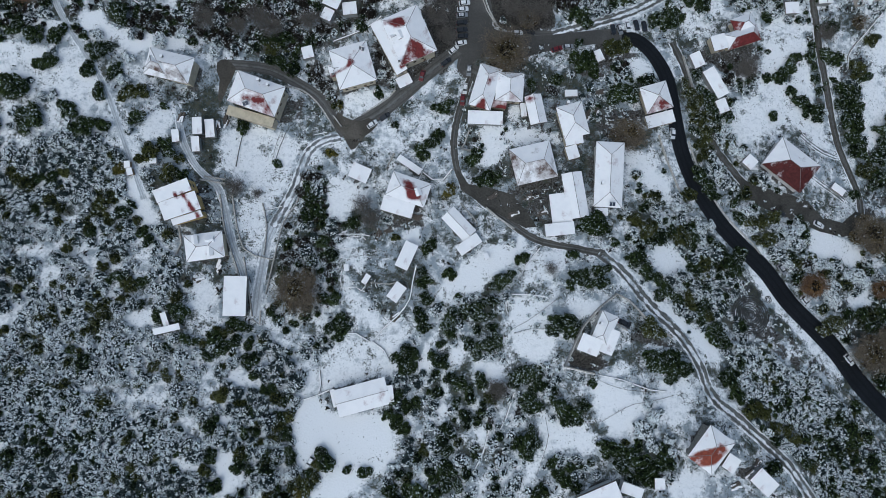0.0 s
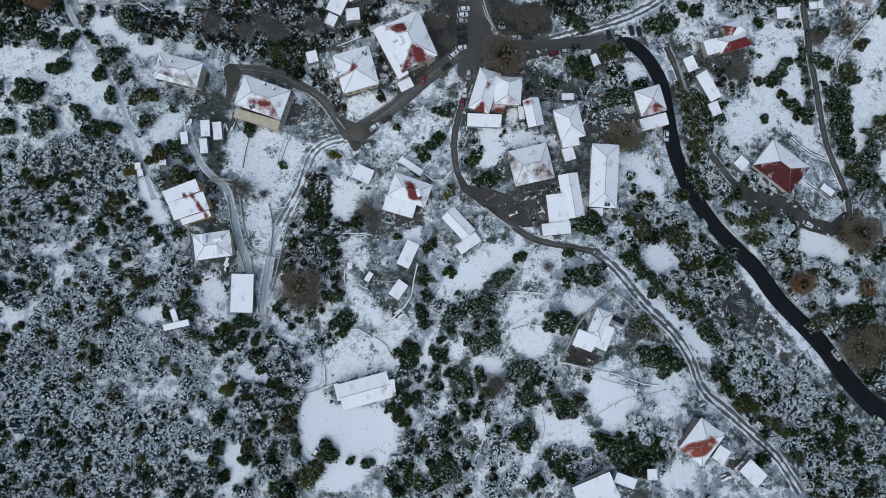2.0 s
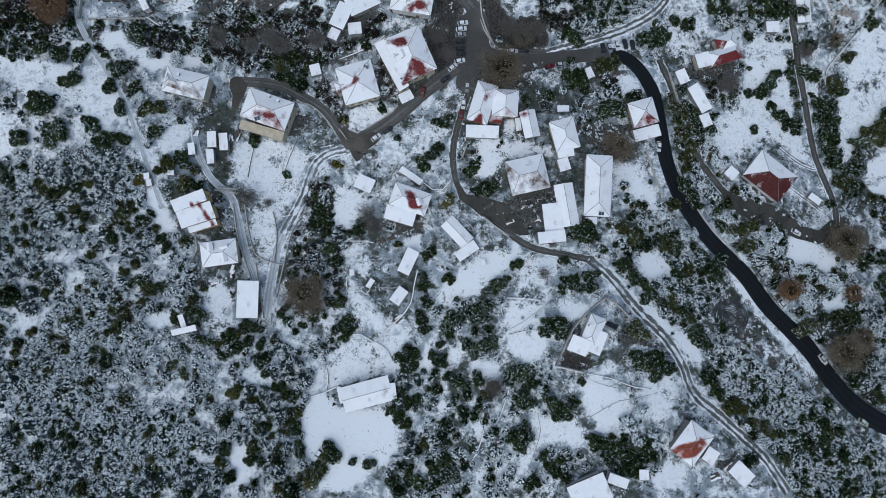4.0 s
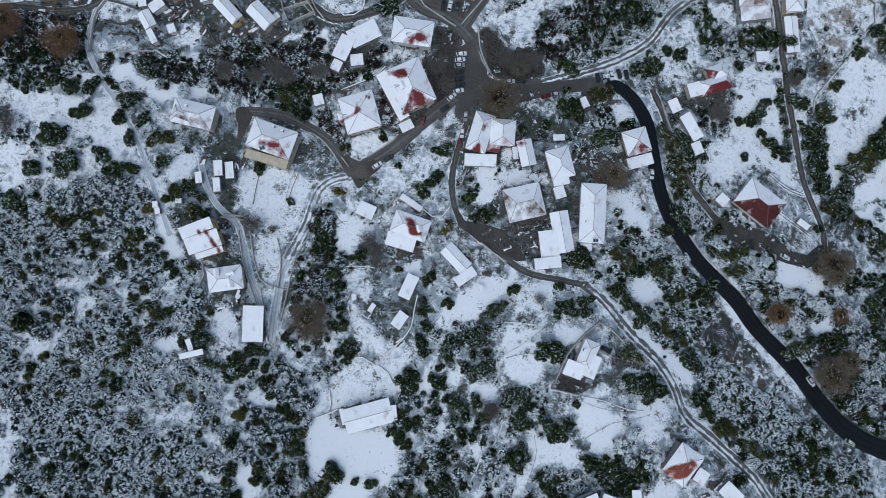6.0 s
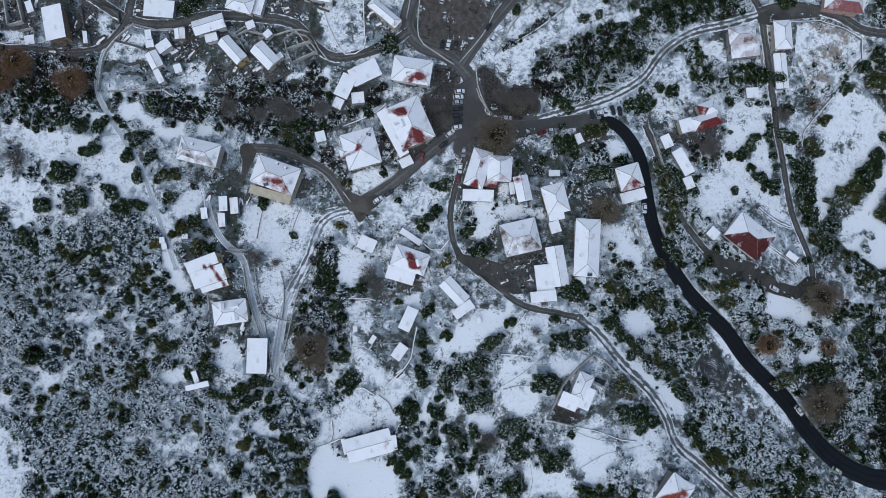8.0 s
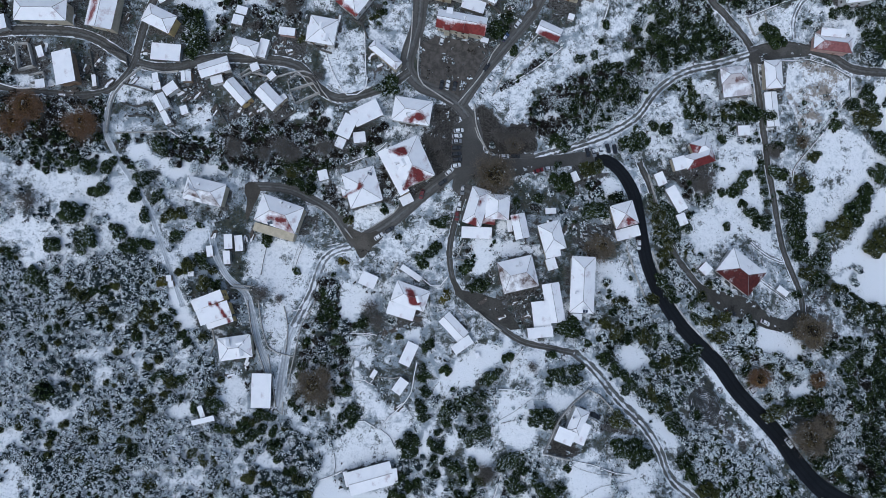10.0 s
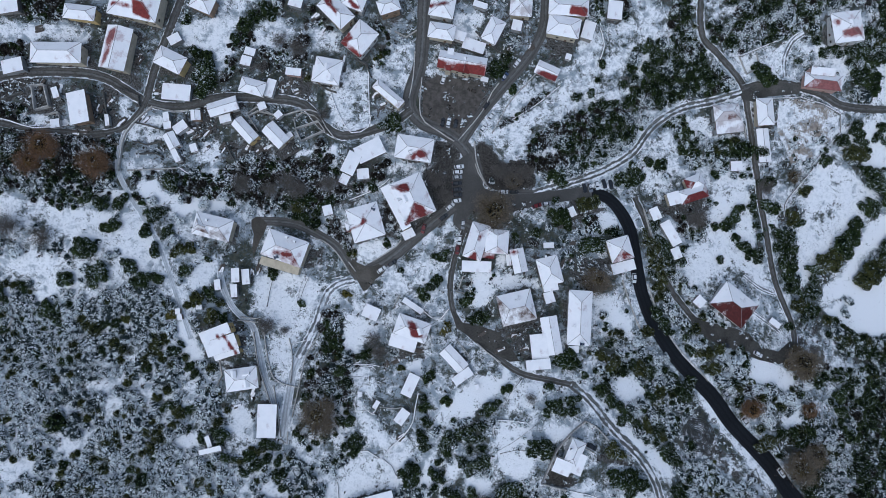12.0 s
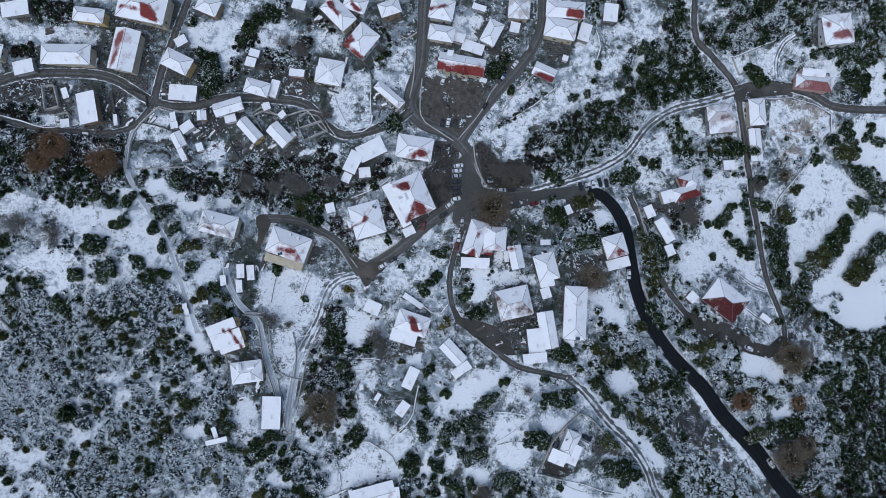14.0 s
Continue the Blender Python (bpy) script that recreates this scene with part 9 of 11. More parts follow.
garden_wall([(34, 13.1), (28.9, 7.1), (26.4, 2.2)], 0.7, 0.4, STONE)
garden_wall([(79.8, 55.6), (82.4, 45.9), (86.9, 33.2)], 1.2, 0.5, KERB, "retaining wall beside the asphalt road")
garden_wall([(91.7, 87.7), (93.8, 78.7), (94.7, 75.3)], 1.2, 0.5, KERB)
garden_wall([(91.5, 53.9), (93.9, 45.2), (98.1, 34.6), (105, 24.1), (113.2, 15.7), (116.1, 11.6)], 0.6, 0.5, KERB, "pale kerb wall along the asphalt road")
garden_wall([(141.9, -38.4), (145.7, -46.9), (151, -53.5)], 0.5, 0.5, KERB)
garden_wall([(163, 94.7), (160.9, 91.1), (160.1, 85.3)], 0.9, 0.4, STONE)
garden_wall([(163, 94.7), (168.7, 100.7), (176.3, 109.1), (181.3, 115.1)], 0.9, 0.4, STONE)
garden_wall([(9.6, 57), (7.9, 52.1), (6.4, 50)], 1.0, 0.5, KERB)
garden_wall([(7.1, 50), (12.7, 49.3), (13.3, 56.3)], 1.0, 0.5, KERB)
garden_wall([(57, 42.1), (57, 33.7)], 0.8, 0.4, STONE)
garden_wall([(-7.5, 41.7), (-3.9, 38.8), (0.2, 38.8), (3.3, 42.6)], 0.8, 0.5, STONE)
garden_wall([(-18, 48.9), (-21, 42.9)], 0.9, 0.5, KERB)
garden_wall([(-30.3, 63.3), (-19.8, 70.2), (-17.7, 72.8)], 0.8, 0.5, KERB)
garden_wall([(-40.9, 63.4), (-37.7, 59.1)], 0.8, 0.5, KERB)
garden_wall([(-40.7, 90.4), (-30.3, 94.7), (-25, 98), (-22.9, 100.1)], 0.9, 0.5, STONE)
garden_wall([(15.1, 107.4), (16.6, 103.1), (19.3, 98.7), (22.5, 95.5)], 0.5, 0.4, KERB, "pale kerb round the planted island")
garden_wall([(-8.7, 145.3), (-9.2, 128.5), (-1.4, 121.7), (5.8, 117.2)], 1.0, 0.5, KERB, "pale wall round the car park")
garden_wall([(7.7, 117.7), (18, 130.4), (22.7, 139.6), (25.8, 143.6)], 1.0, 0.5, KERB, "pale wall round the car park")
garden_wall([(-11.8, 156.8), (-12.6, 145.2), (-14.4, 136.1)], 0.9, 0.5, KERB)
garden_wall([(-32.2, 147), (-31.9, 134.1), (-31.3, 123.9)], 0.8, 0.4, STONE)
garden_wall([(-20.8, 165.5), (-15.7, 163.1), (-11.1, 166.3)], 1, 0.5, KERB)
garden_wall([(-48.5, 137.4), (-45.9, 129.8), (-39.6, 119.8), (-32.1, 122.6), (-30.9, 127.8)], 0.7, 0.5, STONE)
garden_wall([(-131.9, 100.7), (-122.9, 101.5), (-112.7, 102.4)], 0.9, 0.5, KERB)
garden_wall([(-122.3, 128.2), (-127.3, 123.5), (-132.6, 116.6), (-134.3, 109.2), (-135, 100.5)], 1.4, 0.6, KERB, "pale retaining wall beside the lane")
garden_wall([(-122, 128.2), (-114, 126.6), (-108.2, 127.4)], 0.9, 0.5, KERB)
garden_wall([(-111.5, 102.7), (-105.7, 99.2), (-96.3, 98.3)], 0.9, 0.5, STONE)
garden_wall([(-184.6, 121.3), (-176, 119.3), (-167.4, 116.9), (-154.4, 118.7)], 1.0, 0.5, STONE)
garden_wall([(107.5, 168.5), (116, 161.1)], 0.9, 0.6, KERB)
garden_wall([(53.6, 143.2), (41.7, 133.6), (28.5, 125.4)], 0.8, 0.5, STONE)
garden_wall([(72.1, 169.7), (74.1, 162.1), (71, 152.9)], 0.7, 0.5, STONE)
garden_wall([(-128.8, 121), (-124.3, 120.2), (-118.6, 118.5)], 1.5, 0.5, DRYSTONE, "dark stone terrace wall with snow behind it")
garden_wall([(-129.9, 113.1), (-124.2, 111.8), (-118.6, 113.6)], 1.5, 0.5, DRYSTONE, "dark stone terrace wall with snow behind it")
garden_wall([(-127.1, 107.8), (-121.9, 108.5), (-118, 107.2)], 1.5, 0.5, DRYSTONE, "dark stone terrace wall with snow behind it")
garden_wall([(-158.7, 114.1), (-149.9, 113.1), (-140, 115)], 1.5, 0.5, DRYSTONE, "dark stone terrace wall with snow behind it")
garden_wall([(-152.1, 112), (-143.3, 111), (-135.5, 111.6)], 1.5, 0.5, DRYSTONE, "dark stone terrace wall with snow behind it")
garden_wall([(-109.4, 125.2), (-107, 119.6), (-101.9, 117.3)], 1.5, 0.5, DRYSTONE, "dark stone terrace wall with snow behind it")
garden_wall([(-78.3, 108.9), (-71, 106.6), (-61, 112.5)], 1.5, 0.5, DRYSTONE, "dark stone terrace wall with snow behind it")
garden_wall([(-92.9, 113.4), (-88.1, 104.9), (-83.2, 102.5)], 1.5, 0.5, DRYSTONE, "dark stone terrace wall with snow behind it")
garden_wall([(-141.2, 133.2), (-140.1, 126), (-138.5, 118.8)], 1.5, 0.5, DRYSTONE, "dark stone terrace wall with snow behind it")
garden_wall([(-135.6, 134.7), (-127.7, 132.3), (-127.3, 127.9)], 1.5, 0.5, DRYSTONE, "dark stone terrace wall with snow behind it")
garden_wall([(-56.1, 145.6), (-52.3, 139.5), (-46, 137.2)], 1.5, 0.5, DRYSTONE, "dark stone terrace wall with snow behind it")
garden_wall([(-38.1, 152.5), (-33, 150.1), (-31, 144.5)], 1.5, 0.5, DRYSTONE, "dark stone terrace wall with snow behind it")
garden_wall([(15.3, 166.5), (23.2, 159.6), (27.1, 156.6)], 1.5, 0.5, DRYSTONE, "dark stone terrace wall with snow behind it")
garden_wall([(22.7, 121.1), (27.2, 129.1), (31.1, 135.9), (42.9, 148.8), (46.4, 153)], 1.0, 0.5, KERB, "pale stone wall beside the lane topped with snow")
garden_wall([(-83.9, 127), (-80.3, 129.9), (-70.9, 126.4), (-60.9, 129.1), (-54.4, 128.3), (-50.4, 121.8), (-45.9, 116.4)], 1.0, 0.5, KERB, "pale stone wall beside the lane topped with snow")
garden_wall([(139.3, 131.4), (141.6, 127.4), (142.2, 122)], 1.0, 0.5, KERB, "pale stone wall beside the lane topped with snow")
garden_wall([(14.9, 117.3), (15.5, 109.5), (17.5, 103), (20.1, 97.8)], 1.0, 0.5, KERB, "pale stone wall beside the lane topped with snow")
garden_wall([(-101.2, 128.8), (-95.3, 131.1)], 1.0, 0.5, KERB, "pale stone wall beside the lane topped with snow")

# ---- leafless trees ----
bare_tree(23, 86.3, 8.8, HAZEL, "broad leafless plane tree over the street", twigs=4420)
bare_tree(67.1, 54.6, 6.8, HAZEL, "leafless tan tree behind the house", twigs=3230)
bare_tree(-51.2, -1.8, 8, HAZEL, "large olive-brown tree holding dry leaves in the gully", twigs=4760)
bare_tree(159.6, 19.1, 8.4, HAZEL, "wide leafless tree beside the muddy lane", twigs=4080)
bare_tree(133.4, 0.2, 5, RUST, "russet tree holding dry leaves by the road", twigs=2550)
bare_tree(151.9, -23.7, 7.6, HAZEL, "tan leafless tree beside the road", twigs=4080)
bare_tree(-29.5, 29.5, 4, TWIG, "grey leafless fruit tree in the snow", twigs=1020)
bare_tree(-26.3, 24.1, 4, TWIG, "grey leafless fruit tree in the snow", twigs=1190)
bare_tree(-74.9, 35.7, 4, TWIG, "grey leafless tree beside the track", twigs=1360)
bare_tree(-67.5, 33.6, 2.4, TWIG, "small grey leafless tree", twigs=595)
bare_tree(115.6, 82.7, 5.2, TWIG, "grey leafless tree in the garden", twigs=1870)
bare_tree(18.1, -34.6, 4, TWIG, "grey leafless tree on the slope", twigs=1530)
bare_tree(37.3, 6.1, 2.8, TWIG, "small leafless tree in the snow", twigs=595)
bare_tree(31.8, 99, 4, HAZEL, "leafless tree on the planted island", twigs=1530)
bare_tree(-161.9, 108.7, 6.9, RUST, "russet tree holding dry leaves at the edge of the gully", twigs=3400)
bare_tree(-167.6, 102.3, 5.5, RUST, "russet tree holding dry leaves at the edge of the gully", twigs=2380)
bare_tree(-142.9, 102.8, 6.9, RUST, "orange-brown tree with dry leaves at the edge of the gully", twigs=4080)
bare_tree(165.2, 104.6, 3.5, HAZEL, "small brown leafless tree", twigs=850)
bare_tree(150.2, 98.7, 4.5, TWIG, "dark leafless tree beside the lane", twigs=1360)
bare_tree(161.8, -1.6, 4, RUST, "brown bush with dry leaves in the snow", twigs=1020)
bare_tree(-63, 155.6, 4.5, TWIG, "grey leafless fruit tree in the snow", twigs=1020)
bare_tree(-70.5, 158.6, 3.7, TWIG, "grey leafless fruit tree in the snow", twigs=850)
bare_tree(-77.9, 147.2, 3, TWIG, "grey leafless fruit tree", twigs=765)
bare_tree(-51.9, 126.6, 3, TWIG, "grey leafless fruit tree", twigs=680)
bare_tree(-175.5, 76.2, 6.4, TWIG, "grey frosted leafless thicket tree", twigs=1530)
bare_tree(-162.7, 71.7, 5.5, TWIG, "grey frosted leafless thicket tree", twigs=1190)
bare_tree(161, -19.3, 5.5, HAZEL, "tan leafless tree beside the road", twigs=1530)

bare_tree(-2.5, 99.8, 5, TWIG, "leafless brown tree at the edge of the square", twigs=1500)
bare_tree(1.7, 92.6, 4, TWIG, "leafless brown tree behind the parked cars", twigs=1500)
bare_tree(30.7, 101.6, 5, TWIG, "leafless brown tree on the planted island", twigs=1500)
bare_tree(25.4, 103.6, 4, TWIG, "leafless brown tree on the planted island", twigs=1500)
bare_tree(37.5, 103.5, 4, TWIG, "frosted leafless tree above the street", twigs=1500)
bare_tree(-49.3, 97.1, 5, TWIG, "leafless brown tree in the gully", twigs=1500)
bare_tree(-67.4, 97.5, 5, TWIG, "leafless brown tree in the gully", twigs=1500)
bare_tree(-62.5, 94.7, 5, TWIG, "leafless brown tree in the gully", twigs=1500)
bare_tree(-74.4, 94.1, 4, TWIG, "leafless brown tree in the gully", twigs=1500)
bare_tree(-86, 96.4, 5, TWIG, "leafless brown tree in the gully", twigs=1500)

# ---- trees and shrubs ----
tree(2.7, 34.9, 2.7, "yellow")
tree(0.8, 32.9, 2.2, "yellow")
tree(-140.7, 86.6, 4.4)
tree(-147, 88.2, 3.5)
tree(-133.6, 87, 3.5)
tree(-135.7, 76.8, 3.9)
tree(-139.2, 76.2, 2.3)
tree(-123, 75, 3.4)
tree(-146.1, 67.5, 4.8)
tree(-148.8, 66.4, 2.9)
tree(-118.9, 66.9, 3.4)
tree(-120.9, 82.2, 4)
tree(-117.4, 84.1, 2.3)
tree(-114.4, 95.7, 5)
tree(-111, 80.5, 2.9, "frosted")
tree(-115, 75, 3)
tree(-112.2, 72.1, 2.8, "frosted")
tree(-110.1, 67.1, 3.8, "olive")
tree(-105.8, 68.5, 3.2, "olive")
tree(-128.6, 60.4, 3.2)
tree(-141, 56.8, 5)
tree(-142.8, 55.8, 3.2)
tree(-122.5, 54.2, 4.1)
tree(-117.3, 55.5, 3.4)
tree(-126.4, 53.5, 2.9)
tree(-107, 59.2, 2.9)
tree(-109.4, 54, 1.8, "frosted")
tree(-98.6, 63.4, 1.7)
tree(-102.3, 46.5, 3.8, "olive")
tree(-98.1, 49.8, 2.6)
tree(-96.3, 46.9, 2.9)
tree(-93.6, 45.1, 2.2, "olive")
tree(-105.7, 44.3, 2.2, "olive")
tree(-111.7, 40, 2.4, "yellow")
tree(-136.7, 64.7, 2.8, "frosted")
tree(-134, 65.8, 2, "frosted")
tree(-135, 80.8, 2, "frosted")
tree(-125.7, 87.6, 2)
tree(-121.2, 87.9, 2.6, "frosted")
tree(-101.4, 87.6, 2.7, "frosted")
tree(-110.5, 88.8, 2, "frosted")
tree(-94, 90.3, 2.6, "frosted")
tree(-82.7, 85, 2.7, "frosted")
tree(-73, 57.9, 2.9)
tree(-58.9, 90.4, 3.8)
tree(-63, 87.2, 3.9, "olive")
tree(-60.1, 82.3, 3.9)
tree(-55, 84.5, 2.7)
tree(-65, 90.1, 2.7)
tree(-52.9, 87.6, 2.2)
tree(-30.7, 96.2, 2.7)
tree(-46.8, 78.5, 3.2, "brown")
tree(-44.8, 74.4, 2.8, "brown")
tree(-38.5, 66.1, 1.6, "yellow")
tree(-23.9, 71.3, 2.1)
tree(-22.8, 78.7, 2.1, "frosted")
tree(-17.5, 59.6, 1.6)
tree(0.2, 65.8, 4.1)
tree(-1.9, 55.1, 3)
tree(-5, 52, 2.8)
tree(-8.1, 48.8, 2.8)
tree(-61, 44.8, 2)
tree(-41.5, 49.2, 2, "yellow")
tree(52.8, 83.2, 5.4)
tree(48.6, 85.4, 3)
tree(55.9, 79.9, 2.8)
tree(63.9, 89.2, 4.4, "olive")
tree(68.3, 90.6, 3.2, "olive")
tree(66.1, 70.2, 5.6)
tree(70.6, 72.6, 3.2)
tree(62.9, 71.2, 3)
tree(42, 76.4, 2.6)
tree(40.8, 71.9, 2.6, "brown")
tree(32.5, 74.2, 2.3)
tree(22.4, 99.3, 1.8, "frosted")
tree(50.2, 102.1, 3.4)
tree(53.4, 100, 3.2)
tree(81, 101.4, 3.5)
tree(43.3, 84.2, 2.2, "frosted")
tree(11.5, 46.4, 2.8)
tree(9.5, 46, 2.1)
tree(13.6, 48.5, 1.8)
tree(51, 91, 2)
tree(92, 77, 2.3, "olive")
tree(92.8, 72.5, 2.8, "olive")
tree(94.7, 68.1, 3.3, "olive")
tree(96.5, 62.6, 3.8, "olive")
tree(98.4, 57.1, 3.3, "olive")
tree(95.7, 52.6, 2.8, "olive")
tree(96.5, 48.3, 2.8, "olive")
tree(96.8, 80.6, 2.8)
tree(98.5, 72.8, 2.8)
tree(100.5, 69.5, 3.3)
tree(102.5, 66.2, 2.8)
tree(103.4, 62.9, 2.6)
tree(108, 64.2, 2.6)
tree(106, 58.5, 2.6, "frosted")
tree(109.1, 50.9, 3.3, "frosted")
tree(111.3, 49.9, 2.6, "frosted")
tree(87.8, 102.8, 4.3)
tree(85.5, 100.5, 3.3)
tree(99.4, 108, 2.1)
tree(102.6, 102.5, 2.6, "frosted")
tree(151.5, 100.8, 4.1)
tree(153.2, 89.3, 3.8)
tree(150.2, 92.1, 2.4)
tree(144.3, 89.9, 3.1)
tree(145.7, 85.5, 2.2)
tree(145.1, 94.4, 1.9)
tree(129.9, 80, 3.1)
tree(134.5, 84.8, 4.1)
tree(137.6, 88.9, 3.1)
tree(131.6, 82.7, 2.7)
tree(146.2, 81.1, 2.4)
tree(147.2, 76, 2.4)
tree(134.9, 75.3, 2.7)
tree(138.2, 71.2, 3.3)
tree(141.9, 67.7, 3.6)
tree(145.4, 65.8, 3.1)
tree(147.2, 69.3, 2.2)
tree(162.8, 84.8, 4.4, "olive")
tree(166.4, 82.4, 3.6)
tree(156.9, 76.1, 3.8)
tree(161.7, 75.8, 3.3)
tree(155.5, 71.1, 2.4)
tree(159.7, 70.3, 3.3)
tree(164, 69.9, 2.7)
tree(157.3, 63.8, 3.6)
tree(161.7, 62.2, 3.6)
tree(159.9, 57, 3.1)
tree(163.3, 54.2, 3.1)
tree(164.6, 50.5, 2.4)
tree(125.3, 80.3, 2.2)
tree(126.7, 65.2, 2.2)
tree(170.5, 97.5, 3.3, "olive")
tree(173.2, 99.3, 2.2)
tree(172.4, 55.4, 3.6)
tree(171, 50.2, 3.6)
tree(163.3, 44.4, 4.1, "olive")
tree(167.4, 43, 3.6)
tree(171.6, 41.9, 3.1)
tree(165.7, 38.1, 2.4)
tree(150.3, 79.3, 1.2)
tree(153.8, 80.9, 1.7)
tree(123.4, 92.3, 1.2)
tree(126.4, 91.1, 1.2)
tree(-116.9, 28.2, 3.4, "olive")
tree(-110.7, 25.5, 2.9)
tree(-115.1, 22.5, 2.4, "olive")
tree(-120.3, 18.5, 2.6)
tree(-108.1, 28.5, 1.8)
tree(-104.5, 18.8, 2.2)
tree(-102.6, 15.9, 2.3)
tree(-116.3, 6.9, 2.8, "olive")
tree(-110.9, 3.1, 2.4)
tree(-107.2, 0.2, 3.4, "olive")
tree(-103.7, 1.2, 2.6)
tree(-109.5, -4.6, 2.9, "olive")
tree(-114.3, 2.1, 2.4)
tree(-104.1, -6.5, 2)
tree(-127.9, 12.6, 2, "olive")
tree(-90.3, -9.5, 4.1)
tree(-94.1, -7.6, 2.3)
tree(-98.4, -10.4, 2.6)
tree(-137.6, 36.5, 2.9)
tree(-133, 37.5, 2.3)
tree(-129.4, 38.5, 2, "olive")
tree(-147.4, 28.7, 1.6, "olive")
tree(-138.2, 25.9, 2.3)
tree(-97, 39.8, 3.2, "olive")
tree(-92.6, 39.1, 2.9)
tree(-88.3, 16.1, 1)
tree(-48.3, 32.2, 3)
tree(-52.5, 34.3, 2.8, "brown")
tree(-49.5, 36.4, 2.6)
tree(-46.1, 26.9, 3)
tree(-50.1, 25.9, 2.6)
tree(-56, 21.7, 1.7, "brown")
tree(-32.6, 22.7, 3)
tree(-35.6, 21.7, 2.3)
tree(-53.5, 11.4, 3, "brown")
tree(-57.2, 5.3, 2.7)
tree(-55.4, 9.3, 2.8, "brown")
tree(-50.7, 15.5, 3, "brown")
tree(-43.6, 15.5, 2.7)
tree(-38.8, -4.8, 3.3)
tree(-41.9, -4.8, 2.7)
tree(-36.6, -11.7, 2.8)
tree(-34.6, -14.7, 2.2)
tree(-39.6, -14.7, 2.7)
tree(-60.4, -8.7, 2.6)
tree(-69.6, -14.5, 2.6)
tree(-73.4, -13.5, 2.6)
tree(-5.8, 13.3, 2.2)
tree(-3.8, 15.3, 2.3)
tree(-6.8, 1.2, 2.8)
tree(-5.7, -4.7, 2.8)
tree(-7.2, 5.2, 2.2)
tree(-7.7, -10.6, 3.3)
tree(-6.7, -14.5, 2.8)
tree(-27.8, 40.6, 2.6, "frosted")
tree(-17, 17.5, 1.8, "olive")
tree(2.2, 4.2, 2.7)
tree(20.8, 2.2, 3.9)
tree(18.8, 0.2, 2.7)
tree(23.8, 4.1, 2.2)
tree(28.8, 10.1, 2.2)
tree(26.8, 9.1, 2.2)
tree(16.8, -5.6, 2.8)
tree(12.9, -6.6, 2.7)
tree(9, -8.6, 3.2)
tree(4.1, -10.5, 3.5)
tree(1.2, -13.4, 2.8)
tree(12.8, -10.5, 2.7)
tree(16.7, -10.4, 2.2)
tree(40.2, -12.2, 4.8)
tree(37.3, -15, 2.7)
tree(42.9, -15.9, 2.7)
tree(52.9, 21.1, 6.1)
tree(45.8, 3.1, 2.6)
tree(48.7, 4.1, 2.3)
tree(49.5, 1.2, 2.7)
tree(54.3, 1.2, 2.8)
tree(53.7, 5.1, 2.7)
tree(43.7, 0.2, 2.1)
tree(56.7, 6.1, 1.7)
tree(45.3, 11, 2.2)
tree(71.2, 19.2, 3.9, "olive")
tree(68.4, 23.2, 3.4, "olive")
tree(74.5, 21.3, 2.8, "olive")
tree(66.1, 9.1, 3.4)
tree(69.3, 10.1, 3)
tree(70.9, 5.1, 3.4)
tree(74.8, 2.2, 3)
tree(75.4, -2.7, 3.2)
tree(16.5, 39, 3.7)
tree(13.5, 37.9, 2.2)
tree(19.6, 40, 2.2)
tree(70.1, -14.1, 4.4, "olive")
tree(73.1, -16.1, 2.7, "olive")
tree(24.1, 15.1, 2.2, "frosted")
tree(60.5, 15, 1.7)
tree(89.6, 33.1, 3.8, "olive")
tree(84.9, 28.7, 2.9, "frosted")
tree(85, 17.3, 4.1, "olive")
tree(81.9, 19.4, 3.2)
tree(89.2, 16.4, 3.7)
tree(92.9, 20.6, 2.9, "frosted")
tree(97.4, 21.7, 2.4, "frosted")
tree(92.8, 7.3, 3.7, "olive")
tree(89.4, 6.2, 2.9)
tree(102.8, 8.3, 4.6)
tree(107.5, 11.5, 3.2)
tree(104.7, 5.3, 3.3)
tree(100, 13.4, 2.4)
tree(94.7, 40.7, 3.3)
tree(97.7, 36.5, 3.3)
tree(101.4, 40.9, 2.4, "frosted")
tree(99.6, 33.3, 2.9)
tree(111.3, 27.2, 3.3, "frosted")
tree(108.9, 25, 2.9)
tree(113.2, 24, 3, "olive")
tree(117.6, 23.1, 3.3, "olive")
tree(122.4, 25.3, 3, "olive")
tree(107.1, 30.3, 2.1)
tree(119.2, 16.8, 3.7, "olive")
tree(115.8, 16.7, 2.6, "olive")
tree(128.5, 19, 3.8, "frosted")
tree(132.2, 21.1, 3, "frosted")
tree(124.4, 13.7, 2.4, "frosted")
tree(130.5, 8.5, 2.9, "olive")
tree(138.3, 7.5, 3, "frosted")
tree(141.7, 7.5, 2.7, "frosted")
tree(149.1, 3.4, 3.3, "frosted")
tree(153.8, 3.4, 3.2, "frosted")
tree(155.8, 1.3, 3.2, "frosted")
tree(142.9, -5.9, 3, "frosted")
tree(141.2, -2.9, 3, "frosted")
tree(141.6, -13, 4.6, "olive")
tree(136.8, -14.9, 3.8, "olive")
tree(152.2, -11.1, 3.3)
tree(146.5, -11, 2.9)
tree(160.4, -11.1, 3.4)
tree(156, -15.1, 3)
tree(157.9, 34.7, 2.2)
tree(85.9, -5.7, 3.2, "olive")
tree(90.1, -7.7, 2.9)
tree(81.6, -4.7, 2.9)
tree(93, -10.6, 2.4, "olive")
tree(95.8, -14.5, 2.9)
tree(77.7, -0.8, 2.9)
tree(-97.9, -27.4, 2.6, "olive")
tree(-102.2, -29.1, 1.7)
tree(-93.2, -30.2, 2.6, "olive")
tree(-94.9, -20.9, 2.3)
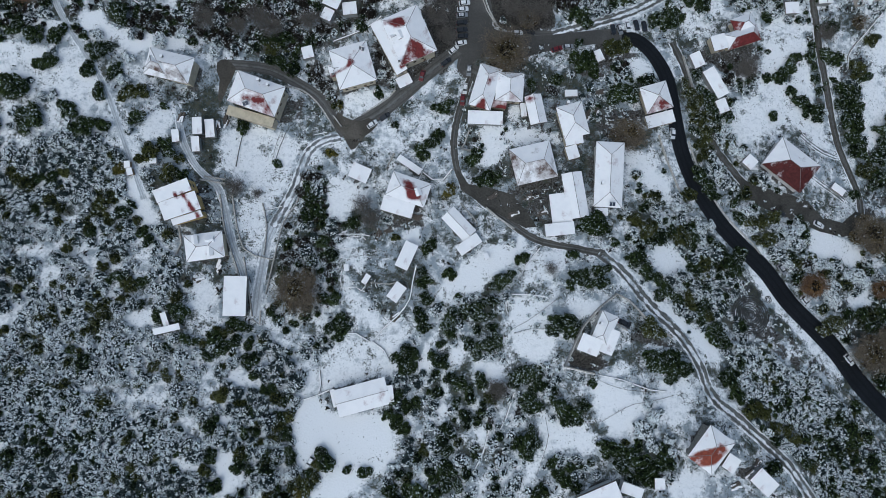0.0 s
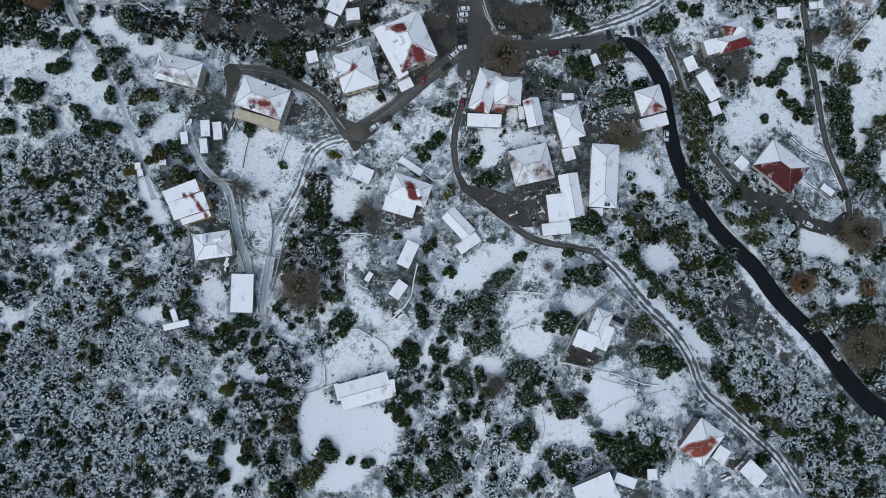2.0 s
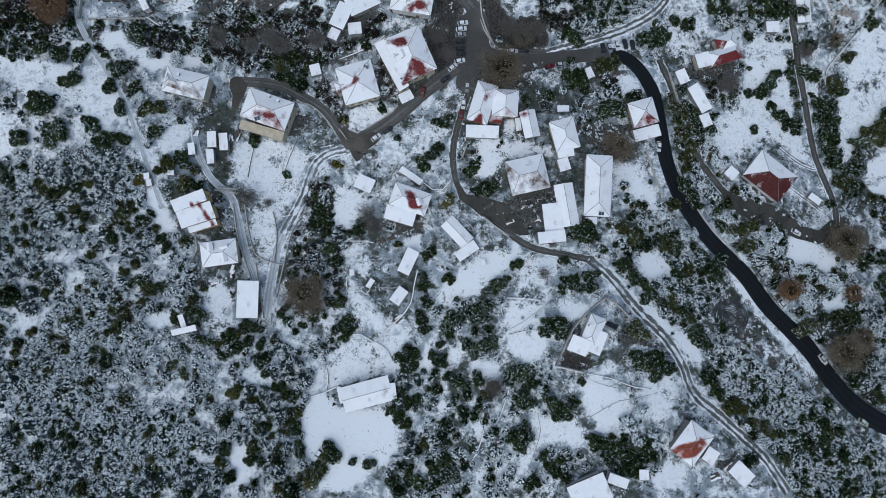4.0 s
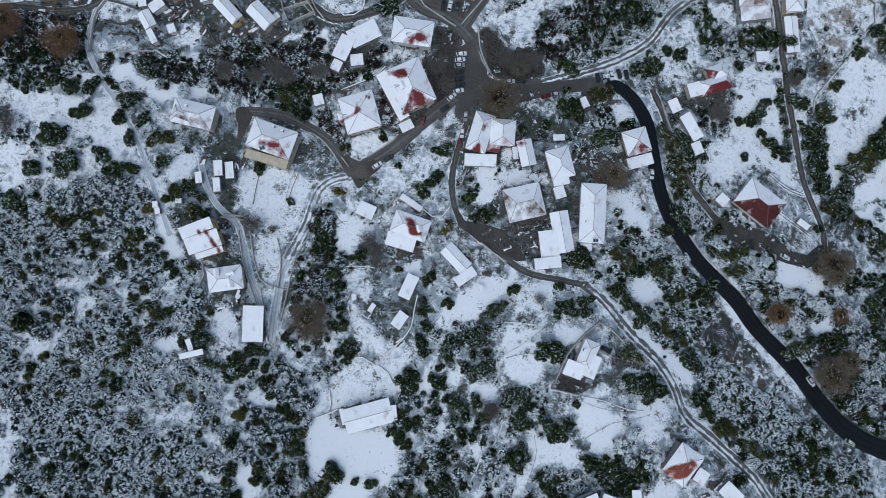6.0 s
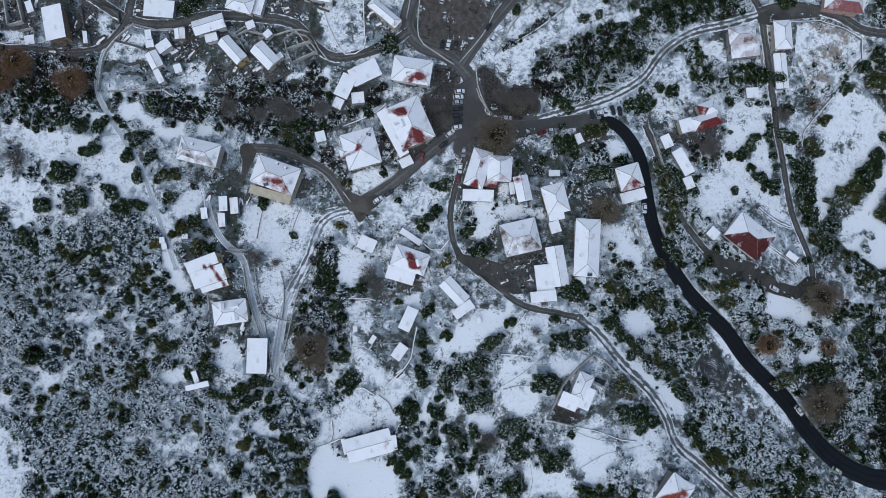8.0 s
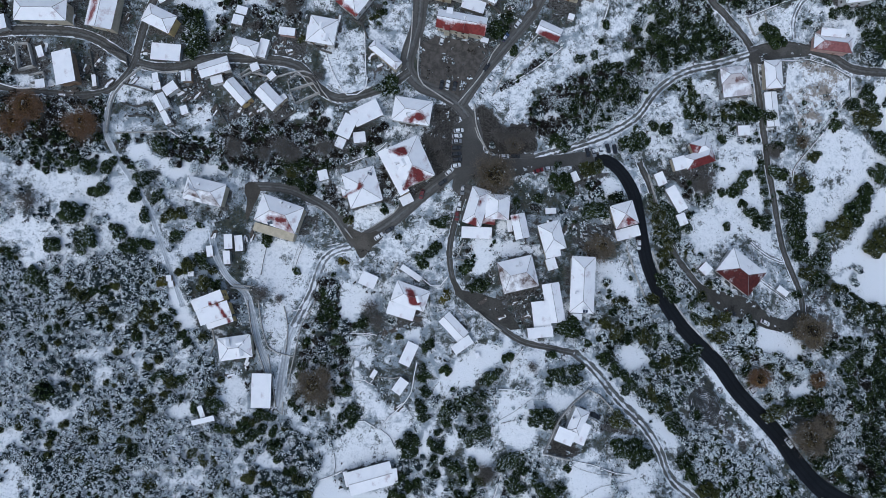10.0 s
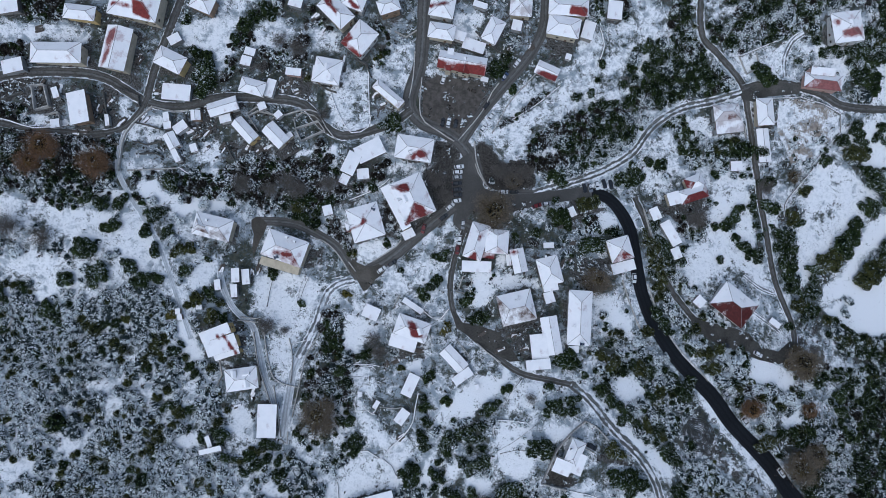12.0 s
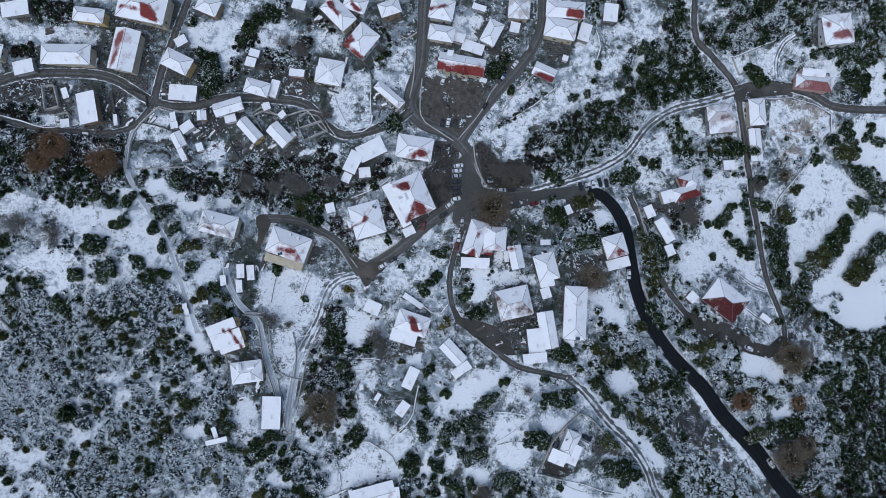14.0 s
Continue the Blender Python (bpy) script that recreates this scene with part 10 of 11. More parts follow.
tree(-88.8, -18.1, 2.6)
tree(-79.6, -18.2, 3.4)
tree(-76.5, -22.1, 3.4)
tree(-77.9, -16.4, 2.6, "olive")
tree(-75.4, -37.1, 3.2, "olive")
tree(-81, -23.9, 2.6)
tree(-104.7, -50.8, 2.6, "olive")
tree(-103.1, -49, 2)
tree(-77.6, -56.8, 3.2)
tree(-79.1, -61.3, 2.6, "olive")
tree(-76.1, -66.7, 3.4)
tree(-119.6, -59.1, 1.8)
tree(-102.3, -59.7, 2.2, "olive")
tree(-88.4, -54.8, 2)
tree(-132.1, -49.9, 2.2)
tree(-128.2, -47.4, 2.1)
tree(-124.6, -21.3, 2.1)
tree(-141.2, -22.9, 2.2, "brown")
tree(-85, -19.1, 2.1)
tree(-116.4, -17.8, 1.7)
tree(-72.1, -19.3, 3.2)
tree(-67.4, -20.3, 2.7)
tree(-75.1, -16.4, 2.7, "olive")
tree(-67, -26, 3.2)
tree(-59, -35.6, 2.7)
tree(-60.8, -35.6, 2.3)
tree(-63.6, -49.2, 2.6)
tree(-67.2, -50, 2.3)
tree(-53.4, -50.4, 3.2)
tree(-55.6, -44.9, 2.7)
tree(-55, -39.4, 2.6)
tree(-51.1, -58.6, 2.6)
tree(-52.2, -55.9, 2.6)
tree(-68.4, -59.8, 3.4)
tree(-64.7, -61.7, 2.3)
tree(-59.4, -57.5, 2.6)
tree(-49.7, -66.6, 3.2, "olive")
tree(-45.9, -67.5, 3.2, "olive")
tree(-48.7, -69.2, 2.7, "yellow")
tree(-43.3, -64, 2.7, "olive")
tree(-39.8, -58.7, 3.8)
tree(-42.5, -60.5, 2.7, "olive")
tree(-45.2, -63.1, 2.1)
tree(-32, -61.7, 2.1)
tree(-26.3, -62.6, 2.7)
tree(-36.5, -16.6, 2.7)
tree(-13.4, -26.1, 4.4)
tree(-12.5, -22.2, 2.8)
tree(-9.5, -24.1, 2.2)
tree(-16.3, -33.7, 2.4, "frosted")
tree(-12.3, -41, 2.7)
tree(-9.4, -40, 2.6)
tree(-16.1, -45.7, 3.3)
tree(-19, -43.9, 2.1)
tree(-13.1, -48.3, 2.6)
tree(-16.2, -38.3, 2.7)
tree(-6.4, -55.3, 2.6, "olive")
tree(-17.7, -62.8, 2.7, "frosted")
tree(-8.2, -60.7, 2.7, "frosted")
tree(-15.8, -60.1, 2.6, "frosted")
tree(-17.6, -68, 3.2)
tree(-8.2, -68.6, 3.5)
tree(-11.9, -67.8, 2.6)
tree(-0.8, -25.8, 3.2)
tree(-3.7, -24, 2.7)
tree(-0.8, -20.2, 2.2)
tree(-0.7, -62.2, 2.7)
tree(-2.6, -64, 2.7)
tree(3.1, -16.3, 2.7)
tree(8.9, -20, 2.7)
tree(14.6, -20, 4.1)
tree(18.5, -19, 3.2)
tree(11.7, -22.8, 2.6)
tree(3.1, -31.4, 2.8)
tree(5.9, -33.2, 2.7)
tree(8.8, -35, 2.1)
tree(12.6, -32.1, 2.6)
tree(4.6, -39.1, 1.8)
tree(18.2, -34.8, 2.9, "olive")
tree(16.3, -37.6, 2.6, "olive")
tree(16.2, -44.8, 1.7, "brown")
tree(27.6, -29.1, 4)
tree(24.8, -31, 3.2)
tree(32.2, -32.7, 2.9)
tree(29.3, -36.4, 3.5)
tree(30.2, -40, 3.2)
tree(34.9, -36.3, 2, "frosted")
tree(38.5, -39.9, 3.9)
tree(42.1, -41.6, 3.5)
tree(46.8, -39.8, 2.7)
tree(40.2, -44.3, 2.7)
tree(43.9, -44.3, 2.6)
tree(28.1, -50.8, 4.1)
tree(25.3, -52.6, 3.2)
tree(30.8, -51.6, 2.3)
tree(27.9, -56.1, 2)
tree(49.8, -32.5, 1.8)
tree(36.1, -57.7, 2.3)
tree(36.9, -61.1, 2.3)
tree(39.5, -62.8, 2.9)
tree(43, -65.3, 2.6)
tree(41.5, -59.3, 2.1)
tree(32.2, -66.4, 2.9)
tree(30.3, -68.2, 2.6)
tree(55.4, -54, 3.5)
tree(52.7, -52.3, 2.6)
tree(60, -54.9, 3.5)
tree(57.9, -58.4, 3.4)
tree(63.5, -57.5, 3.5)
tree(65.1, -61, 3.2)
tree(61.3, -62.7, 2.6)
tree(67.7, -62.7, 2.6)
tree(68.9, -59.3, 2.6)
tree(68.5, -52.3, 3.2, "frosted")
tree(66.1, -47, 3.8, "frosted")
tree(70.1, -43.5, 3.5, "frosted")
tree(68.4, -39.9, 2.2, "frosted")
tree(71.3, -25.4, 3.9)
tree(74.2, -27.3, 3.9)
tree(77.5, -25.5, 3.8)
tree(69.5, -23.5, 3)
tree(3, -62.1, 2.6)
tree(1.1, -65.6, 3.5)
tree(4.8, -65.5, 2.6)
tree(1.1, -55.1, 2.6)
tree(3, -49.7, 2.1)
tree(1.1, -47.9, 2.6)
tree(79.3, -27.4, 3.9)
tree(77, -31, 2.8)
tree(82.4, -28.4, 2.8)
tree(76.6, -23.6, 2.8)
tree(95.3, -18.4, 3.2)
tree(98.3, -20.3, 3)
tree(93.4, -16.4, 2.9)
tree(103.5, -21.4, 3.2, "frosted")
tree(107.6, -22.4, 2.8, "frosted")
tree(96.7, -30.6, 2.8)
tree(98.4, -33.4, 3)
tree(99.9, -37.1, 2.8)
tree(104.1, -42.6, 3, "olive")
tree(107.3, -41.8, 2.8, "olive")
tree(109.1, -43.7, 2.8, "olive")
tree(112.4, -48.2, 2.8, "olive")
tree(116.3, -49.2, 2.7, "olive")
tree(118.9, -51.9, 3, "olive")
tree(121.7, -59.1, 2.8)
tree(123.5, -60.9, 2.3, "olive")
tree(72.8, -57.6, 2.9)
tree(72.2, -54.1, 2.7)
tree(75, -54.2, 2.6, "frosted")
tree(74.3, -50.7, 2.1, "frosted")
tree(205.7, 105.8, 6.5)
tree(210.2, 100.4, 5.6)
tree(213.2, 93.5, 5.1)
tree(204, 90.6, 5.1)
tree(196.7, 82.9, 4.4)
tree(192.8, 76.5, 5.7)
tree(187.9, 71, 5.7)
tree(182.8, 64.6, 5.6, "olive")
tree(177.3, 62.9, 5.5, "olive")
tree(173.6, 61.3, 4.3)
tree(203.7, 60.2, 6.8, "olive")
tree(199.3, 56.1, 5.7, "olive")
tree(212.1, 69.9, 6)
tree(215.3, 72.7, 6.1)
tree(190.6, 46, 2.4, "frosted")
tree(187.3, 41.2, 2.7, "frosted")
tree(200.9, 121.6, 2.7)
tree(202.9, 117.5, 2.7)
tree(208.3, 124.5, 3.3)
tree(210.5, 129.2, 2.7)
tree(214.4, 122, 3.3)
tree(196.3, 127.9, 4.3)
tree(198.8, 124.8, 3.8)
tree(190.5, 121.8, 4.3)
tree(195.1, 116.5, 5, "olive")
tree(201.1, 115.3, 4.3, "olive")
tree(181.8, 112.8, 3.7)
tree(148.3, 115.1, 4.3)
tree(142.6, 117.1, 3.7)
tree(138.3, 116.2, 3.7)
tree(120.2, 122.4, 2.8, "frosted")
tree(150.5, 151.2, 4.6)
tree(153.4, 148.7, 3.8)
tree(204.8, 146.4, 4.5)
tree(205.5, 151.7, 3.8)
tree(200.8, 148.9, 4.1)
tree(183.3, 165, 3)
tree(192.1, 162.8, 3.8)
tree(196.3, 164.2, 3.3)
tree(204.1, 159.4, 3.8)
tree(89.5, 160.9, 2.7)
tree(94.9, 162.4, 2.9)
tree(99.1, 157.4, 4.3)
tree(95.2, 150.8, 4.1)
tree(87, 152.5, 2.8)
tree(83, 145.1, 2.4)
tree(85.8, 137.4, 3.7)
tree(68.1, 140.6, 2.3)
tree(61.4, 138.5, 2.7)
tree(95.1, 109.7, 2.8)
tree(100.6, 108.5, 2.8)
tree(24.4, 152.1, 3.2)
tree(23.1, 148.2, 3.2)
tree(-105.3, 151.9, 3)
tree(-100.6, 149.8, 3.4)
tree(-99.5, 145, 3)
tree(-100, 138.8, 3.3)
tree(-103, 134.9, 3)
tree(-84, 164.4, 2.9)
tree(-88.8, 157.9, 2.7)
tree(-76.7, 173.5, 3.2)
tree(-81.5, 169.4, 2.7)
tree(-20.6, 125.2, 3.7)
tree(-23.1, 122.6, 2.4)
tree(-65.8, 159.1, 2.3, "frosted")
tree(-60.8, 159.4, 3.5, "brown")
tree(-76.7, 147.4, 2.7, "brown")
tree(-101.5, 145.7, 4.2)
tree(-100.4, 138.5, 3.7)
tree(-85, 165.4, 3.2)
tree(-88.7, 159, 3)
tree(-75.4, 170.8, 3.5)
tree(-24.5, 155.9, 2.2)
tree(-23.1, 125, 3.2)
tree(-26.9, 123.2, 2.5)
tree(29.6, 154.1, 2.5)
tree(25.6, 148.9, 3.5)
tree(32.3, 140.7, 2.5)
tree(73.4, 153.9, 2.2)
tree(147.2, 154.2, 4)
tree(197.1, 162.6, 4.5)
tree(195.6, 153.8, 3.2)
tree(199.5, 171.3, 3.5)
tree(207.4, 179.8, 3.7)
tree(167.1, 158.2, 2.2)
tree(177.9, 162.3, 2.5)
tree(186.4, 161.8, 2.5)
tree(209.5, 25.2, 3.5)
tree(178.7, 4, 4)
tree(177.2, -2.2, 3.5)
tree(182.7, 7.6, 3)
tree(-153.8, 55.3, 4)
tree(-159.1, 42.3, 4.5)
tree(-157.1, 39.9, 3.2)
tree(-176.9, 34.1, 3)
tree(-183, 68, 3.5)
tree(-178.5, 48.1, 4)
tree(-170.4, 51.7, 2.5)
tree(-58.3, 143, 2.2, "olive")
tree(188.6, 6.1, 2.5, "frosted")
tree(164.5, -12.7, 3, "frosted")
tree(169.6, -15.2, 3.5, "frosted")
tree(-173.5, 65.8, 3, "frosted")
tree(-163.7, 68.3, 2.5, "frosted")

# ---- woods and scrub ----
thicket("scrub", [(-207.1, 52.2), (-162.7, 54.1), (-139.8, 49.8), (-126.8, 51.5), (-114.2, 49), (-109.7, 34.5), (-103.4, 23.9), (-94.3, 16.1), (-90, 5.2), (-85.8, -2.7), (-101.9, -7.6), (-109.5, -13.2), (-101.3, -16.2), (-81, -18.3), (-75.9, -11.6), (-62.2, -18.6), (-44.5, -22.6), (-43.4, -27.5), (-51.7, -36), (-49.7, -67), (-52.8, -89.8), (-189.5, -82.2)], 2.35, 1.8, [0, 0, 0, 0, 2, 0, 0, 0, 0, 0], "dense evergreen scrub thickly dusted with snow", thin=0.46, seed=3, leaf=0.46, leaves=170)
thicket("wood", [(-207.1, 52.2), (-162.7, 54.1), (-139.8, 49.8), (-126.8, 51.5), (-114.2, 49), (-109.7, 34.5), (-103.4, 23.9), (-94.3, 16.1), (-90, 5.2), (-85.8, -2.7), (-101.9, -7.6), (-109.5, -13.2), (-101.3, -16.2), (-81, -18.3), (-75.9, -11.6), (-62.2, -18.6), (-44.5, -22.6), (-43.4, -27.5), (-51.7, -36), (-49.7, -67), (-52.8, -89.8), (-189.5, -82.2)], 4.6, 2.3, [1, 1, 0, 1, 1, 0, 2, 1, 0], "dark evergreen bushes flecked with snow", thin=0.68, seed=8, leaves=130, leaf=0.55)
thicket("wood", [(-79.3, -16.4), (-62.2, -18.6), (-44.4, -26.5), (-51.7, -36), (-50.2, -56.3), (-53.4, -74), (-71.8, -73.5), (-69.1, -55.7), (-74, -37.3), (-69, -30)], 3.8, 2.2, [1, 1, 0, 1, 1, 0, 2, 1, 0], "dark evergreen bushes flecked with snow", thin=0.55, seed=9, leaves=130, leaf=0.55)
thicket("scrub", [(-197, 98.4), (-171.5, 99.2), (-156.2, 97.4), (-134, 95.7), (-126.8, 86), (-135.6, 83.3), (-151.4, 85.4), (-171.3, 87.3), (-177.8, 89.5), (-184.2, 87), (-196.8, 84.3)], 2.3, 1.5, [0, 1, 3, 0, 1, 0], "dense evergreen scrub thickly dusted with snow", thin=0.25, seed=4)
thicket("scrub", [(-196.7, 79.6), (-171.3, 79), (-155.5, 70.9), (-155.4, 66.1), (-171.3, 68.3), (-180, 61.1), (-171.3, 51.7), (-175.5, 44.6), (-183.9, 42.2), (-194.6, 28.4)], 2.2, 1.4, [0, 0, 0, 0, 1, 0, 0, 0], "dense evergreen scrub thickly dusted with snow", thin=0.3, seed=5)
thicket("scrub", [(-155.1, 51.8), (-115.7, 50.7), (-108.9, 37.5), (-106.5, 22.9), (-126.5, 28), (-169.6, 28.1), (-170.8, 39.9), (-154.5, 37.5)], 2.2, 1.4, [0, 0, 0, 0, 1, 0, 0, 0], "dense evergreen scrub thickly dusted with snow", thin=0.3, seed=6)
thicket("gully_scrub", [(-197.2, 113.6), (-171.7, 115.5), (-156.5, 111.8), (-141.1, 110.6), (-137.5, 100.4), (-131.8, 97.7), (-111.5, 101.5), (-95.1, 97.1), (-83.2, 102.5), (-66, 106.7), (-56, 110.6), (-46, 103.3), (-48.7, 90.7), (-61.3, 84.2), (-78.4, 89.6), (-95, 90.8), (-111.2, 92.7), (-129.3, 92.1), (-138.3, 93.1), (-156.2, 97.4), (-171.5, 99.2), (-197, 98.4)], 2.0, 1.3, [3, 1, 3, 0, 3, 3, 1, 0, 3], "leafless brown scrub along the gully", thin=0.2, seed=12)
thicket("gully_scrub", [(-90.4, 92.2), (-71.1, 95.3), (-48.6, 95.7), (-30.8, 106.1), (-23.2, 108.9), (-23.2, 103.8), (-33.4, 95.9), (-53.8, 85), (-56.3, 80.4), (-76, 85.1)], 2.2, 1.5, [3, 1, 3, 0, 3, 3, 1, 0, 3], "leafless brown scrub along the gully", thin=0.25, seed=13)
thicket("gully_wood", [(-46.9, 43.1), (-37.7, 15.6), (-37.4, 5.3), (-39.2, -2.8), (-44.9, -10.8), (-56.5, -16.7), (-62.6, -11.7), (-59.1, -2.8), (-57.9, 11.4), (-51.4, 25), (-49.3, 38.8)], 3.4, 2.0, [1, 1, 0, 1, 1, 0, 2, 1, 0], "dark evergreen bushes flecked with snow", thin=0.40, seed=14, leaves=120)
thicket("gully_scrub", [(-50, 43.1), (-44.9, 45.2), (-37.7, 15.6), (-36.3, 3.3), (-43.2, -2.8), (-45.8, 13.5), (-52.5, 26)], 2.2, 1.3, [3, 1, 3, 0, 3, 3, 1, 0, 3], "leafless brown scrub along the gully", thin=0.35, seed=15)
thicket("scrub", [(-60.7, -10.7), (-45.1, -6.8), (-28.8, -10.8), (-36.7, -18.7), (-44.4, -26.5), (-62.1, -20.5)], 2.3, 1.3, [0, 0, 0, 0, 1, 0, 0, 0], "dense evergreen scrub thickly dusted with snow", thin=0.40, seed=16)
thicket("scrub", [(-18.4, -29.2), (-0.8, -27.9), (3.1, -35.3), (18.3, -35), (18.2, -44.2), (12.4, -55.1), (8.5, -72.8), (-17.6, -73.7), (-20.9, -54.3), (-18.2, -45.1)], 2.4, 1.5, [0, 0, 0, 0, 1, 0, 0, 0], "dense evergreen scrub thickly dusted with snow", thin=0.42, seed=20)
thicket("wood", [(-18.4, -29.2), (-0.8, -27.9), (14.6, -31.4), (18.2, -44.2), (12.4, -55.1), (8.5, -72.8), (-17.6, -73.7), (-20.9, -54.3), (-18.2, -45.1)], 4.4, 2.2, [1, 1, 0, 1, 1, 0, 2, 1, 0], "dark evergreen bushes flecked with snow", thin=0.50, seed=21, leaves=130)
thicket("scrub", [(3.2, -2.8), (22.8, -2.7), (24.3, -18.1), (22.2, -25.6), (33.5, -25.4), (33.2, -36.6), (22, -40.4), (22.2, -27.5), (3.1, -25.9), (-8.7, -10.7)], 2.5, 1.4, [0, 0, 0, 0, 1, 0, 0, 0], "dense evergreen scrub thickly dusted with snow", thin=0.5, seed=22)
thicket("wood", [(1.2, -4.7), (18.9, -2.7), (18.5, -25.7), (8.9, -27.7), (-0.8, -20.3)], 3.8, 2.1, [1, 1, 0, 1, 1, 0, 2, 1, 0], "dark evergreen bushes flecked with snow", thin=0.42, seed=27, leaves=130)
thicket("scrub", [(25.9, -29.3), (40.9, -27.2), (48, -40), (40.4, -47.3), (33.1, -43.9), (25.7, -40.4)], 2.4, 1.5, [0, 0, 0, 0, 1, 0, 0, 0], "dense evergreen scrub thickly dusted with snow", thin=0.4, seed=23)
thicket("scrub", [(18.2, -44.2), (29.4, -43.9), (28.6, -72.1), (14, -72.6), (14.3, -55.1)], 2.6, 1.4, [0, 0, 0, 0, 1, 0, 0, 0], "dense evergreen scrub thickly dusted with snow", thin=0.5, seed=24)
thicket("scrub", [(32.8, -54.6), (47.5, -54.4), (54.2, -66.5), (41.4, -68.4), (30.5, -68.6)], 2.4, 1.4, [0, 0, 0, 0, 1, 0, 0, 0], "dense evergreen scrub thickly dusted with snow", thin=0.42, seed=25)
thicket("wood", [(52.2, -52.6), (60.7, -49.1), (76, -49.3), (80.3, -54.6), (74.7, -63.2), (59.9, -63.1)], 3.6, 2.2, [1, 1, 0, 1, 1, 0, 2, 1, 0], "dark evergreen bushes flecked with snow", thin=0.30, seed=26, leaves=130)
thicket("wood", [(61.7, 25.4), (83.2, 27.8), (91.3, 19.6), (108.5, 13.6), (112.3, 7.4), (105, 1.2), (89.5, 1.2), (80.9, 3.2), (69.2, 15.2)], 3.0, 1.9, [1, 1, 0, 1, 1, 0, 2, 1, 0], "dark evergreen bushes flecked with snow", thin=0.34, seed=30, leaves=130)
thicket("scrub", [(62, 29.5), (83.9, 36.3), (91.4, 21.7), (112.3, 7.4), (106.8, -2.8), (101.4, -10.8), (109, -18.7), (99.7, -22.4), (92.3, -12.6), (82.2, -4.7), (79.1, 7.2)], 2.3, 1.4, [0, 0, 0, 0, 1, 0, 0, 0], "dense evergreen scrub thickly dusted with snow", thin=0.36, seed=31)
thicket("wood", [(77.9, -4.7), (84.2, -6.7), (90.9, -15.5), (101.3, -26.2), (105, -35.6), (122.3, -61.2), (124.2, -73.4), (115.5, -64.4), (106, -48.3), (97.7, -35.5), (91.1, -22.2), (81.6, -10.6)], 3.0, 1.8, [1, 1, 0, 1, 1, 0, 2, 1, 0], "dark evergreen bushes flecked with snow", thin=0.30, seed=32, leaves=120)
thicket("scrub", [(99.2, -26.2), (110.8, -20.7), (126.5, -28.6), (138.6, -38.3), (149.3, -50.7), (160.1, -58.5), (165.2, -75.9), (125.4, -78.5), (116.4, -59.2), (106.6, -44.8), (99.8, -35.5)], 1.75, 1.5, [0, 0, 1, 0, 0, 2, 0, 0, 1, 0], "dense frosted scrub on the roadside bank", thin=0.0, seed=33, leaf=0.5, leaves=100)
thicket("wood", [(94.8, 61.8), (102.9, 49.9), (113.1, 37.1), (117.4, 24.3), (109.7, 26.3), (100.7, 37.8), (94.3, 49.6)], 3.0, 1.6, [1, 1, 0, 1, 1, 0, 2, 1, 0], "dark evergreen bushes flecked with snow", thin=0.36, seed=34, leaves=90)
thicket("scrub", [(94.4, 61.8), (102.9, 49.9), (113.1, 37.1), (117.4, 24.3), (109.5, 24.1), (100.5, 35.7), (93.8, 49.6)], 2.2, 1.3, [0, 0, 0, 0, 1, 0, 0, 0], "dense evergreen scrub thickly dusted with snow", thin=0.36, seed=35)
thicket("wood", [(88.5, 83), (92.7, 78.6), (96, 61.8), (93.1, 54), (89.4, 64.9)], 2.6, 1.5, [2, 2, 1, 2], "olive-green bushes along the road", thin=0.2, seed=36, leaves=90)
thicket("wood", [(107.7, 28.4), (123, 23.3), (138.3, 17.1), (132.7, 9.6), (125.4, 5.4), (115.2, 13.7)], 3.0, 1.8, [1, 1, 0, 1, 1, 0, 2, 1, 0], "dark evergreen bushes flecked with snow", thin=0.36, seed=37, leaves=120)
thicket("scrub", [(107.7, 28.4), (125.3, 23.3), (140.5, 16), (155.3, 5.5), (143, -11), (135.4, -2.9), (125.4, 5.4), (115.2, 13.7)], 2.3, 1.4, [0, 0, 0, 0, 1, 0, 0, 0], "dense evergreen scrub thickly dusted with snow", thin=0.45, seed=38)
thicket("wood", [(140.7, -12.2), (152.3, -7.8), (173.8, -15.8), (164.6, -34.1), (177.9, -52.9), (155.8, -51.4), (152.3, -40.2), (147.3, -21.8)], 2.6, 1.9, [1, 1, 0, 1, 1, 0, 2, 1, 0], "dark evergreen bushes flecked with snow", thin=0.25, seed=39, leaves=120)
thicket("scrub", [(156.6, 1.8), (169.7, -5.9), (179.5, -16), (175.9, -34.7), (182.1, -59.9), (162.5, -45.2), (166.7, -22.6), (154.3, -12.6)], 2.3, 1.4, [0, 0, 0, 0, 1, 0, 0, 0], "dense evergreen scrub thickly dusted with snow", thin=0.35, seed=40)
thicket("wood", [(190.9, 13.5), (233.9, 15.5), (216.3, -62.2), (176.5, -59.5), (178.2, -23.1), (186.8, -9)], 2.8, 2.1, [1, 1, 0, 1, 1, 3, 1, 0, 1, 1], "dark woodland of evergreens with frosted crowns", thin=0.0, seed=41, leaves=130)
thicket("wood", [(82, 145.6), (87.2, 160), (100.8, 164.4), (108.9, 169.3), (115.2, 161.8), (124.6, 152.2), (137.4, 144.1), (126.3, 141.2), (109.7, 138.6), (93.1, 134.1), (86.2, 121.8), (73.7, 112.9), (57.5, 108.9), (52.3, 118.1), (60.4, 127.6), (73.9, 138.7)], 2.7, 2.1, [1, 0, 1, 3, 1, 0, 1, 1], "dark woodland of evergreens with frosted crowns", thin=0.03, seed=50, leaves=170)
